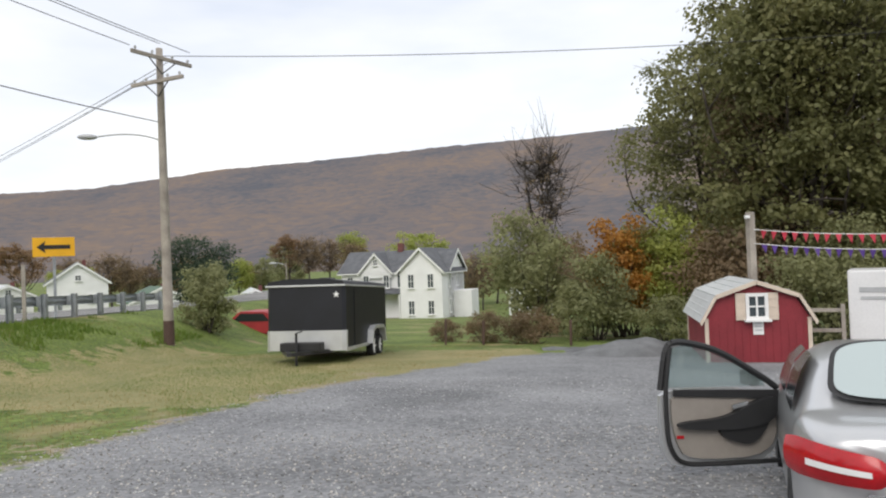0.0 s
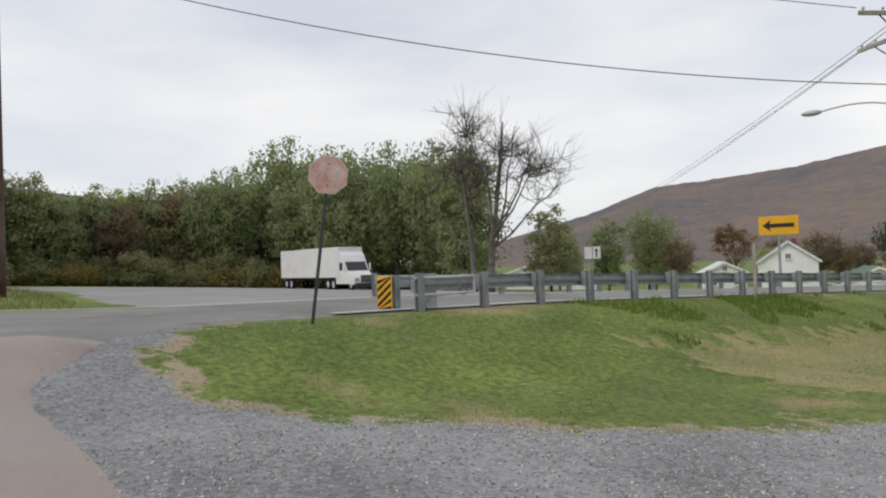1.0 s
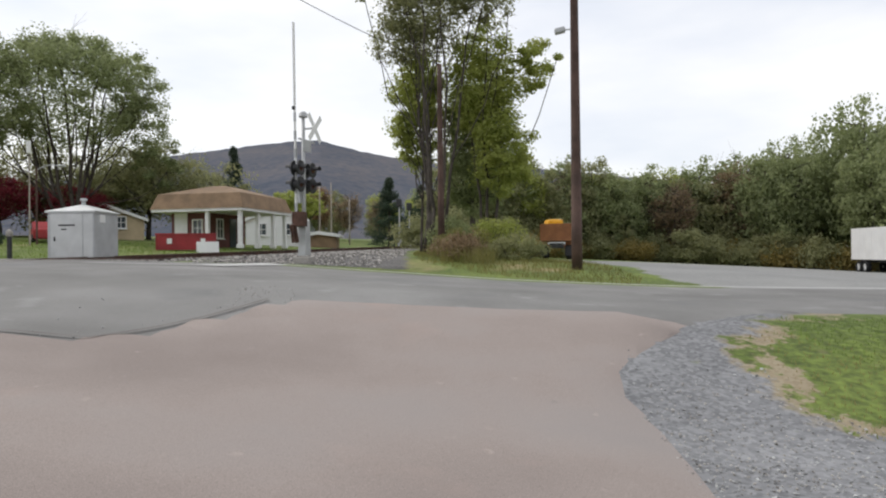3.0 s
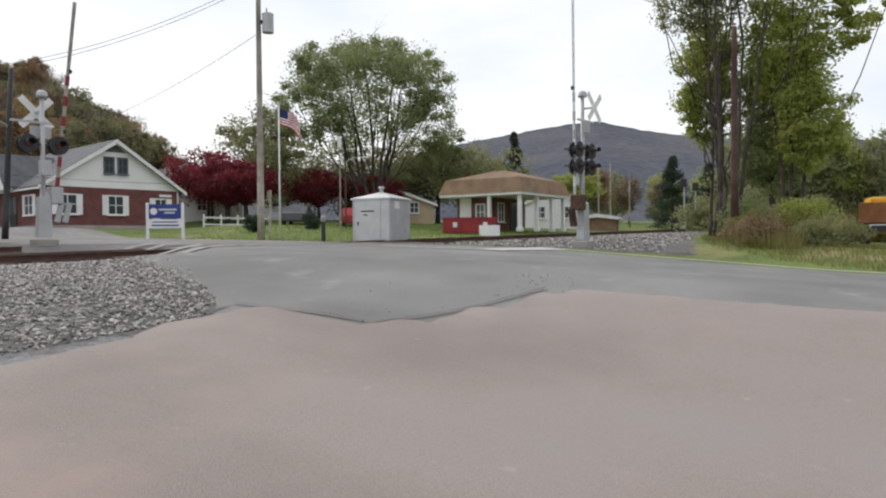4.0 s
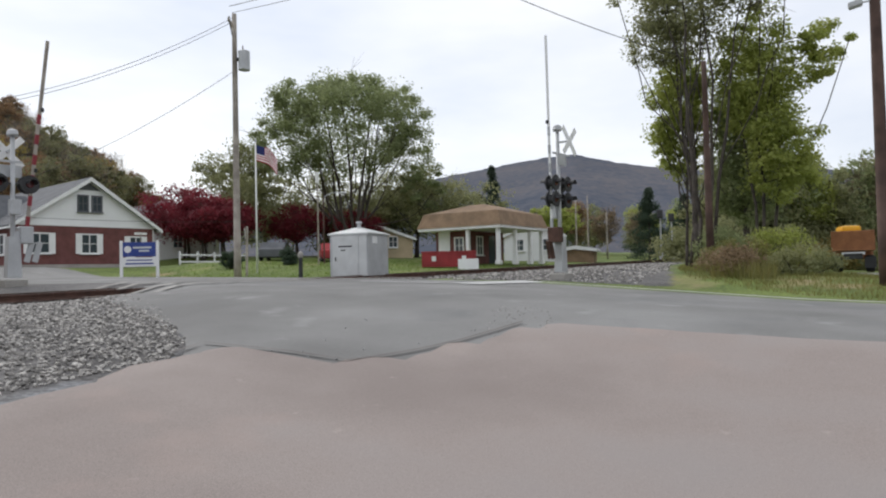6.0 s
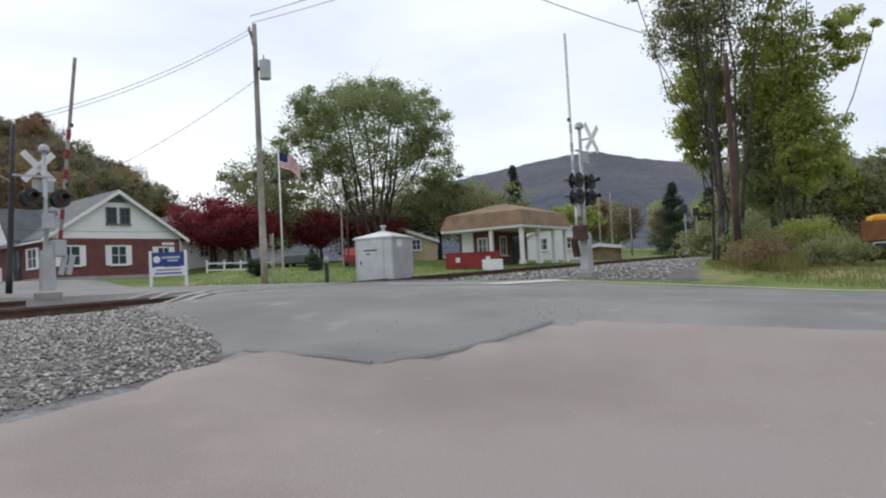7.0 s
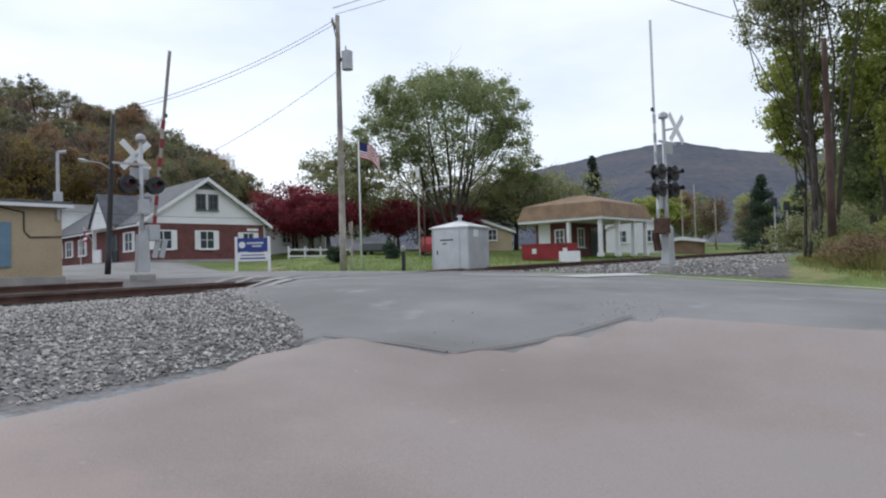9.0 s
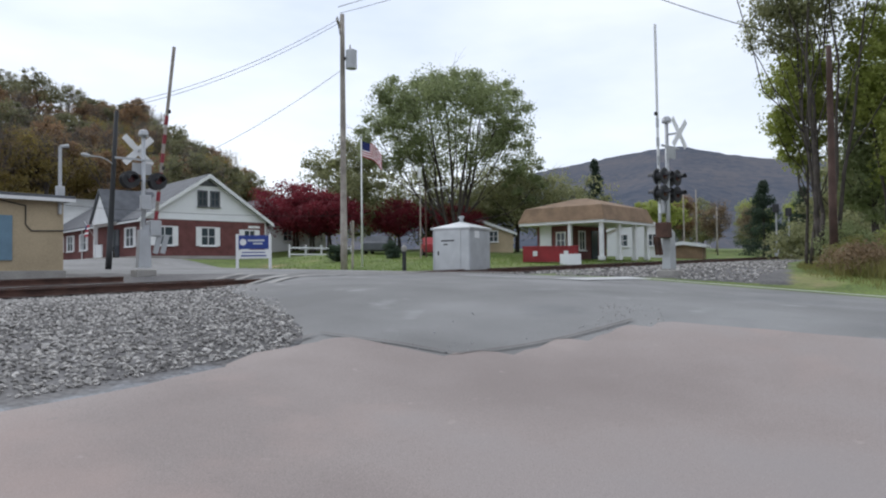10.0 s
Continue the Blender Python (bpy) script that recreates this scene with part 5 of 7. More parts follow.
for k, dz in enumerate((0.0, 0.25, 0.6)):
    wire((-9.6 + 0.4 * k, 23.3, 8.0 + dz), (-77, 92, 9.4 + dz), 0.9, 0.011)
wire((-8.9, 23.2, 8.8), (24, 22, 8.9), 0.5)
wire((-38, -33, 5.4), (-24, -47, 6.2), 0.3)


# ---------------------------------------------------------------- guard rails and road signs
beam = [(0.0, 0.0), (0.05, 0.03), (0.05, 0.09), (0.0, 0.13), (0.0, 0.18), (0.05, 0.22), (0.05, 0.28), (0.0, 0.31), (-0.006, 0.31), (0.042, 0.275), (0.042, 0.225), (-0.008, 0.185), (-0.008, 0.125), (0.042, 0.085), (0.042, 0.035), (-0.006, 0.0)]


def guard_rail(label, posts, side, name="guard_rail"):
    """Flanged steel posts with a corrugated beam on the road's side (side: +1 east, -1 west of the posts)."""
    g = thing(name, pose(posts[0][0], posts[0][1], on(*posts[0])), label, "guard rail")
    inv = g.matrix_world.inverted()
    for x, y in posts:
        z = on(x, y)
        bm = bmesh.new()
        for dx in (-0.075, 0.075):
            box(bm, inv @ Vector((x + dx, y, z + 0.33)), (0.014, 0.15, 1.0))
        box(bm, inv @ Vector((x, y, z + 0.33)), (0.15, 0.012, 1.0))
        p = part("post", bm, "steel", g)
        part("blockout", bx(inv @ Vector((x + side * 0.16, y, z + 0.6)), (0.16, 0.13, 0.34)), "steel", p)
    for (ax, ay), (cx, cy) in zip(posts, posts[1:]):
        bm = bmesh.new()
        one = [bm.verts.new(inv @ Vector((ax + side * (0.25 + u), ay - 0.04, on(ax, ay) + 0.44 + v))) for u, v in beam]
        two = [bm.verts.new(inv @ Vector((cx + side * (0.25 + u), cy + 0.04, on(cx, cy) + 0.44 + v))) for u, v in beam]
        for i in range(len(beam)):
            j = (i + 1) % len(beam)
            bm.faces.new((one[i], two[i], two[j], one[j]))
        part("beam", bm, "steel", g)
    return g


rail_near = guard_rail("galvanised guard rail with thick flanged posts", [(-12.72 + 0.0016 * k * k, 8.15 + 1.78 * k) for k in range(14)], -1)
inv = rail_near.matrix_world.inverted()
bm = bmesh.new()
for z in (0.36, 0.72):
    tube(bm, (0.0, -0.1, z), (0.0, 1.5, z), 0.03, 0.03, 8)
tube(bm, (0.0, 1.5, 0.33), (0.0, 1.5, 0.75), 0.03, 0.03, 8)
part("end_frame", bm, "grey_metal", rail_near)
part("cable_anchor", tb((-0.2, 0.2, 0.08), (-0.2, 1.4, 0.6), 0.012, 0.012, 6), "steel", rail_near)
guard_rail("galvanised guard rail on the road's far side", [(-20.9, 12.0 + 1.9 * k) for k in range(15)], 1)
hz = thing("hazard_marker", pose(-13.55, 7.85, on(-13.55, 7.85), 0, 0, 22), "yellow and black striped marker at the guard rail's end", "traffic sign")
for x in (-0.02, 0.42):
    bm = bmesh.new()
    for dx in (-0.06, 0.06):
        box(bm, (0.12 + x + dx, 0.22 + x, 0.32), (0.012, 0.16, 0.92))
    box(bm, (0.12 + x, 0.22 + x, 0.32), (0.12, 0.012, 0.92))
    part("post", bm, "steel", hz)
part("brace", bx((0.3, 0.42, 0.55), (0.55, 0.05, 0.07), (0, 0, 45)), "steel", hz)
part("end_plate", bx((0.62, 0.6, 0.42), (0.5, 0.03, 0.76), (0, 0, 40)), "steel", hz)
brd = part("board", bx((-0.12, 0.08, 0.4), (0.4, 0.02, 0.74), (0, 0, 0), 0.004), "yellow_sign", hz)
for k in range(-3, 4):
    bm = bmesh.new()
    z = 0.4 + k * 0.17
    quad = [(-0.18, z - 0.15), (0.18, z + 0.15), (0.18, z + 0.235), (-0.18, z - 0.065)]
    lo, hi = 0.035, 0.765
    poly = []
    for (ax, az), (cx, cz) in zip(quad, quad[1:] + quad[:1]):
        poly.append((ax, min(hi, max(lo, az))))
    if max(p[1] for p in poly) - min(p[1] for p in poly) > 0.05:
        prism(bm, [(u - 0.12, v) for u, v in poly], 0.062, 0.0695, "y")
        part("stripe", bm, "black_sign", brd)

st = thing("stop_sign", pose(-11.95, 5.25, on(-11.95, 5.25) - 0.1, -8.5, 0, 0) @ pose(0, 0, 0, 0, 0, 65), "sun-faded red stop sign on a thin dark leaning post", "traffic sign")
part("post", bx((0, 0.03, 1.5), (0.06, 0.035, 3.0), (0, 0, 0), 0.006), "dark_metal", st)
oct_ = [(0.38 * math.cos(radians(22.5 + 45 * k)), 2.82 + 0.38 * math.sin(radians(22.5 + 45 * k))) for k in range(8)]
inner = [(u * 0.93, 2.82 + (v - 2.82) * 0.93) for u, v in oct_]
part("plate", pr(oct_, -0.004, 0.004, "y"), "stop_letter", st, "faded pink and white sheet")
part("face", pr(inner, -0.008, -0.0045, "y"), "stop_red", st)
words("STOP", 0.26, "stop_letter", st, pose(0, -0.009, 2.82, 90, 0, 0), 0.002)
for z in (2.62, 3.02):
    part("bolt", tb((0, -0.016, z), (0, -0.004, z), 0.014, 0.014, 8), "dark_metal", st)

ar = thing("arrow_sign", pose(-13.2, 24.1, on(-13.2, 24.1), 0, 0, 27), "large yellow sign with a black arrow on a steel post", "traffic sign")
part("post", bx((0, 0.04, 1.35), (0.09, 0.06, 2.9), (0, 0, 0), 0.008), "steel", ar)
plate = part("plate", bx((0, 0, 2.45), (1.28, 0.02, 0.66), (0, 0, 0), 0.008), "yellow_sign", ar)
part("arrow", pr([(-0.52, 2.45), (-0.24, 2.66), (-0.29, 2.52), (0.5, 2.52), (0.5, 2.38), (-0.29, 2.38), (-0.24, 2.24)], -0.018, -0.011, "y"), "black_sign", plate)
sp = thing("marker_post", pose(-12.2, 20.6, on(-12.2, 20.6)), "weathered wooden marker post", "post")
part("stake", bx((0, 0, 0.8), (0.1, 0.1, 1.8), (0, 0, 20), 0.01), "pole_grey", sp)
rs = thing("road_sign", pose(-31.9, 35.7, on(-31.9, 35.7), 0, 0, 45), "two white rectangular signs on one post", "traffic sign")
part("post", bx((0, 0.03, 1.4), (0.06, 0.04, 3.0)), "steel", rs)
for u in (-0.28, 0.28):
    part("plate", bx((u, 0, 2.7), (0.5, 0.012, 0.8), (0, 0, 0), 0.004), "white_paint", rs)
part("arrow", pr([(0.2, 2.4), (0.3, 2.4), (0.3, 2.8), (0.38, 2.8), (0.25, 3.0), (0.12, 2.8), (0.2, 2.8)], -0.012, -0.0075, "y"), "dark_metal", rs)


# ---------------------------------------------------------------- crossing signals
def crossing_signal(x, y, turn, label, arm_side, arm_lean, lights, top, buck, arm_x, arm_len):
    """The traffic side faces -y in its own axes."""
    s = thing("crossing_signal", pose(x, y, on(x, y) - 0.05, 0, 0, turn), label, "railway signal", "crossing signals")
    bm = bmesh.new()
    box(bm, (0, 0, 0.12), (0.6, 0.6, 0.26), (0, 0, 0), 0.03)
    part("foundation", bm, "concrete", s)
    bm = bmesh.new()
    prism(bm, [(-0.2, 0.3), (0.2, 0.3), (0.15, 1.5), (-0.15, 1.5)], -0.14, 0.14, "y")
    part("base_cabinet", bm, "grey_metal", s, "pale grey tapered steel case")
    part("mast", tb((0, 0, 0.3), (0, 0, top), 0.07, 0.06, 12), "grey_metal", s, shade=True)
    bm = bmesh.new()
    tube(bm, (0, 0, top - 0.1), (0, 0, top), 0.15, 0.15, 14)
    bmesh.ops.create_uvsphere(bm, u_segments=12, v_segments=8, radius=0.15, matrix=pose(0, 0, top + 0.01) @ Matrix.Diagonal((1, 1, 0.7, 1)))
    part("bell", bm, "grey_metal", s, shade=True)
    part("crossbuck_bracket", bx((0, -0.22, buck), (0.06, 0.42, 0.06)), "grey_metal", s)
    cb = part("crossbuck", bx((0, -0.44, buck), (1.22, 0.015, 0.2), (0, 45, 0), 0.003), "white_paint", s, "white painted crossed boards")
    part("blade", bx((0, -0.458, buck), (1.22, 0.015, 0.2), (0, -45, 0), 0.003), "white_paint", cb)
    part("junction_box", bx((0.0, 0.16, 2.35), (0.3, 0.2, 0.45), (0, 0, 0), 0.02), "grey_metal", s)
    part("track_sign", bx((0, -0.14, buck - 0.62), (0.6, 0.012, 0.36), (0, 0, 0), 0.004), "grey_metal", s)
    part("bracket", bx((0.32, 0.05, buck - 0.36), (1.1, 0.06, 0.06)), "grey_metal", s)
    for z, dirs in lights:
        bar = part("light_bar", tb((-0.55, 0, z), (0.55, 0, z), 0.035, 0.035, 8), "dark_metal", s)
        for side in (-0.42, 0.42):
            for d in dirs:
                bm = bmesh.new()
                tube(bm, (side, d * 0.1, z), (side, d * 0.14, z), 0.27, 0.27, 18)
                tube(bm, (side, -d * 0.06, z), (side, d * 0.1, z), 0.1, 0.16, 14)
                dk = part("backing_disc", bm, "dark_metal", bar)
                part("lens", tb((side, d * 0.14, z), (side, d * 0.16, z), 0.11, 0.1, 16), "signal_lens", dk)
                bm = bmesh.new()
                for i in range(9):
                    a0, a1 = radians(180 * i / 9 - 0), radians(180 * (i + 1) / 9)
                    vs = [bm.verts.new((side + 0.13 * math.cos(a), d * w_, z + 0.13 * math.sin(a))) for a, w_ in ((a0, 0.14), (a1, 0.14), (a1, 0.4 - 0.0), (a0, 0.4))]
                    bm.faces.new(vs)
                part("hood", bm, "dark_metal", dk)
    bm = bmesh.new()
    box(bm, (arm_side * 0.32, 0.0, 1.55), (0.34, 0.42, 0.5), (0, 0, 0), 0.03)
    box(bm, (arm_side * 0.1, 0, 1.55), (0.2, 0.2, 0.2))
    gm = part("gate_machine", bm, "rust" if arm_lean < 2 else "grey_metal", s)
    tilt = radians(arm_lean)
    foot, way = Vector((arm_side * arm_x, 0.1, 1.4)), Vector((arm_side * math.sin(tilt), 0, math.cos(tilt)))
    arm = part("gate_arm", bx(foot + way * arm_len / 2, (0.1, 0.05, arm_len), (0, arm_side * arm_lean, 0), 0.01), "white_paint" if arm_lean < 2 else "pole_grey", gm, "raised gate arm with red and white bands")
    for k in range(6):
        c = foot + way * (0.55 + k * 0.62)
        part("band", bx(c, (0.108, 0.058, 0.3), (0, arm_side * arm_lean, 0), 0.003), "barn_red" if arm_lean > 2 else "grey_metal", arm)
        if k % 3 == 2:
            part("arm_lamp", bx(c + Vector((arm_side * 0.09, 0, 0.3)), (0.09, 0.09, 0.12), (0, 0, 0), 0.02), "dark_metal", arm)
    for u in (-0.1, 0.12):
        part("counterweight", bx((arm_side * (0.5 + u), 0.1, 1.05), (0.16, 0.08, 0.62), (0, arm_side * 14, 0), 0.02), "rust" if arm_lean < 2 else "grey_metal", gm)
    return s


crossing_signal(-25.62, -7.74, 168.5, "grey railway signal mast with raised gate and dark lamps", -1, 0.6, ((3.3, (-1, 1)), (2.75, (-1, 1))), 5.2, 4.7, 0.36, 6.9)
crossing_signal(-15.2, -20.95, -11.5, "grey railway signal mast with red and white raised gate", -1, 6.0, ((3.05, (-1, 1)),), 4.55, 4.05, 0.3, 6.1)


# ---------------------------------------------------------------- town: equipment case, flag, signs
bg = thing("equipment_case", pose(-26.95, -16.75, on(-26.95, -16.75), 0, 0, 4), "silver metal signal case with a peaked roof", "cabinet")
part("body", bx((0, 0, 0.95), (1.75, 1.75, 1.9), (0, 0, 0), 0.02), "grey_metal", bg)
bm = bmesh.new()
apex = bm.verts.new((0, 0, 2.18))
rim = [bm.verts.new((sx * 0.94, sy * 0.94, 1.88)) for sx, sy in ((-1, -1), (1, -1), (1, 1), (-1, 1))]
low = [bm.verts.new((v.co.x, v.co.y, 1.82)) for v in rim]
for i in range(4):
    j = (i + 1) % 4
    bm.faces.new((rim[i], rim[j], apex)), bm.faces.new((low[i], low[j], rim[j], rim[i]))
bm.faces.new(low[::-1])
part("roof", bm, "alloy", bg)
bm = bmesh.new()
tube(bm, (0, 0, 2.1), (0, 0, 2.35), 0.08, 0.08, 10), tube(bm, (0, 0, 2.32), (0, 0, 2.4), 0.14, 0.1, 10)
part("roof_vent", bm, "grey_metal", bg)
dr = part("door", bx((0.885, -0.15, 0.92), (0.02, 1.2, 1.74), (0, 0, 0), 0.006), "alloy", bg)
part("handle", bx((0.905, -0.6, 0.85), (0.03, 0.05, 0.16), (0, 0, 0), 0.008), "dark_metal", dr)
part("label_bar", bx((0.8965, -0.15, 1.35), (0.004, 0.62, 0.06)), "dark_metal", dr)
part("label_bar", bx((0.8965, -0.25, 1.2), (0.004, 0.2, 0.05)), "dark_metal", dr)
part("side_panel", bx((0.885, 0.65, 0.92), (0.016, 0.36, 1.74)), "alloy", bg)
part("side_vent", bx((0.3, 0.885, 1.6), (0.4, 0.02, 0.3), (0, 0, 0), 0.006), "white_paint", bg)
bl = thing("bollard", pose(-25.8, -18.9, on(-25.8, -18.9)), "dark bollard with a pale meter head", "bollard")
part("post", tb((0, 0, -0.1), (0, 0, 0.85), 0.09, 0.085, 12), "dark_metal", bl)
bm = bmesh.new()
bmesh.ops.create_uvsphere(bm, u_segments=12, v_segments=8, radius=0.12, matrix=pose(0, 0, 0.95) @ Matrix.Diagonal((1, 1, 1.3, 1)))
part("meter_head", bm, "concrete", bl, shade=True)
wp = thing("old_sign_post", pose(-28.5, -24.3, on(-28.5, -24.3), 0, -4, 30), "leaning grey wooden post with a small sign board", "sign")
part("post", bx((0, 0, 1.2), (0.12, 0.1, 2.5), (0, 0, 0), 0.01), "pole_grey", wp)
part("board", bx((0, -0.06, 2.1), (0.6, 0.02, 0.22), (0, 45, 0), 0.004), "concrete", wp)
part("board", bx((0, -0.085, 2.1), (0.6, 0.02, 0.22), (0, -45, 0), 0.004), "concrete", wp)

fp = thing("flagpole", pose(-30.85, -25.75, on(-30.85, -25.75)), "slim white flagpole on the lawn", "flagpole")
part("pole", tb((0, 0, -0.1), (0, 0, 6.9), 0.055, 0.035, 12), "white_paint", fp, shade=True)
bm = bmesh.new()
bmesh.ops.create_uvsphere(bm, u_segments=10, v_segments=8, radius=0.07, matrix=pose(0, 0, 6.95))
part("ball", bm, "grey_metal", fp, shade=True)
fl_ = thing("flag", pose(-30.85, -25.75, on(-30.85, -25.75) + 6.75, 0, 0, 128), "striped flag with a blue field hanging in folds", "flag")


def cloth(u, v):
    """A point of the drooping flag: u along the fly, v down the hoist."""
    return (0.05 + u * 1.05, 0.10 * math.sin(u * 9 + v * 2) * u, -v * 0.85 - u * u * 0.75 - 0.05 * math.sin(u * 7))


for k in range(13):
    bm = bmesh.new()
    a, b = k / 13, (k + 1) / 13
    u0 = 0.4 if k < 7 else 0.0
    n = 16
    tp = [bm.verts.new(cloth(u0 + (1 - u0) * i / n, a)) for i in range(n + 1)]
    bt = [bm.verts.new(cloth(u0 + (1 - u0) * i / n, b)) for i in range(n + 1)]
    for i in range(n):
        bm.faces.new((tp[i], tp[i + 1], bt[i + 1], bt[i]))
    part("stripe", bm, "flag_red" if k % 2 == 0 else "white_paint", fl_, shade=True)
bm = bmesh.new()
g = [[bm.verts.new(cloth(0.4 * i / 6, 7 / 13 * j / 4)) for i in range(7)] for j in range(5)]
for j in range(4):
    for i in range(6):
        bm.faces.new((g[j][i], g[j][i + 1], g[j + 1][i + 1], g[j + 1][i]))
part("field", bm, "flag_blue", fl_, shade=True)

bs = thing("bank_sign", pose(-25.13, -27.66, on(-25.13, -27.66), 0, 0, -50), "blue and white roadside sign with two white posts", "sign")
for u in (-0.78, 0.78):
    part("post", bx((u, 0, 0.82), (0.13, 0.13, 1.84), (0, 0, 0), 0.012), "white_paint", bs)
part("panel", bx((0, 0, 1.34), (1.44, 0.09, 0.66), (0, 0, 0), 0.008), "blue_sign", bs)
part("lower_panel", bx((0, 0, 0.76), (1.44, 0.09, 0.42), (0, 0, 0), 0.008), "white_paint", bs)
bm = bmesh.new()
bmesh.ops.create_circle(bm, cap_ends=True, segments=20, radius=0.16, matrix=pose(0.5, 0.049, 1.34, 90, 0, 0))
part("emblem", bm, "white_paint", bs)
for c, s in (((-0.12, 0.049, 1.42), (0.8, 0.004, 0.09)), ((-0.2, 0.049, 1.27), (0.45, 0.004, 0.08))):
    part("writing_bar", bx(c, s), "pale_roof", bs)
for c, s in (((0, 0.049, 0.84), (1.1, 0.004, 0.05)), ((0, 0.049, 0.68), (1.2, 0.004, 0.07))):
    part("writing_bar", bx(c, s), "blue_sign", bs)


# ---------------------------------------------------------------- buildings
def window(parent, c, w_, h, face="y", shutters=False, frame_mat="white_paint", glass="window", bars=1, turn=0, out=0.03):
    """A window on a wall: frame, sill, panes, optional shutters. It faces -y in the wall's axes, at c, turned about z."""
    m = pose(*c, 0, 0, turn)

    def b(cc, s, bv=0.0):
        bm = bmesh.new()
        box(bm, m @ Vector(cc), s, (0, 0, turn), bv)
        return bm
    bm = bmesh.new()
    rings = []
    for gx, gz in ((0.045, 0.045), (-0.045, -0.045)):
        for dy in (-out - 0.05, -out + 0.05):
            rings.append([bm.verts.new(m @ Vector((sx * (w_ / 2 + gx), dy, sz * (h / 2 + gz)))) for sx, sz in ((-1, -1), (1, -1), (1, 1), (-1, 1))])
    for a_, b_ in ((0, 1), (1, 3), (3, 2), (2, 0)):
        for k in range(4):
            q = (k + 1) % 4
            bm.faces.new((rings[a_][k], rings[a_][q], rings[b_][q], rings[b_][k]))
    f = part("window", bm, frame_mat, parent)
    for k in range(1, bars + 1):
        part("mullion", b((-w_ / 2 + w_ * k / (bars + 1), -out, 0), (0.05, 0.07, h)), frame_mat, f)
    part("transom", b((0, -out + 0.002, 0), (w_, 0.06, 0.04)), frame_mat, f)
    part("pane", b((0, -0.012, 0), (w_, 0.024, h)), glass, f)
    part("sill", b((0, -0.1, -h / 2 - 0.06), (w_ + 0.2, 0.16, 0.06), 0.01), frame_mat, f)
    if shutters:
        for s in (-1, 1):
            sh = part("shutter", b((s * (w_ / 2 + 0.2), -0.03, 0), (0.3, 0.05, h + 0.08), 0.006), frame_mat, f)
    return f


def gable_block(parent, x0, x1, y0, y1, z0, eave, peak, wall, roof, ridge="y", over=0.35, gable=None, trim="white_paint"):
    """A block with a pitched roof; the ridge runs along the given axis."""
    bm = bmesh.new()
    box(bm, ((x0 + x1) / 2, (y0 + y1) / 2, (z0 + eave) / 2), (x1 - x0, y1 - y0, eave - z0))
    part("wall", bm, wall, parent)
    lo, hi = (x0, x1) if ridge == "y" else (y0, y1)
    a, b = (y0, y1) if ridge == "y" else (x0, x1)
    mid = (lo + hi) / 2
    part("gable_wall", pr([(lo, eave), (hi, eave), (mid, peak)], a, b, ridge), gable or wall, parent)
    slope = (peak - eave) / (mid - lo)
    for s in (-1, 1):
        e = mid + s * (mid - lo + over)
        ze = eave - over * slope
        part("roof", pr([(mid, peak + 0.02), (e, ze + 0.02), (e, ze + 0.16), (mid, peak + 0.2)], a - over, b + over, ridge), roof, parent)
        for w_ in (a - over - 0.02, b + over - 0.02):
            part("barge_board", pr([(mid, peak - 0.1), (e, ze - 0.1), (e, ze + 0.14), (mid, peak + 0.18)], w_, w_ + 0.04, ridge), trim, parent)
        part("gutter", pr([(e - 0.05, ze - 0.06), (e + 0.06, ze - 0.06), (e + 0.06, ze + 0.05), (e - 0.05, ze + 0.05)], a - over, b + over, ridge), trim, parent)


# the bank: brick walls, white gable, long side with a gabled porch
BANK = pose(-33.24, -42.24, 2.6, 0, 0, 168.0)
bk = thing("bank_building", BANK, "red brick building with white gables, shutters and grey roof", "building")
gable_block(bk, -4.5, 4.5, 0.0, 21, -1.0, 2.75, 5.75, "brick", "shingle_grey", "y", 0.4, "siding")
for x, w_ in ((-3.05, 1.15), (0.0, 1.05), (3.15, 0.9)):
    window(bk, (x, 0, 1.55), w_, 1.25 if w_ > 1 else 1.05, shutters=True, bars=1)
for x in (-0.4, 0.5):
    window(bk, (x, 0, 4.2), 0.62, 1.05, frame_mat="shingle_grey", bars=1)
part("gable_vent", pr([(-0.75, 5.1), (0.75, 5.1), (0, 5.6)], -0.05, -0.005, "y"), "shingle_grey", bk)
part("frieze", bx((0, -0.02, 2.73), (9.0, 0.05, 0.12)), "white_paint", bk)
part("footing", bx((0, 10.5, -0.1), (9.1, 21.1, 0.6)), "concrete", bk)
for y in (2.2, 12.6, 16.2, 19.2):
    window(bk, (-4.5, y, 1.5), 1.5, 1.25, shutters=True, turn=-90)
for x, y in ((-4.56, 0.12), (4.4, -0.06), (-4.56, 12.9)):
    part("downspout", tb((x, y, 0.0), (x, y, 2.6), 0.045, 0.045, 8), "white_paint", bk)
part("chimney", bx((2.6, 7, 5.2), (0.6, 0.6, 1.3), (0, 0, 0), 0.02), "brick", bk)
porch = part("porch", bx((-4.95, 5.4, 2.62), (1.1, 3.4, 0.2), (0, 0, 0), 0.02), "white_paint", bk)
part("porch_gable", pr([(3.5, 2.72), (7.3, 2.72), (5.4, 4.75)], -5.45, -4.2, "x"), "siding", porch)
part("porch_roof", pr([(3.3, 2.62), (5.4, 4.85), (7.5, 2.62), (7.5, 2.78), (5.4, 5.03), (3.3, 2.78)], -5.6, -1.8, "x"), "shingle_grey", porch)
for y in (3.8, 7.0):
    part("porch_column", bx((-5.3, y, 1.25), (0.24, 0.24, 2.6), (0, 0, 0), 0.015), "white_paint", porch)
part("porch_wall", bx((-5.3, 6.2, 0.55), (0.1, 1.3, 1.1), (0, 0, 0), 0.015), "white_paint", porch)
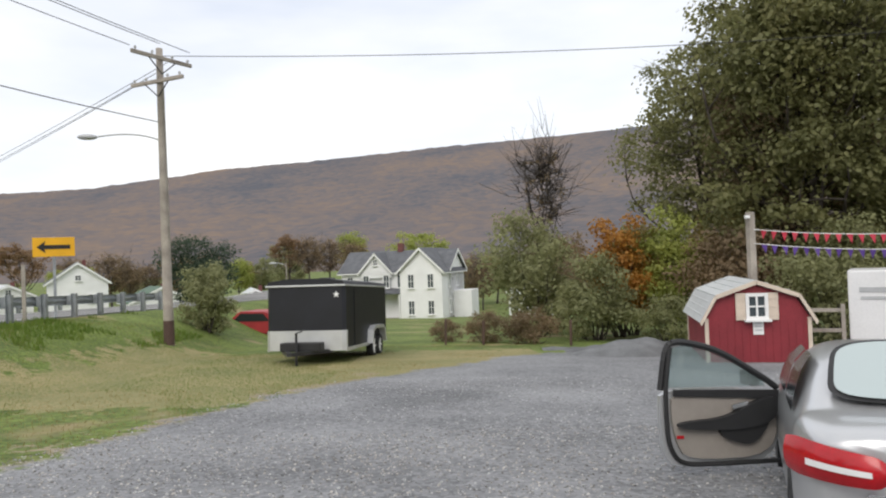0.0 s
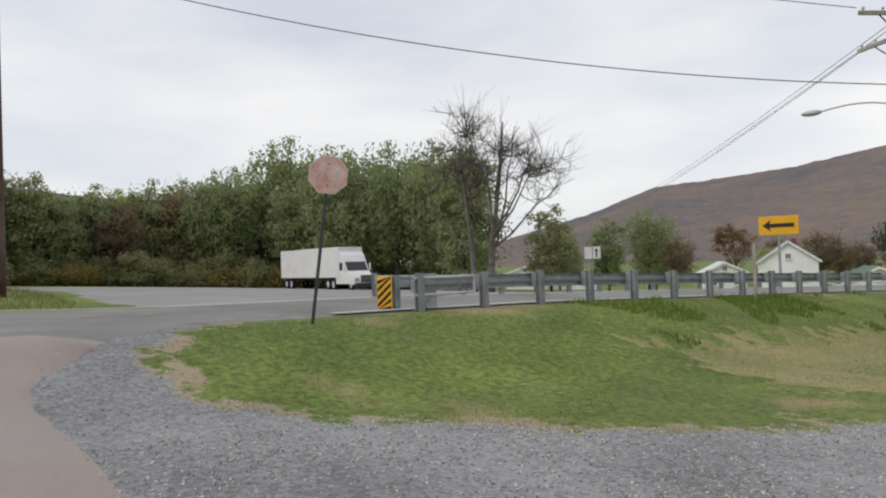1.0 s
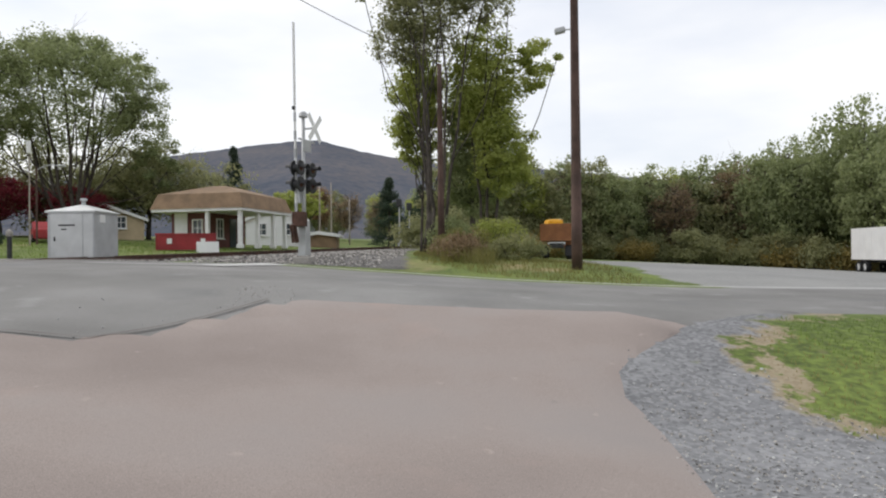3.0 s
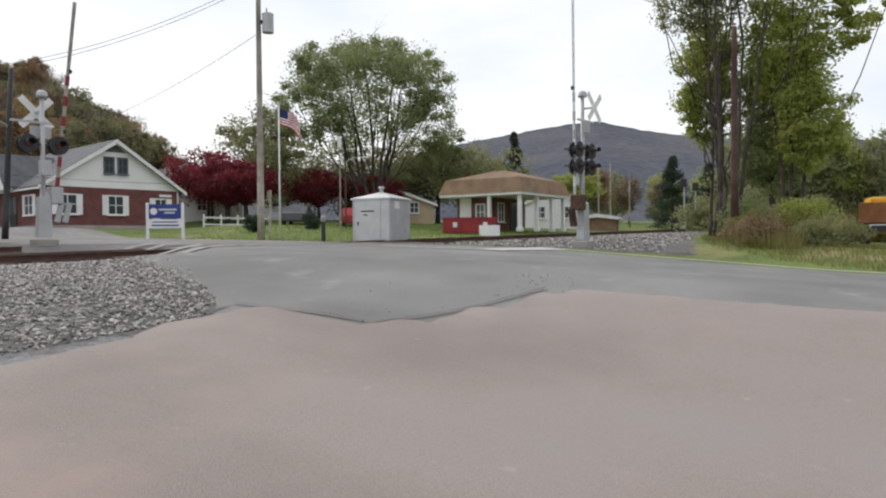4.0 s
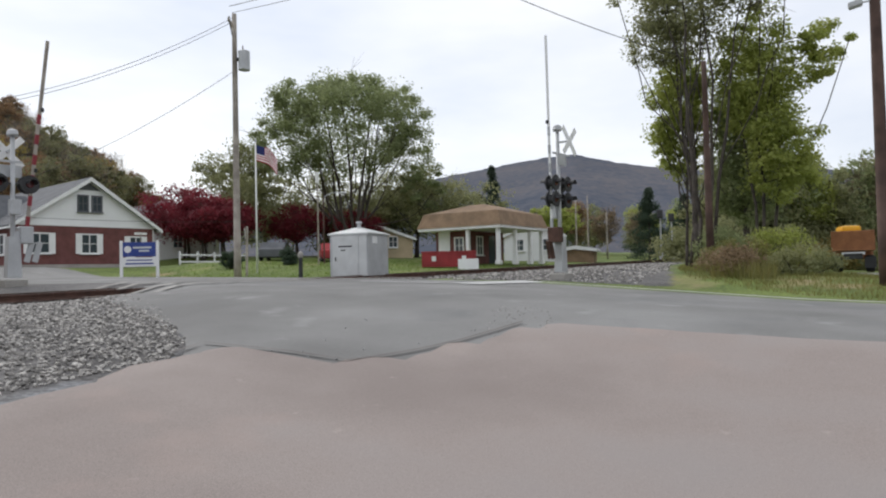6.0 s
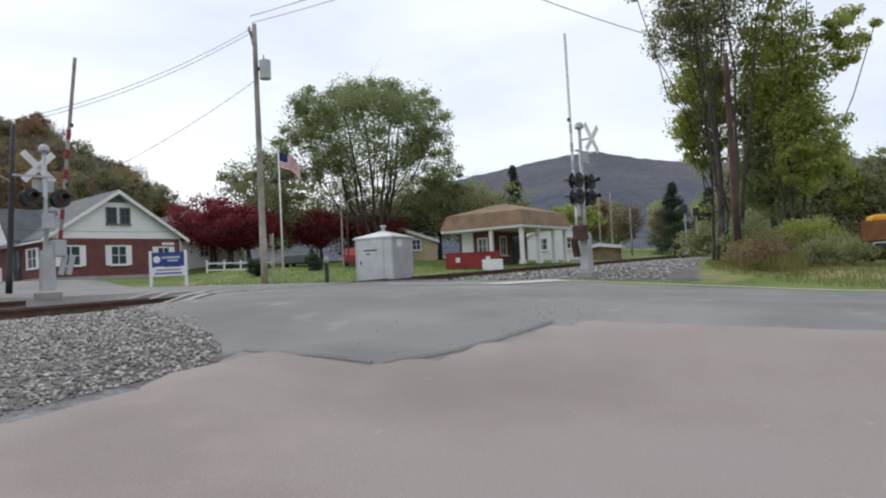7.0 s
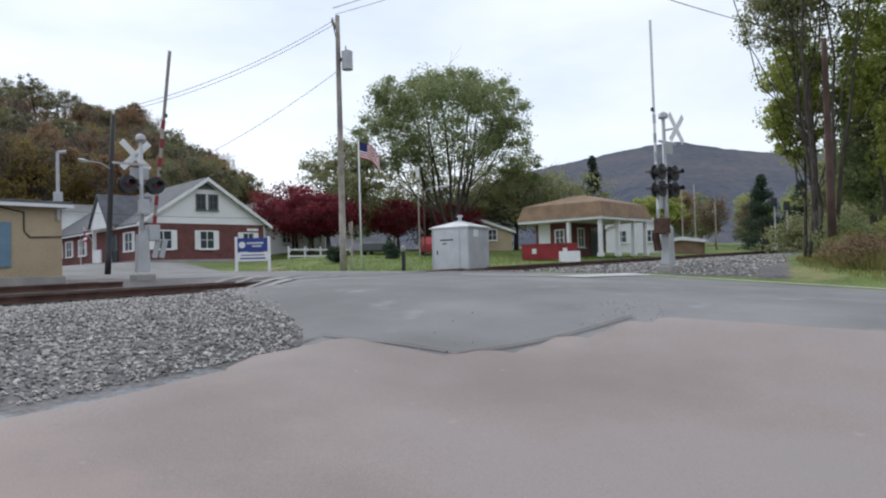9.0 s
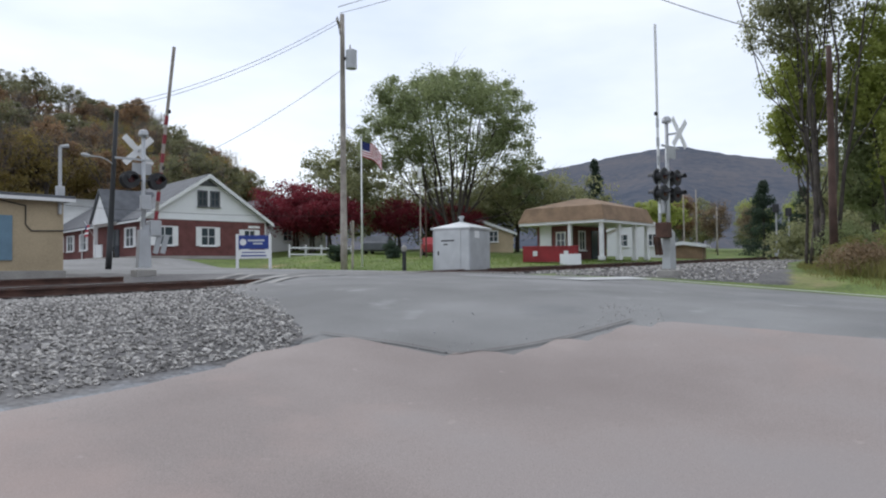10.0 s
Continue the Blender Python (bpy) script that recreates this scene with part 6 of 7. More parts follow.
part("entrance_door", bx((-4.53, 5.0, 1.05), (0.07, 1.3, 2.2), (0, 0, 0), 0.01), "window", bk)
part("step", bx((-5.2, 5.4, 0.05), (1.4, 3.8, 0.2), (0, 0, 0), 0.02), "concrete", bk)
pv = finish("pavement", pr([(-6.4, -1.5), (6.0, -1.5), (6.0, -0.06), (-4.56, -0.06), (-4.56, 21), (-6.4, 21)], -1.2, -0.02, "z", BANK), "concrete")
tagged(pv, "pale concrete pavement along the brick building", "pavement", kind="structure")
fg = thing("porch_flag", BANK @ pose(-5.5, 7.0, 1.9, 0, 0, 0), "small striped flag on a slanting staff", "flag")
part("staff", tb((0.1, 0, -0.2), (-0.5, 0.2, 0.9), 0.02, 0.015, 6), "white_paint", fg)
for k in range(5):
    part("stripe", bx((-0.3 - 0.02 * k, 0.12, 0.55 - k * 0.17), (0.03, 0.75, 0.165), (0, 10, 0)), "flag_red" if k % 2 == 0 else "white_paint", fg)
part("field", bx((-0.325, 0.36, 0.46), (0.03, 0.3, 0.34), (0, 10, 0)), "flag_blue", fg)
bw = thing("white_building", pose(-34.5, -68.5, 2.6, 0, 0, 168), "white-walled building with a pale roof behind the bank", "building")
gable_block(bw, -9, 7, 0, 12, -1.5, 3.6, 6.6, "siding", "pale_roof", "x", 0.4)
kit = thing("utility_box", pose(-35.2, -40.7, 2.56, 0, 0, 168), "white waist-high utility box", "cabinet")
part("case", bx((0, 0, 0.42), (0.5, 0.35, 0.9), (0, 0, 0), 0.03), "white_paint", kit)
part("lid", bx((0, 0, 0.89), (0.56, 0.41, 0.06), (0, 0, 0), 0.015), "grey_metal", kit)
sg = thing("street_sign", pose(-34.6, -39.0, on(-34.6, -39.0), 0, 0, 160), "thin grey post with a small street name plate", "sign")
part("post", tb((0, 0, -0.1), (0, 0, 2.2), 0.03, 0.03, 8), "pole_grey", sg)
part("plate", bx((0, 0, 2.2), (0.8, 0.02, 0.16), (0, 0, 0), 0.003), "white_paint", sg)

# the drive-through
dv = thing("drive_through", pose(-48.6, -20.5, on(-47, -20.5), 0, 0, -6), "brick drive-through with a brown mansard canopy on white columns", "building")
part("wall", bx((-0.4, -1.4, 1.2), (5.2, 2.6, 2.9)), "brick", dv)
part("wall_panel", bx((2.215, -2.0, 1.35), (0.03, 0.95, 2.3)), "white_paint", dv)
for y in (-0.75,):
    window(dv, (2.21, y, 1.35), 0.7, 1.1, turn=90)
window(dv, (0.6, -0.095, 1.35), 0.8, 1.3, turn=180)
part("entrance_door", bx((-1.2, -0.07, 1.05), (0.9, 0.05, 2.1), (0, 0, 0), 0.01), "window", dv)
bm = bmesh.new()
lo = [bm.verts.new((sx * 3.7, sy * 3.3, 2.55)) for sx, sy in ((-1, -1), (1, -1), (1, 1), (-1, 1))]
md = [bm.verts.new((sx * 3.35, sy * 2.95, 3.55)) for sx, sy in ((-1, -1), (1, -1), (1, 1), (-1, 1))]
tp = [bm.verts.new((sx * 0.9, sy * 0.5, 4.25)) for sx, sy in ((-1, -1), (1, -1), (1, 1), (-1, 1))]
for a, b in ((lo, md), (md, tp)):
    for i in range(4):
        j = (i + 1) % 4
        bm.faces.new((a[i], a[j], b[j], b[i]))
bm.faces.new(tp), bm.faces.new(lo[::-1])
part("mansard_roof", bm, "shingle_brown", dv)
part("fascia", bx((0, 0, 2.47), (7.3, 6.5, 0.2), (0, 0, 0), 0.02), "white_paint", dv)
for x, y in ((3.3, 2.9), (0.9, 2.9), (-1.4, 2.9), (-3.3, 2.9), (3.3, 0.6)):
    col = part("column", bx((x, y, 1.2), (0.24, 0.24, 2.5), (0, 0, 0), 0.015), "white_paint", dv)
    part("column_base", bx((x, y, 0.1), (0.36, 0.36, 0.24), (0, 0, 0), 0.015), "white_paint", col)
sk = thing("dumpster", pose(-40.6, -19.4, on(-40.6, -19.4), 0, 0, 116), "red open-topped steel skip with white labels", "dumpster")
bm = bmesh.new()
box(bm, (0, -0.6, 0.5), (3.2, 0.05, 0.9)), box(bm, (0, 0.6, 0.5), (3.2, 0.05, 0.9)), box(bm, (-1.6, 0, 0.5), (0.05, 1.25, 0.9)), box(bm, (1.6, 0, 0.5), (0.05, 1.25, 0.9)), box(bm, (0, 0, 0.08), (3.2, 1.2, 0.06))
part("body", bm, "red_paint", sk)
for k in range(7):
    part("rib", bx((-1.5 + k * 0.5, -0.645, 0.5), (0.06, 0.05, 0.9)), "red_paint", sk)
part("rim", bx((0, -0.63, 0.95), (3.3, 0.1, 0.08)), "red_paint", sk)
for u in (-0.9, 0.9):
    part("label_plate", bx((u, -0.672, 0.55), (0.26, 0.008, 0.3)), "white_paint", sk)
bd = thing("white_board", pose(-39.5, -17.6, on(-39.5, -17.6), -12, 0, 120), "white board leaning beside the skip", "board")
part("panel", bx((0, 0, 0.33), (1.2, 0.05, 0.66), (0, 0, 0), 0.01), "white_paint", bd)
for x, y, lab, wall, roof, rz, sx, sy, e, p in ((-62.5, -21.8, "white house with a red metal roof", "siding", "red_roof", 20, 5.5, 5, 2.1, 3.2), (-59.5, -36.0, "tan house behind the drive-through", "yellow_block", "shingle_grey", 30, 5, 6, 1.6, 2.7), (-62.2, -17.6, "low open shed with a pale flat roof", "shingle_brown", "pale_roof", 10, 3.4, 3, 0.95, 1.15), (-46.5, -49, "house with a grey roof behind red trees", "siding", "shingle_grey", 30, 6, 6, 2.8, 4.6), (-48.1, -53.9, "grey-roofed house behind the bank", "siding", "shingle_grey", 72, 7, 6, 3.0, 5.0)):
    h = thing("house", pose(x, y, on(x, y), 0, 0, rz), lab, "house", "houses of the town")
    gable_block(h, -sx / 2, sx / 2, -sy / 2, sy / 2, -0.3, e, p, wall, roof, "x", 0.3)
    for u in (-1.2, 1.2) if e > 1.2 else ():
        window(h, (sx / 2, u, 1.3), 0.8, 1.0, turn=90)
        window(h, (u, sy / 2, 1.3), 0.8, 1.0, turn=180)

# tan building beside the tracks
tn = thing("tan_building", pose(-13.4, -22.3, on(-13.4, -22.3), 0, 0, -5), "tan masonry building with a flat roof and boarded window", "building")
part("wall", bx((7, -3.1, 1.05), (14, 6.2, 2.6)), "yellow_block", tn)
part("footing", bx((7, -3.1, 0.0), (14.12, 6.32, 0.5), (0, 0, 0), 0.02), "concrete", tn)
part("roof", bx((7, -3.1, 2.42), (14.5, 6.7, 0.16), (0, 0, 0), 0.02), "shingle_grey", tn)
part("fascia", bx((7, 0.27, 2.36), (14.5, 0.04, 0.1)), "white_paint", tn)
part("hip_roof", pr([(1.5, 2.5), (13.5, 2.5), (11, 3.3), (4, 3.3)], -6, -1.6, "y"), "shingle_grey", tn)
part("boarded_window", bx((2.35, 0.02, 1.2), (1.9, 0.06, 1.3), (0, 0, 0), 0.01), "blue_board", tn)
cv = bmesh.new()
tube(cv, (0.12, 0.06, 1.95), (0.12, 0.06, 4.0), 0.055, 0.05, 10), tube(cv, (0.12, 0.06, 4.0), (-0.12, 0.06, 4.05), 0.05, 0.06, 10)
part("service_mast", cv, "grey_metal", tn)
part("meter", bx((0.12, 0.06, 2.55), (0.24, 0.14, 0.5), (0, 0, 0), 0.03), "grey_metal", tn)
cb = bmesh.new()
for a, b in (((0.02, 0.03, 1.45), (0.9, 0.03, 1.42)), ((0.9, 0.03, 1.42), (1.05, 0.03, 1.6)), ((1.05, 0.03, 1.6), (1.05, 0.03, 2.15)), ((1.05, 0.03, 2.15), (1.8, 0.03, 2.3)), ((1.8, 0.03, 2.3), (3.4, 0.03, 2.15))):
    tube(cb, a, b, 0.018, 0.018, 6)
part("cable", cb, "wire", tn)

# houses to the north
wh = thing("farmhouse", pose(-4.4, 75.3, on(-4.4, 75.3), 0, 0, -17), "white two-storey house with two front gables", "house")
gable_block(wh, -6.0, 6.0, -1.2, 5.2, -0.5, 5.1, 7.1, "siding", "shingle_grey", "x", 0.35)
gable_block(wh, 1.5, 6.0, -3.4, 4.9, -0.5, 5.1, 7.25, "siding", "shingle_grey", "y", 0.35)
gable_block(wh, -3.6, -0.2, -1.55, 4, 4.4, 5.1, 6.9, "siding", "shingle_grey", "y", 0.3)
for x in (-5.0, -3.0, -0.7):
    window(wh, (x, -1.2 if x != -3.0 and x != -0.7 else -1.55, 3.9 if x == -5 else 4.0), 0.65, 1.35)
window(wh, (-1.9, -1.55, 6.05), 0.5, 0.6)
window(wh, (0.75, -1.2, 4.0), 0.65, 1.35)
for x in (2.7, 4.8):
    window(wh, (x, -3.4, 4.0), 0.65, 1.4), window(wh, (x, -3.4, 1.3), 0.65, 1.4)
for z in (1.3, 4.0):
    window(wh, (6.0, -0.6, z), 0.65, 1.4, turn=90), window(wh, (6.0, 2.4, z), 0.65, 1.4, turn=90)
part("chimney", bx((-0.2, 2, 7.4), (0.6, 0.6, 1.4), (0, 0, 0), 0.02), "brick", wh)
pch = part("porch", pr([(-3.1, 2.7), (-1.0, 3.2), (-1.0, 3.3), (-3.1, 2.85)], -3.5, 1.5, "x"), "shingle_grey", wh)
for x in (-3.3, -1.0, 1.2):
    part("porch_post", bx((x, -2.95, 1.2), (0.14, 0.14, 3.0)), "white_paint", pch)
part("foundation", bx((0, 1.0, -0.3), (12.1, 8.9, 0.9)), "concrete", wh)
part("side_porch", bx((7.0, 2.2, 1.2), (2.0, 3.0, 3.2)), "siding", wh)
for x, y, lab, roof, rz, sx, sy, e, p, dz in ((-41.6, 80.5, "small white house beyond the road", "shingle_grey", 30, 6.0, 6.5, 2.9, 5.0, 0.9), (-32.3, 79.8, "white house with a green roof", "green_roof", 35, 6.5, 5.5, 1.9, 3.4, -0.6), (-21.0, 79.0, "low white house with a pale roof", "pale_roof", 20, 4.6, 5.5, 1.6, 2.9, -2.6), (-80.5, 76, "low shed with a pale roof", "pale_roof", 40, 6, 5, 2.2, 3.2, 0.3), (-79, 85, "low white shed beyond the road", "pale_roof", 45, 7, 5, 2.2, 3.6, 0.3), (-50.5, 81.5, "white house among trees", "pale_roof", 40, 5, 5, 2.2, 3.4, 0.3), (9.5, 72, "small pale outbuilding beyond the shrubs", "pale_roof", -15, 4, 4, 2.2, 3.2, 0.5)):
    h = thing("house", pose(x, y, on(x, y) + dz, 0, 0, rz), lab, "house", "houses beyond the lot")
    gable_block(h, -sx / 2, sx / 2, -sy / 2, sy / 2, -2.5, e, p, "siding", roof, "y", 0.3)
    for u in (-1.4, 1.4):
        window(h, (u, -sy / 2, 1.1), 0.8, 0.9)
    window(h, (0, -sy / 2, e + 0.5), 0.6, 0.6)
    part("chimney", bx((0.8, 0, p), (0.4, 0.4, 0.9)), "brick", h)


# ---------------------------------------------------------------- vehicles
def wheel(parent, c, r, w_, axis=(1, 0, 0), rim="alloy", spokes=5, side=1):
    """A tyre with its rim; axis is the axle."""
    ax = Vector(axis).normalized()
    q = ax.to_track_quat("Z", "Y").to_matrix().to_4x4()
    m = Matrix.Translation(c) @ q
    bm = bmesh.new()
    n, prof = 22, [(r * 0.66, -w_ / 2), (r * 0.93, -w_ / 2), (r, -w_ * 0.34), (r, w_ * 0.34), (r * 0.93, w_ / 2), (r * 0.66, w_ / 2)]
    rings = [[bm.verts.new(m @ Vector((a * math.cos(2 * math.pi * i / n), a * math.sin(2 * math.pi * i / n), z))) for i in range(n)] for a, z in prof]
    for p, o in zip(rings, rings[1:] + rings[:1]):
        for i in range(n):
            j = (i + 1) % n
            bm.faces.new((p[i], p[j], o[j], o[i]))
    t = part("wheel", bm, "tyre", parent, shade=True)
    bm = bmesh.new()
    tube(bm, m @ Vector((0, 0, -w_ * 0.3)), m @ Vector((0, 0, w_ * 0.3)), r * 0.2, r * 0.2, 12)
    for k in range(spokes):
        a = 2 * math.pi * k / spokes
        tube(bm, m @ Vector((0, 0, side * w_ * 0.3)), m @ Vector((r * 0.66 * math.cos(a), r * 0.66 * math.sin(a), side * w_ * 0.34)), r * 0.12, r * 0.09, 6)
    d = [bm.verts.new(m @ Vector((r * 0.67 * math.cos(2 * math.pi * i / n), r * 0.67 * math.sin(2 * math.pi * i / n), side * w_ * 0.18))) for i in range(n)]
    bm.faces.new(d)
    part("rim", bm, rim, t)
    return t


def loft(sections, close=False):
    """Joins equal rows of points into one skin."""
    bm = bmesh.new()
    rows = [[bm.verts.new(p) for p in s] for s in sections]
    for a, b in zip(rows, rows[1:]):
        for i in range(len(a) - 1):
            bm.faces.new((a[i], a[i + 1], b[i + 1], b[i]))
    if close:
        bm.faces.new(rows[0]), bm.faces.new(rows[-1][::-1])
    return bm


def car_half(y, w_, sill, deck, top, roof):
    """Half a cross-section of a saloon: from sill to the middle of the roof or lid."""
    if top > deck + 0.12:
        up = [(w_ * 0.93, deck + 0.02), (w_ * 0.88, deck + (top - deck) * 0.35), (w_ * 0.8, deck + (top - deck) * 0.72), (roof, top - 0.05), (roof * 0.8, top - 0.01), (0, top)]
    else:
        up = [(w_ * 0.95, deck), (w_ * 0.86, deck + 0.03), (w_ * 0.7, deck + 0.045), (w_ * 0.5, deck + 0.055), (w_ * 0.3, deck + 0.06), (0, deck + 0.065)]
    side = [(w_ * 0.9, sill), (w_ * 0.97, sill + 0.1), (w_, sill + 0.25), (w_ * 0.985, sill + (deck - sill) * 0.62), (w_ * 0.995, sill + (deck - sill) * 0.78), (w_ * 0.975, deck - 0.05)]
    return [(x, y, z) for x, z in side + up]


def mirrored(half):
    return half + [(-x, y, z) for x, y, z in half[-2::-1]]


SEDAN = [  # y from the tail, half width, sill, deck, top, roof half width
    (0.0, 0.70, 0.42, 0.98, 0.98, 0.4), (0.05, 0.80, 0.32, 1.03, 1.03, 0.4), (0.22, 0.87, 0.27, 1.06, 1.06, 0.4), (0.55, 0.905, 0.24, 1.08, 1.08, 0.4), (0.62, 0.907, 0.23, 1.04, 1.18, 0.62),
    (0.95, 0.91, 0.2, 1.02, 1.34, 0.58), (1.35, 0.91, 0.2, 1.0, 1.45, 0.58), (1.9, 0.91, 0.2, 0.98, 1.48, 0.6), (2.4, 0.91, 0.2, 0.97, 1.455, 0.6), (2.85, 0.91, 0.2, 0.96, 1.3, 0.62), (3.2, 0.905, 0.2, 0.96, 1.1, 0.66),
    (3.35, 0.9, 0.2, 0.95, 0.95, 0.4), (3.9, 0.87, 0.22, 0.88, 0.88, 0.4), (4.25, 0.8, 0.26, 0.74, 0.74, 0.4), (4.42, 0.66, 0.32, 0.6, 0.6, 0.3)]
car = thing("silver_sedan", pose(2.72, 3.42, on(2.56, 3.4) - 0.2, -3.2, 0.6, -24), "silver saloon car with its driver's door open", "car")


body = part("body", loft([mirrored(car_half(*s)) for s in SEDAN], True), "silver", car, "silver painted body", True)
sub = body.modifiers.new("round", "SUBSURF")
sub.levels = sub.render_levels = 2
sub.subdivision_type = "CATMULL_CLARK"


def rear_glass(wide, tall, lift):
    """A rounded pane on the sloping tail: rings of a soft-cornered oblong about its middle."""
    rows = []
    for r_ in (0.02, 0.5, 0.8, 0.95, 1.0):
        row = []
        for k in range(49):
            a = 2 * math.pi * k / 48
            c, d = math.cos(a), math.sin(a)
            u, v = abs(c) ** 0.42 * math.copysign(1, c) * r_, abs(d) ** 0.42 * math.copysign(1, d) * r_
            f = 0.5 + 0.5 * v * tall
            x = u * wide * (0.70 - 0.1 * f)
            row.append((x, 0.60 + f * 0.66 - 0.07 * (1 - (x / 0.7) ** 2) - lift, 1.13 + f * 0.34 - 0.03 * (x / 0.7) ** 2 + 0.04 + lift * 0.8))
        rows.append(row)
    return loft(rows)


part("rear_window", rear_glass(0.95, 0.9, 0.022), "pale_glass", body, "pale reflecting rear window", True)
part("window_seal", rear_glass(1.0, 0.99, 0.012), "black_plastic", body, shade=True)
for s in (-1, 1):
    levels = ((0.862, 1.03), (0.83, 1.16), (0.78, 1.29), (0.70, 1.385))
    rows = [[(s * (x_ + 0.012), y0 + (y1 - y0) * f, z_) for f in (0, 0.33, 0.67, 1)] for (x_, z_), (y0, y1) in zip(levels, ((1.0, 1.84), (1.08, 1.84), (1.2, 1.84), (1.42, 1.84)))]
    part("side_window", loft(rows), "dark_glass", body, shade=True)
    rows = [[(s * (x_ + 0.012), y0 + (y1 - y0) * f, z_) for f in (0, 0.33, 0.67, 1)] for (x_, z_), (y0, y1) in zip(levels, ((1.93, 2.95), (1.93, 2.8), (1.93, 2.62), (1.93, 2.4)))]
    part("front_side_window", loft(rows), "dark_glass", body, shade=True)
    # wrap-round tail lamp, tall at the flank and rounded towards the middle
    rows, strip = [], []
    for f in np.linspace(0, 1, 19):
        x, y = s * (0.94 - 0.47 * f), 0.34 * (1 - f) ** 2.4 - 0.105 - 0.01 * f
        zt, zb = 1.03 - 0.05 * f, 0.81 + 0.01 * f
        mid, half = (zt + zb) / 2, (zt - zb) / 2
        half *= max(0.06, 1 - max(0, (f - 0.8) / 0.2) ** 2.2) ** 0.5 * min(1, 0.82 + f * 2)
        rows.append([(x * (1 + 0.02 * (1 - q * q)), y - 0.028 * (1 - q * q), mid + half * q) for q in (-1, -0.8, -0.4, 0, 0.4, 0.8, 1)])
        if 0.2 < f < 0.84:
            strip.append([(x * 1.025, y - 0.035, mid + half * q) for q in (-0.25, -0.08, 0.1)])
    tl = part("tail_lamp", loft(rows), "red_light", body, "red wrap-round tail lamp", True)
    part("reversing_lens", loft(strip), "white_paint", tl, "pale clear strip", True)
part("boot_seam", bx((0, -0.005, 0.7), (1.0, 0.02, 0.012)), "black_plastic", body)
part("bumper", bx((0, 0.02, 0.48), (1.5, 0.16, 0.26), (0, 0, 0), 0.06), "silver", car)
part("bumper_valance", bx((0, 0.05, 0.31), (1.36, 0.14, 0.14), (0, 0, 0), 0.04), "black_plastic", car)
part("plate_recess", bx((0, -0.045, 0.72), (0.56, 0.02, 0.16), (0, 0, 0), 0.006), "white_paint", car)
part("plate_bar", bx((0, -0.058, 0.72), (0.36, 0.004, 0.08)), "blue_sign", car)
part("boot_badge", bx((-0.52, -0.03, 0.76), (0.1, 0.012, 0.03)), "chrome", car)
part("boot_badge", bx((-0.52, -0.03, 0.71), (0.1, 0.012, 0.03)), "chrome", car)
for sx in (-0.8, 0.8):
    for y in (0.86, 3.5):
        wheel(car, (sx, y, 0.32), 0.32, 0.21, (1, 0, 0), "alloy", 5, 1 if sx > 0 else -1)
        part("wheel_arch", tb((sx * 1.02, y, 0.33), (sx * 1.13, y, 0.33), 0.37, 0.37, 24), "black_plastic", body)
# the open driver's door, hinged at its front edge, seen from inside
door = part("front_door", bx((0, 0, 0), (0.01, 0.01, 0.01)), "silver", car, "open driver's door with beige and black trim")
hinge = pose(-0.905, 2.92, 0.0, 0, 0, -60)
door.matrix_local = hinge


def rounded(pts, closed=True, times=2):
    """Cuts the corners of an outline."""
    for _ in range(times):
        out = [] if closed else [pts[0]]
        for (a, b), (c, d) in zip(pts, pts[1:] + pts[:1] if closed else pts[1:]):
            out += [(a * 0.78 + c * 0.22, b * 0.78 + d * 0.22), (a * 0.22 + c * 0.78, b * 0.22 + d * 0.78)]
        pts = out if closed else out + [pts[-1]]
    return pts


def dpart(name, bm, mat, label=""):
    return part(name, bm, mat, door, label)


bm = pr(rounded([(0.0, 0.26), (-0.9, 0.24), (-1.1, 0.3), (-1.14, 0.75), (-1.12, 0.96), (0.02, 0.93)]), -0.06, -0.005, "x")
me = bpy.data.meshes.new("front_door")
bm.to_mesh(me)
bm.free()
me.materials.append(M["silver"])
door.data = me
frame_bm = bmesh.new()
ring = [(-1.12, 0.94), (-1.06, 1.36), (-0.9, 1.385), (-0.55, 1.3), (-0.1, 1.03), (0.02, 0.94)]
ring = rounded(ring, False)
for (a, b), (c, d) in zip(ring, ring[1:]):
    tube(frame_bm, (-0.02, a, b), (-0.02, c, d), 0.03, 0.03, 8)
dpart("window_frame", frame_bm, "black_plastic")
edge = bmesh.new()
loop = rounded([(0.0, 0.28), (-0.6, 0.265), (-0.95, 0.27), (-1.06, 0.44), (-1.08, 0.75), (-1.08, 0.98), (-1.03, 1.33)], False)
for (a, b), (c, d) in zip(loop, loop[1:]):
    tube(edge, (0.012, a, b), (0.012, c, d), 0.022, 0.022, 8)
dpart("rubber_seal", edge, "black_plastic")
dpart("pane", pr([(-1.06, 0.96), (-1.01, 1.32), (-0.88, 1.35), (-0.54, 1.27), (-0.12, 1.02), (-0.1, 0.96)], -0.028, -0.022, "x"), "car_glass", "wound-up clear side window")
dpart("trim_panel", pr(rounded([(-0.03, 0.33), (-0.9, 0.31), (-1.0, 0.48), (-1.04, 0.72), (-1.03, 0.93), (-0.02, 0.91)]), 0.0, 0.03, "x"), "beige_plastic", "beige inner trim")
dpart("upper_trim", pr([(-1.02, 0.89), (-1.02, 0.95), (0.0, 0.93), (-0.02, 0.82), (-0.3, 0.86)], 0.028, 0.05, "x"), "black_plastic")
dpart("armrest", pr(rounded([(-0.99, 0.6), (-0.99, 0.66), (-0.55, 0.69), (-0.3, 0.82), (-0.04, 0.9), (-0.06, 0.66), (-0.4, 0.58)]), 0.026, 0.1, "x"), "black_plastic", "black armrest sweeping up to the mirror")
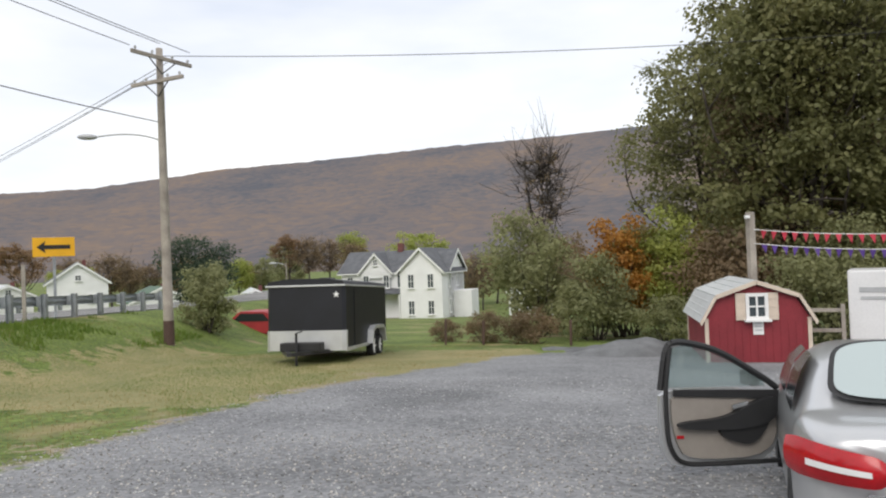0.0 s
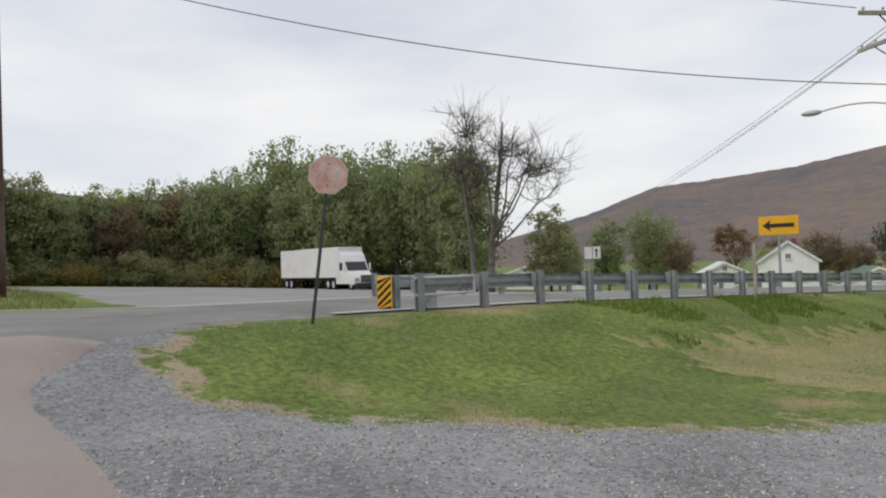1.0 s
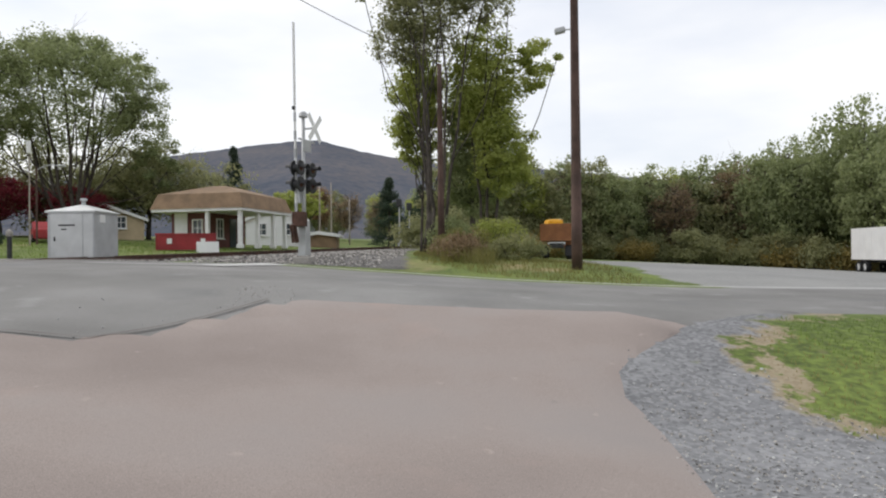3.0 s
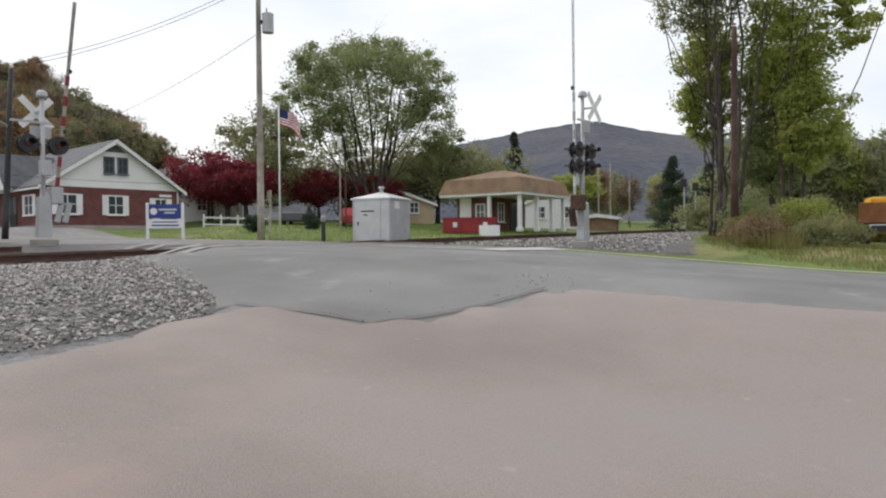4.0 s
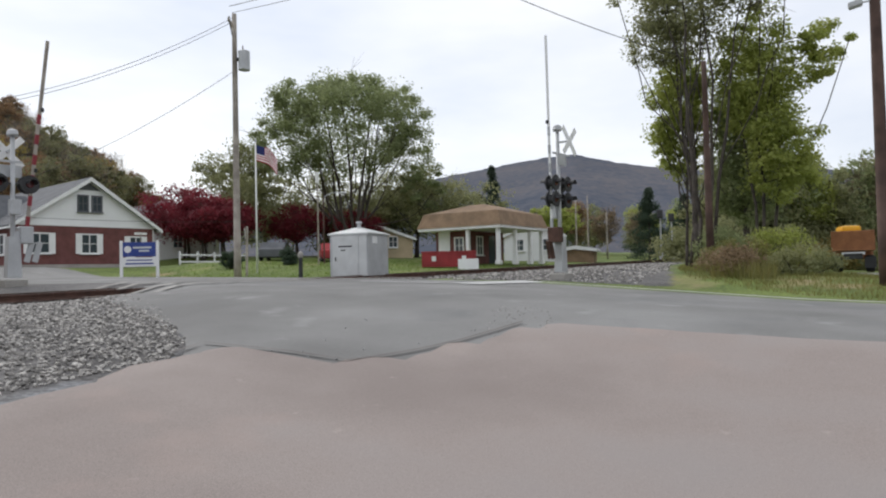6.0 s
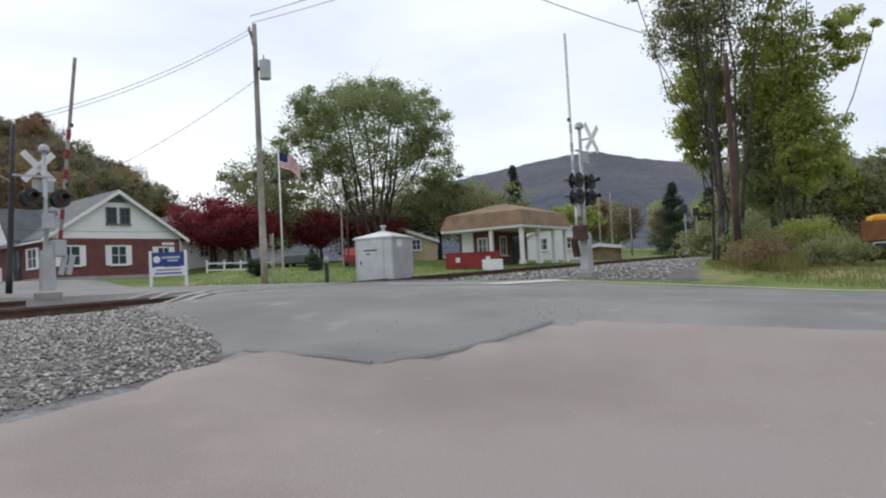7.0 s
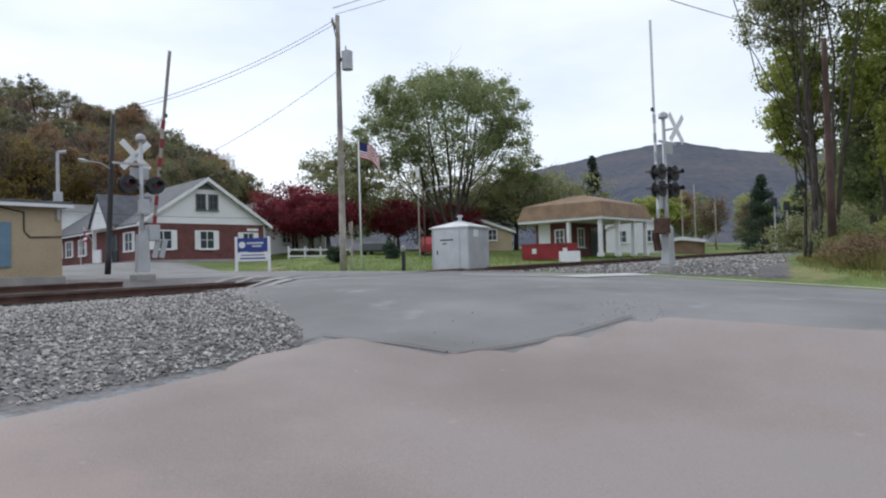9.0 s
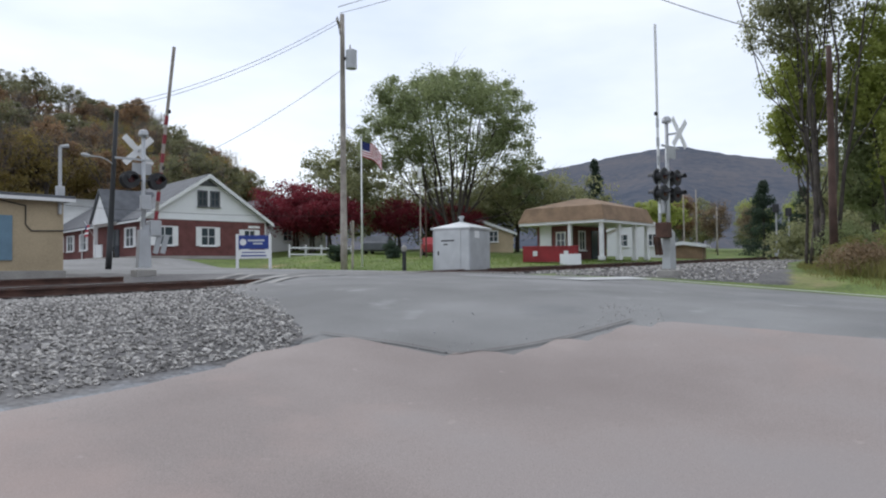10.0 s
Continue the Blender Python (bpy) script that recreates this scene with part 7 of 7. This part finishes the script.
dpart("door_pocket", pr(rounded([(-0.28, 0.43), (-0.55, 0.5), (-0.62, 0.6), (-0.14, 0.66), (-0.12, 0.62)]), 0.03, 0.075, "x"), "black_plastic")
dpart("door_handle", bx((0.07, -0.4, 0.8), (0.03, 0.16, 0.045), (12, 0, 0), 0.012), "chrome", "chrome inner handle")
dpart("courtesy_lamp", bx((0.032, -0.96, 0.52), (0.012, 0.07, 0.03), (0, 0, 0), 0.004), "red_light")
mir = bmesh.new()
box(mir, (-0.17, -0.16, 1.02), (0.2, 0.12, 0.15), (0, 0, 0), 0.04)
dpart("wing_mirror", mir, "black_plastic")


def truck_semi():
    s = thing("semi_truck", pose(-47.5, 27.2, on(-50, 27), 0, 0.2, 91) @ Matrix.Diagonal((0.86, 0.8, 0.88, 1)), "white articulated lorry parked with a long white trailer", "truck")
    # local: the cab's nose is towards -y
    box_ = part("trailer_box", bx((0, 9.2, 2.5), (2.55, 13.2, 2.75), (0, 0, 0), 0.03), "white_truck", s)
    for k in range(12):
        part("side_post", bx((1.285, 3.2 + k * 1.1, 2.5), (0.02, 0.05, 2.6)), "white_paint", box_)
        part("side_post", bx((-1.285, 3.2 + k * 1.1, 2.5), (0.02, 0.05, 2.6)), "white_paint", box_)
    part("trailer_chassis", bx((0, 9.2, 1.0), (1.1, 12.6, 0.25)), "dark_metal", s)
    part("landing_gear", bx((0, 5.2, 0.55), (1.6, 0.2, 1.1)), "dark_metal", s)
    part("side_skirt", bx((0.9, 8.0, 0.75), (0.05, 5.0, 0.6)), "rust", s)
    cab = [(-0.3, 0.55), (-0.35, 1.1), (-0.1, 1.35), (0.95, 1.5), (1.25, 1.75), (1.75, 2.55), (2.1, 3.1), (2.9, 3.75), (3.3, 3.85), (3.3, 0.55)]
    m = part("cab", pr([(y, z) for y, z in cab], -1.2, 1.2, "x"), "white_truck", s)
    part("windscreen", pr([(1.2, 1.74), (1.72, 2.5), (1.69, 2.52), (1.17, 1.76)], -1.05, 1.05, "x"), "dark_glass", m)
    for sx in (-1, 1):
        part("side_window", pr([(1.6, 1.75), (1.9, 2.45), (2.5, 2.45), (2.5, 1.75)], sx * 1.19, sx * 1.215, "x"), "dark_glass", m)
        part("mirror", bx((sx * 1.42, 1.4, 2.05), (0.1, 0.16, 0.7), (0, 0, 0), 0.03), "white_truck", m)
        part("headlamp", bx((sx * 0.95, -0.28, 0.95), (0.38, 0.2, 0.28), (0, 0, 0), 0.05), "chrome", m)
        part("fender", pr([(-0.3, 0.5), (-0.25, 1.05), (0.4, 1.25), (1.1, 1.1), (1.2, 0.6)], sx * 1.0, sx * 1.27, "x"), "white_truck", m)
    part("grille", bx((0, -0.345, 1.0), (1.15, 0.05, 0.62), (-8, 0, 0), 0.03), "dark_metal", m)
    for k in range(5):
        part("grille_bar", bx((0, -0.39, 0.78 + k * 0.11), (1.1, 0.02, 0.03)), "chrome", m)
    part("bumper", bx((0, -0.35, 0.42), (2.35, 0.35, 0.4), (0, 0, 0), 0.08), "dark_metal", m)
    for y in (0.55, 3.9, 5.0, 13.4, 14.6):
        for sx in (-1.02, 1.02):
            wheel(s, (sx, y, 0.5), 0.5, 0.42 if y > 1 else 0.3, (1, 0, 0), "alloy", 8, 1 if sx > 0 else -1)
    return s


truck_semi()
dt = thing("dump_truck", pose(-47.0, 2.15, on(-47, 2.15), 0, 0, 86), "orange dump truck seen from behind, loaded", "truck")
part("dump_body", bx((0, 1.8, 1.75), (2.1, 3.6, 1.1), (0, 0, 0), 0.04), "orange_truck", dt)
for k in range(5):
    part("body_rib", bx((-0.95 + k * 0.475, -0.03, 1.75), (0.09, 0.07, 1.1)), "orange_truck", dt)
part("tailgate", bx((0, -0.08, 1.3), (2.0, 0.06, 0.18)), "orange_truck", dt)
part("cab", bx((0, 4.6, 1.6), (2.0, 1.6, 1.7), (0, 0, 0), 0.12), "orange_truck", dt)
part("load", bx((-0.2, 1.4, 2.4), (1.0, 1.4, 0.45), (0, 0, 15), 0.18), "yellow_sign", dt)
part("chassis", bx((0, 2.6, 0.9), (0.9, 5.6, 0.3)), "dark_metal", dt)
part("plate_bar", bx((0, -0.1, 1.05), (1.1, 0.03, 0.14)), "white_paint", dt)
for sx in (-0.8, 0.8):
    for y in (0.8, 4.9):
        wheel(dt, (sx, y, 0.48), 0.48, 0.4, (1, 0, 0), "dark_metal", 6)
    part("mud_flap", bx((sx, 0.18, 0.55), (0.55, 0.02, 0.6)), "black_plastic", dt)


def parked_car(x, y, turn, mat, label):
    c = thing("parked_car", pose(x, y, on(x, y), 0, 0, turn), label, "car", "cars parked in town")
    prof = [(0, 0.3), (0, 0.85), (0.7, 0.95), (1.2, 1.4), (2.6, 1.42), (3.2, 0.95), (4.2, 0.8), (4.3, 0.35)]
    bm = pr(prof, -0.85, 0.85, "x")
    bmesh.ops.bevel(bm, geom=list(bm.edges), offset=0.06, segments=2, affect="EDGES")
    b = part("body", bm, mat, c)
    part("side_glass", pr([(0.95, 0.95), (1.3, 1.32), (2.5, 1.34), (2.95, 0.95)], -0.862, 0.862, "x"), "dark_glass", b)
    for sx in (-0.8, 0.8):
        for yy in (0.8, 3.4):
            wheel(c, (sx, yy, 0.31), 0.31, 0.2, (1, 0, 0), "alloy", 5, 1 if sx > 0 else -1)
    for sx in (-0.6, 0.6):
        part("lamp", bx((sx, 4.28, 0.68), (0.35, 0.06, 0.14), (0, 0, 0), 0.02), "chrome", b)


parked_car(-41.0, -33.6, 120, "shingle_grey", "grey car parked behind the hedge")
parked_car(-42.6, -29.3, 130, "red_paint", "red car parked behind the metal case")
parked_car(-7.0, 34.0, 75, "red_paint", "dark red car parked beyond the trailer")

# the black cargo trailer
tr = thing("cargo_trailer", pose(-3.8, 19.6, on(-3.5, 20) - 0.04, -3.2, 0.3, -9), "black enclosed cargo trailer with a silver stone guard", "trailer")
# local: nose at y = 0 facing -y, body to y = 4.9
nose = [(-1.15, 0.12), (-1.05, 0.02), (1.05, 0.02), (1.15, 0.12), (1.15, 4.9), (-1.15, 4.9)]
body_t = part("body", pr(nose, 0.42, 2.22, "z"), "black_paint", tr)
roof_t = part("roof", pr([(-1.17, 2.22), (1.17, 2.22), (1.1, 2.36), (0.6, 2.44), (-0.6, 2.44), (-1.1, 2.36)], 0.0, 4.92, "y"), "black_paint", tr)
part("roof_trim", bx((0, 0.0, 2.24), (2.36, 0.06, 0.05), (0, 0, 0), 0.01), "alloy", tr)
for sx in (-1, 1):
    part("roof_trim", bx((sx * 1.165, 2.46, 2.24), (0.04, 4.92, 0.05), (0, 0, 0), 0.01), "alloy", tr)
    part("bottom_rail", bx((sx * 1.15, 2.5, 0.44), (0.05, 4.8, 0.1), (0, 0, 0), 0.01), "alloy", tr)
    fen = pr([(2.35, 0.45), (2.45, 0.86), (2.75, 1.0), (3.75, 1.0), (4.05, 0.86), (4.15, 0.45), (4.03, 0.45), (3.95, 0.8), (3.7, 0.9), (2.8, 0.9), (2.55, 0.8), (2.47, 0.45)], sx * 1.1, sx * 1.34, "x")
    part("fender", fen, "alloy", tr, "bright rounded mudguard over two wheels")
    for y in (2.86, 3.64):
        wheel(tr, (sx * 1.16, y, 0.34), 0.34, 0.2, (1, 0, 0), "white_paint", 5, sx)
part("stone_guard", pr([(-1.165, 0.1), (-1.06, 0.0), (1.06, 0.0), (1.165, 0.1), (1.165, 0.22), (-1.165, 0.22)], 0.42, 0.98, "z"), "alloy", tr, "silver chequer-plate stone guard")
part("side_door", bx((1.16, 1.35, 1.3), (0.02, 0.85, 1.65), (0, 0, 0), 0.006), "black_paint", tr)
part("tongue", pr([(-0.75, 0.1), (-0.62, 0.1), (0, -1.1), (0.62, 0.1), (0.75, 0.1), (0.06, -1.3), (-0.06, -1.3)], 0.36, 0.46, "z"), "dark_metal", tr)
part("tool_box", bx((0.05, -0.42, 0.56), (1.15, 0.4, 0.24), (0, 0, 0), 0.03), "black_plastic", tr)
jk = bmesh.new()
tube(jk, (0, -0.75, 0.02), (0, -0.75, 0.95), 0.035, 0.035, 10), tube(jk, (0, -0.75, 0.95), (0.18, -0.75, 1.0), 0.018, 0.018, 8)
part("jack", jk, "dark_metal", tr)
part("jack_block", bx((0, -0.75, 0.02), (0.5, 0.3, 0.08), (0, 0, 8), 0.01), "pole_grey", tr)
star = [(0.9 + (0.1 if k % 2 == 0 else 0.042) * math.sin(math.pi * k / 5), 1.98 + (0.1 if k % 2 == 0 else 0.042) * math.cos(math.pi * k / 5)) for k in range(10)]
part("star_emblem", pr(star, 0.004, 0.017, "y"), "white_paint", tr)
part("roof_vent", bx((0.0, 2.0, 2.47), (0.4, 0.4, 0.1), (0, 0, 0), 0.02), "black_plastic", tr)

# the red barn-style shed
sh = thing("garden_shed", pose(7.75, 17.0, on(8.0, 17.8) + 0.0, 0, 0, -13) @ Matrix.Diagonal((0.87, 1, 0.92, 1)), "barn-red gambrel shed with cream trim and shutters", "shed")
# local: gable wall at y = 0 facing -y
gam = [(-1.38, 0.06), (1.38, 0.06), (1.38, 1.22), (1.02, 1.78), (0, 2.12), (-1.02, 1.78), (-1.38, 1.22)]
part("wall", pr(gam, 0.0, 3.4, "y"), "barn_red", sh)
edge_l = [(-1.5, 1.12), (-1.08, 1.83), (0, 2.2), (1.08, 1.83), (1.5, 1.12)]
for (a, b), (c, d) in zip(edge_l, edge_l[1:]):
    nx, nz = -(d - b), (c - a)
    k = 0.05 / math.hypot(nx, nz)
    rf = part("roof", pr([(a, b), (c, d), (c + nx * k, d + nz * k), (a + nx * k, b + nz * k)], -0.1, 3.5, "y"), "pale_roof", sh, "pale shingled gambrel slope")
    for r_ in range(1, 4):
        f0 = r_ / 4
        px_, pz = a + (c - a) * f0, b + (d - b) * f0
        part("roof_course", pr([(px_, pz), (px_ + nx * k * 1.35, pz + nz * k * 1.35), (px_ + (c - a) * 0.03 + nx * k * 1.1, pz + (d - b) * 0.03 + nz * k * 1.1)], -0.1, 3.5, "y"), "pale_roof", rf)
    part("barge_trim", pr([(a, b - 0.06), (c, d - 0.06), (c + nx * k, d + nz * k), (a + nx * k, b + nz * k)], -0.14, -0.1, "y"), "cream", sh)
for x in (-1.35, 1.35):
    part("corner_trim", bx((x, -0.012, 0.65), (0.1, 0.05, 1.2)), "cream", sh)
    part("corner_trim", bx((x * 1.022, 3.4, 0.65), (0.06, 0.1, 1.2)), "cream", sh)
window(sh, (0, 0, 1.55), 0.5, 0.62, frame_mat="white_paint", bars=1)
for s in (-1, 1):
    sht = part("shutter", bx((s * 0.43, -0.03, 1.55), (0.26, 0.05, 0.72), (0, 0, 0), 0.006), "cream", sh)
    for z in (1.33, 1.55, 1.77):
        part("rail", bx((s * 0.43, -0.062, z), (0.26, 0.016, 0.06)), "cream", sht)
part("notice", bx((0.02, -0.02, 1.0), (0.28, 0.012, 0.4), (0, 0, 0), 0.003), "white_paint", sh, "white paper price notice")
for z in (1.1, 1.02, 0.92):
    part("writing_bar", bx((0.02, -0.0285, z), (0.2, 0.004, 0.03)), "grey_metal", sh)
for k in range(-6, 7):
    part("board_batten", bx((k * 0.2, -0.004, 0.62), (0.012, 0.012, 1.1)), "barn_red", sh)
part("skid", bx((-0.9, 1.7, 0.03), (0.12, 3.4, 0.12)), "pole_grey", sh)
part("skid", bx((0.9, 1.7, 0.03), (0.12, 3.4, 0.12)), "pole_grey", sh)

bt = thing("white_box_trailer", pose(10.1, 17.15, on(11, 17.2), 0, 0, -33), "white box trailer with grey lettering bars on its side", "trailer")
part("body", bx((1.7, 0.95, 1.35), (3.4, 1.9, 1.75), (0, 0, 0), 0.04), "white_truck", bt)
part("floor_rail", bx((1.7, 0.95, 0.42), (3.4, 1.8, 0.12)), "dark_metal", bt)
for c, s in (((0.62, -0.012, 1.75), (0.75, 0.012, 0.12)), ((0.62, -0.012, 1.55), (0.7, 0.012, 0.07))):
    part("writing_bar", bx(c, s), "grey_metal", bt)
part("side_door", bx((1.75, -0.01, 1.3), (0.8, 0.02, 1.5), (0, 0, 0), 0.006), "white_truck", bt)
for y in (0.05, 1.85):
    wheel(bt, (1.9, y, 0.3), 0.3, 0.18, (0, 1, 0), "white_paint", 5, 1)
fn = thing("wooden_fence", pose(8.95, 17.6, on(9.2, 17.6), 0, 0, -25), "weathered wooden fence panel between shed and trailer", "fence")
for u in (0.0, 1.1):
    part("post", bx((u, 0, 0.65), (0.09, 0.09, 1.5), (0, 0, 0), 0.008), "pole_grey", fn)
for z in (0.3, 0.75, 1.25):
    part("rail", bx((0.55, 0, z), (1.1, 0.04, 0.09)), "pole_grey", fn)
pp = thing("pennant_post", pose(9.45, 20.9, on(9.45, 20.9), 0, 0, 10), "weathered square wooden post holding pennant strings", "post")
part("post", bx((0, 0, 2.0), (0.2, 0.2, 4.3), (0, 0, 0), 0.02), "pole_grey", pp)
part("light", bx((-0.16, -0.1, 4.0), (0.14, 0.1, 0.1), (0, 0, 0), 0.02), "white_paint", pp)


def pennants(z0, z1, mat, label):
    a, b = Vector((9.5, 20.8, on(9.45, 20.9) + z0)), Vector((17.5, 17.0, on(9.45, 20.9) + z1))
    s = thing("pennant_string", Matrix.Translation(a), label, "bunting", "pennant strings")
    bm, pts = bmesh.new(), []
    for i in range(33):
        t = i / 32
        pts.append(a.lerp(b, t) - a - Vector((0, 0, 0.35 * 4 * t * (1 - t))))
    for p, q in zip(pts, pts[1:]):
        tube(bm, p, q, 0.012, 0.012, 5, False)
    part("cord", bm, "white_paint", s)
    d = (b - a).normalized()
    for i in range(1, 32):
        p = pts[i]
        bm = bmesh.new()
        w_ = Vector((d.x, d.y, 0)) * 0.085
        sw = Vector((random.uniform(-0.05, 0.05), random.uniform(-0.05, 0.05), -0.27))
        f = [p - w_, p + w_, p + sw]
        n_ = w_.cross(Vector((0, 0, 1))).normalized() * 0.004
        v0, v1 = [bm.verts.new(q + n_) for q in f], [bm.verts.new(q - n_) for q in f]
        bm.faces.new(v0), bm.faces.new(v1[::-1])
        for k in range(3):
            bm.faces.new((v0[k], v1[k], v1[(k + 1) % 3], v0[(k + 1) % 3]))
        part("pennant", bm, mat, s)


pennants(3.62, 3.7, "pennant_red", "string of small red pennants")
pennants(3.2, 3.25, "pennant_blue", "string of small purple pennants")
# gravel heap and low fence posts at the lot's end
hp = bmesh.new()
bmesh.ops.create_grid(hp, x_segments=28, y_segments=28, size=2.6)
for v in hp.verts:
    r_ = math.hypot(v.co.x * 0.75, v.co.y * 1.1)
    v.co.z = max(-0.1, 0.5 * (1 - smooth(0, 2.1, r_)) + 0.09 * noise.noise((v.co.x * 2, v.co.y * 2, 0)) - 0.06)
heap = finish("gravel_heap", hp, "heap", True)
heap.location = (5.9, 20.6, on(5.9, 20.6))
tagged(heap, "low heap of dark grey gravel at the lot's end", "gravel heap", kind="stuff")
for k, (x, y, h) in enumerate(((-6.1, 25.5, 1.1), (0.2, 26.5, 0.9), (1.6, 26.0, 0.8), (4.6, 24.6, 0.8))):
    ps = thing("field_post", pose(x, y, on(x, y), 0, 0, 15 * k), "thin dark wooden field post", "post", "field posts")
    part("stake", bx((0, 0, h / 2), (0.07, 0.07, h + 0.2), (0, 2, 0), 0.008), "pole_brown", ps)
wf = thing("white_fence", pose(-39.3, -40.6, on(-41, -40.2), 0, 0, 172), "white ranch fence beside the brick building", "fence")
for k in range(5):
    part("post", bx((k * 1.5, 0, 0.5), (0.11, 0.11, 1.2), (0, 0, 0), 0.01), "white_paint", wf)
for z in (0.35, 0.85):
    part("rail", bx((3.0, 0, z), (6.0, 0.04, 0.12)), "white_paint", wf)
# signal posts far along the line
for x, y, h in ((-73.3, -12.4, 4.4), (-73.6, -11.4, 4.0)):
    tw = thing("track_signal", pose(x, y, on(x, y)), "thin grey railway signal post with a black head", "railway signal", "signals along the line")
    part("post", tb((0, 0, -0.1), (0, 0, h), 0.09, 0.07, 10), "grey_metal", tw)
    part("head", bx((0.1, 0, h + 0.25), (0.3, 0.55, 0.8), (0, 0, 0), 0.08), "dark_metal", tw)
    part("ladder_box", bx((0.05, 0, 0.5), (0.4, 0.4, 0.9), (0, 0, 0), 0.03), "grey_metal", tw)
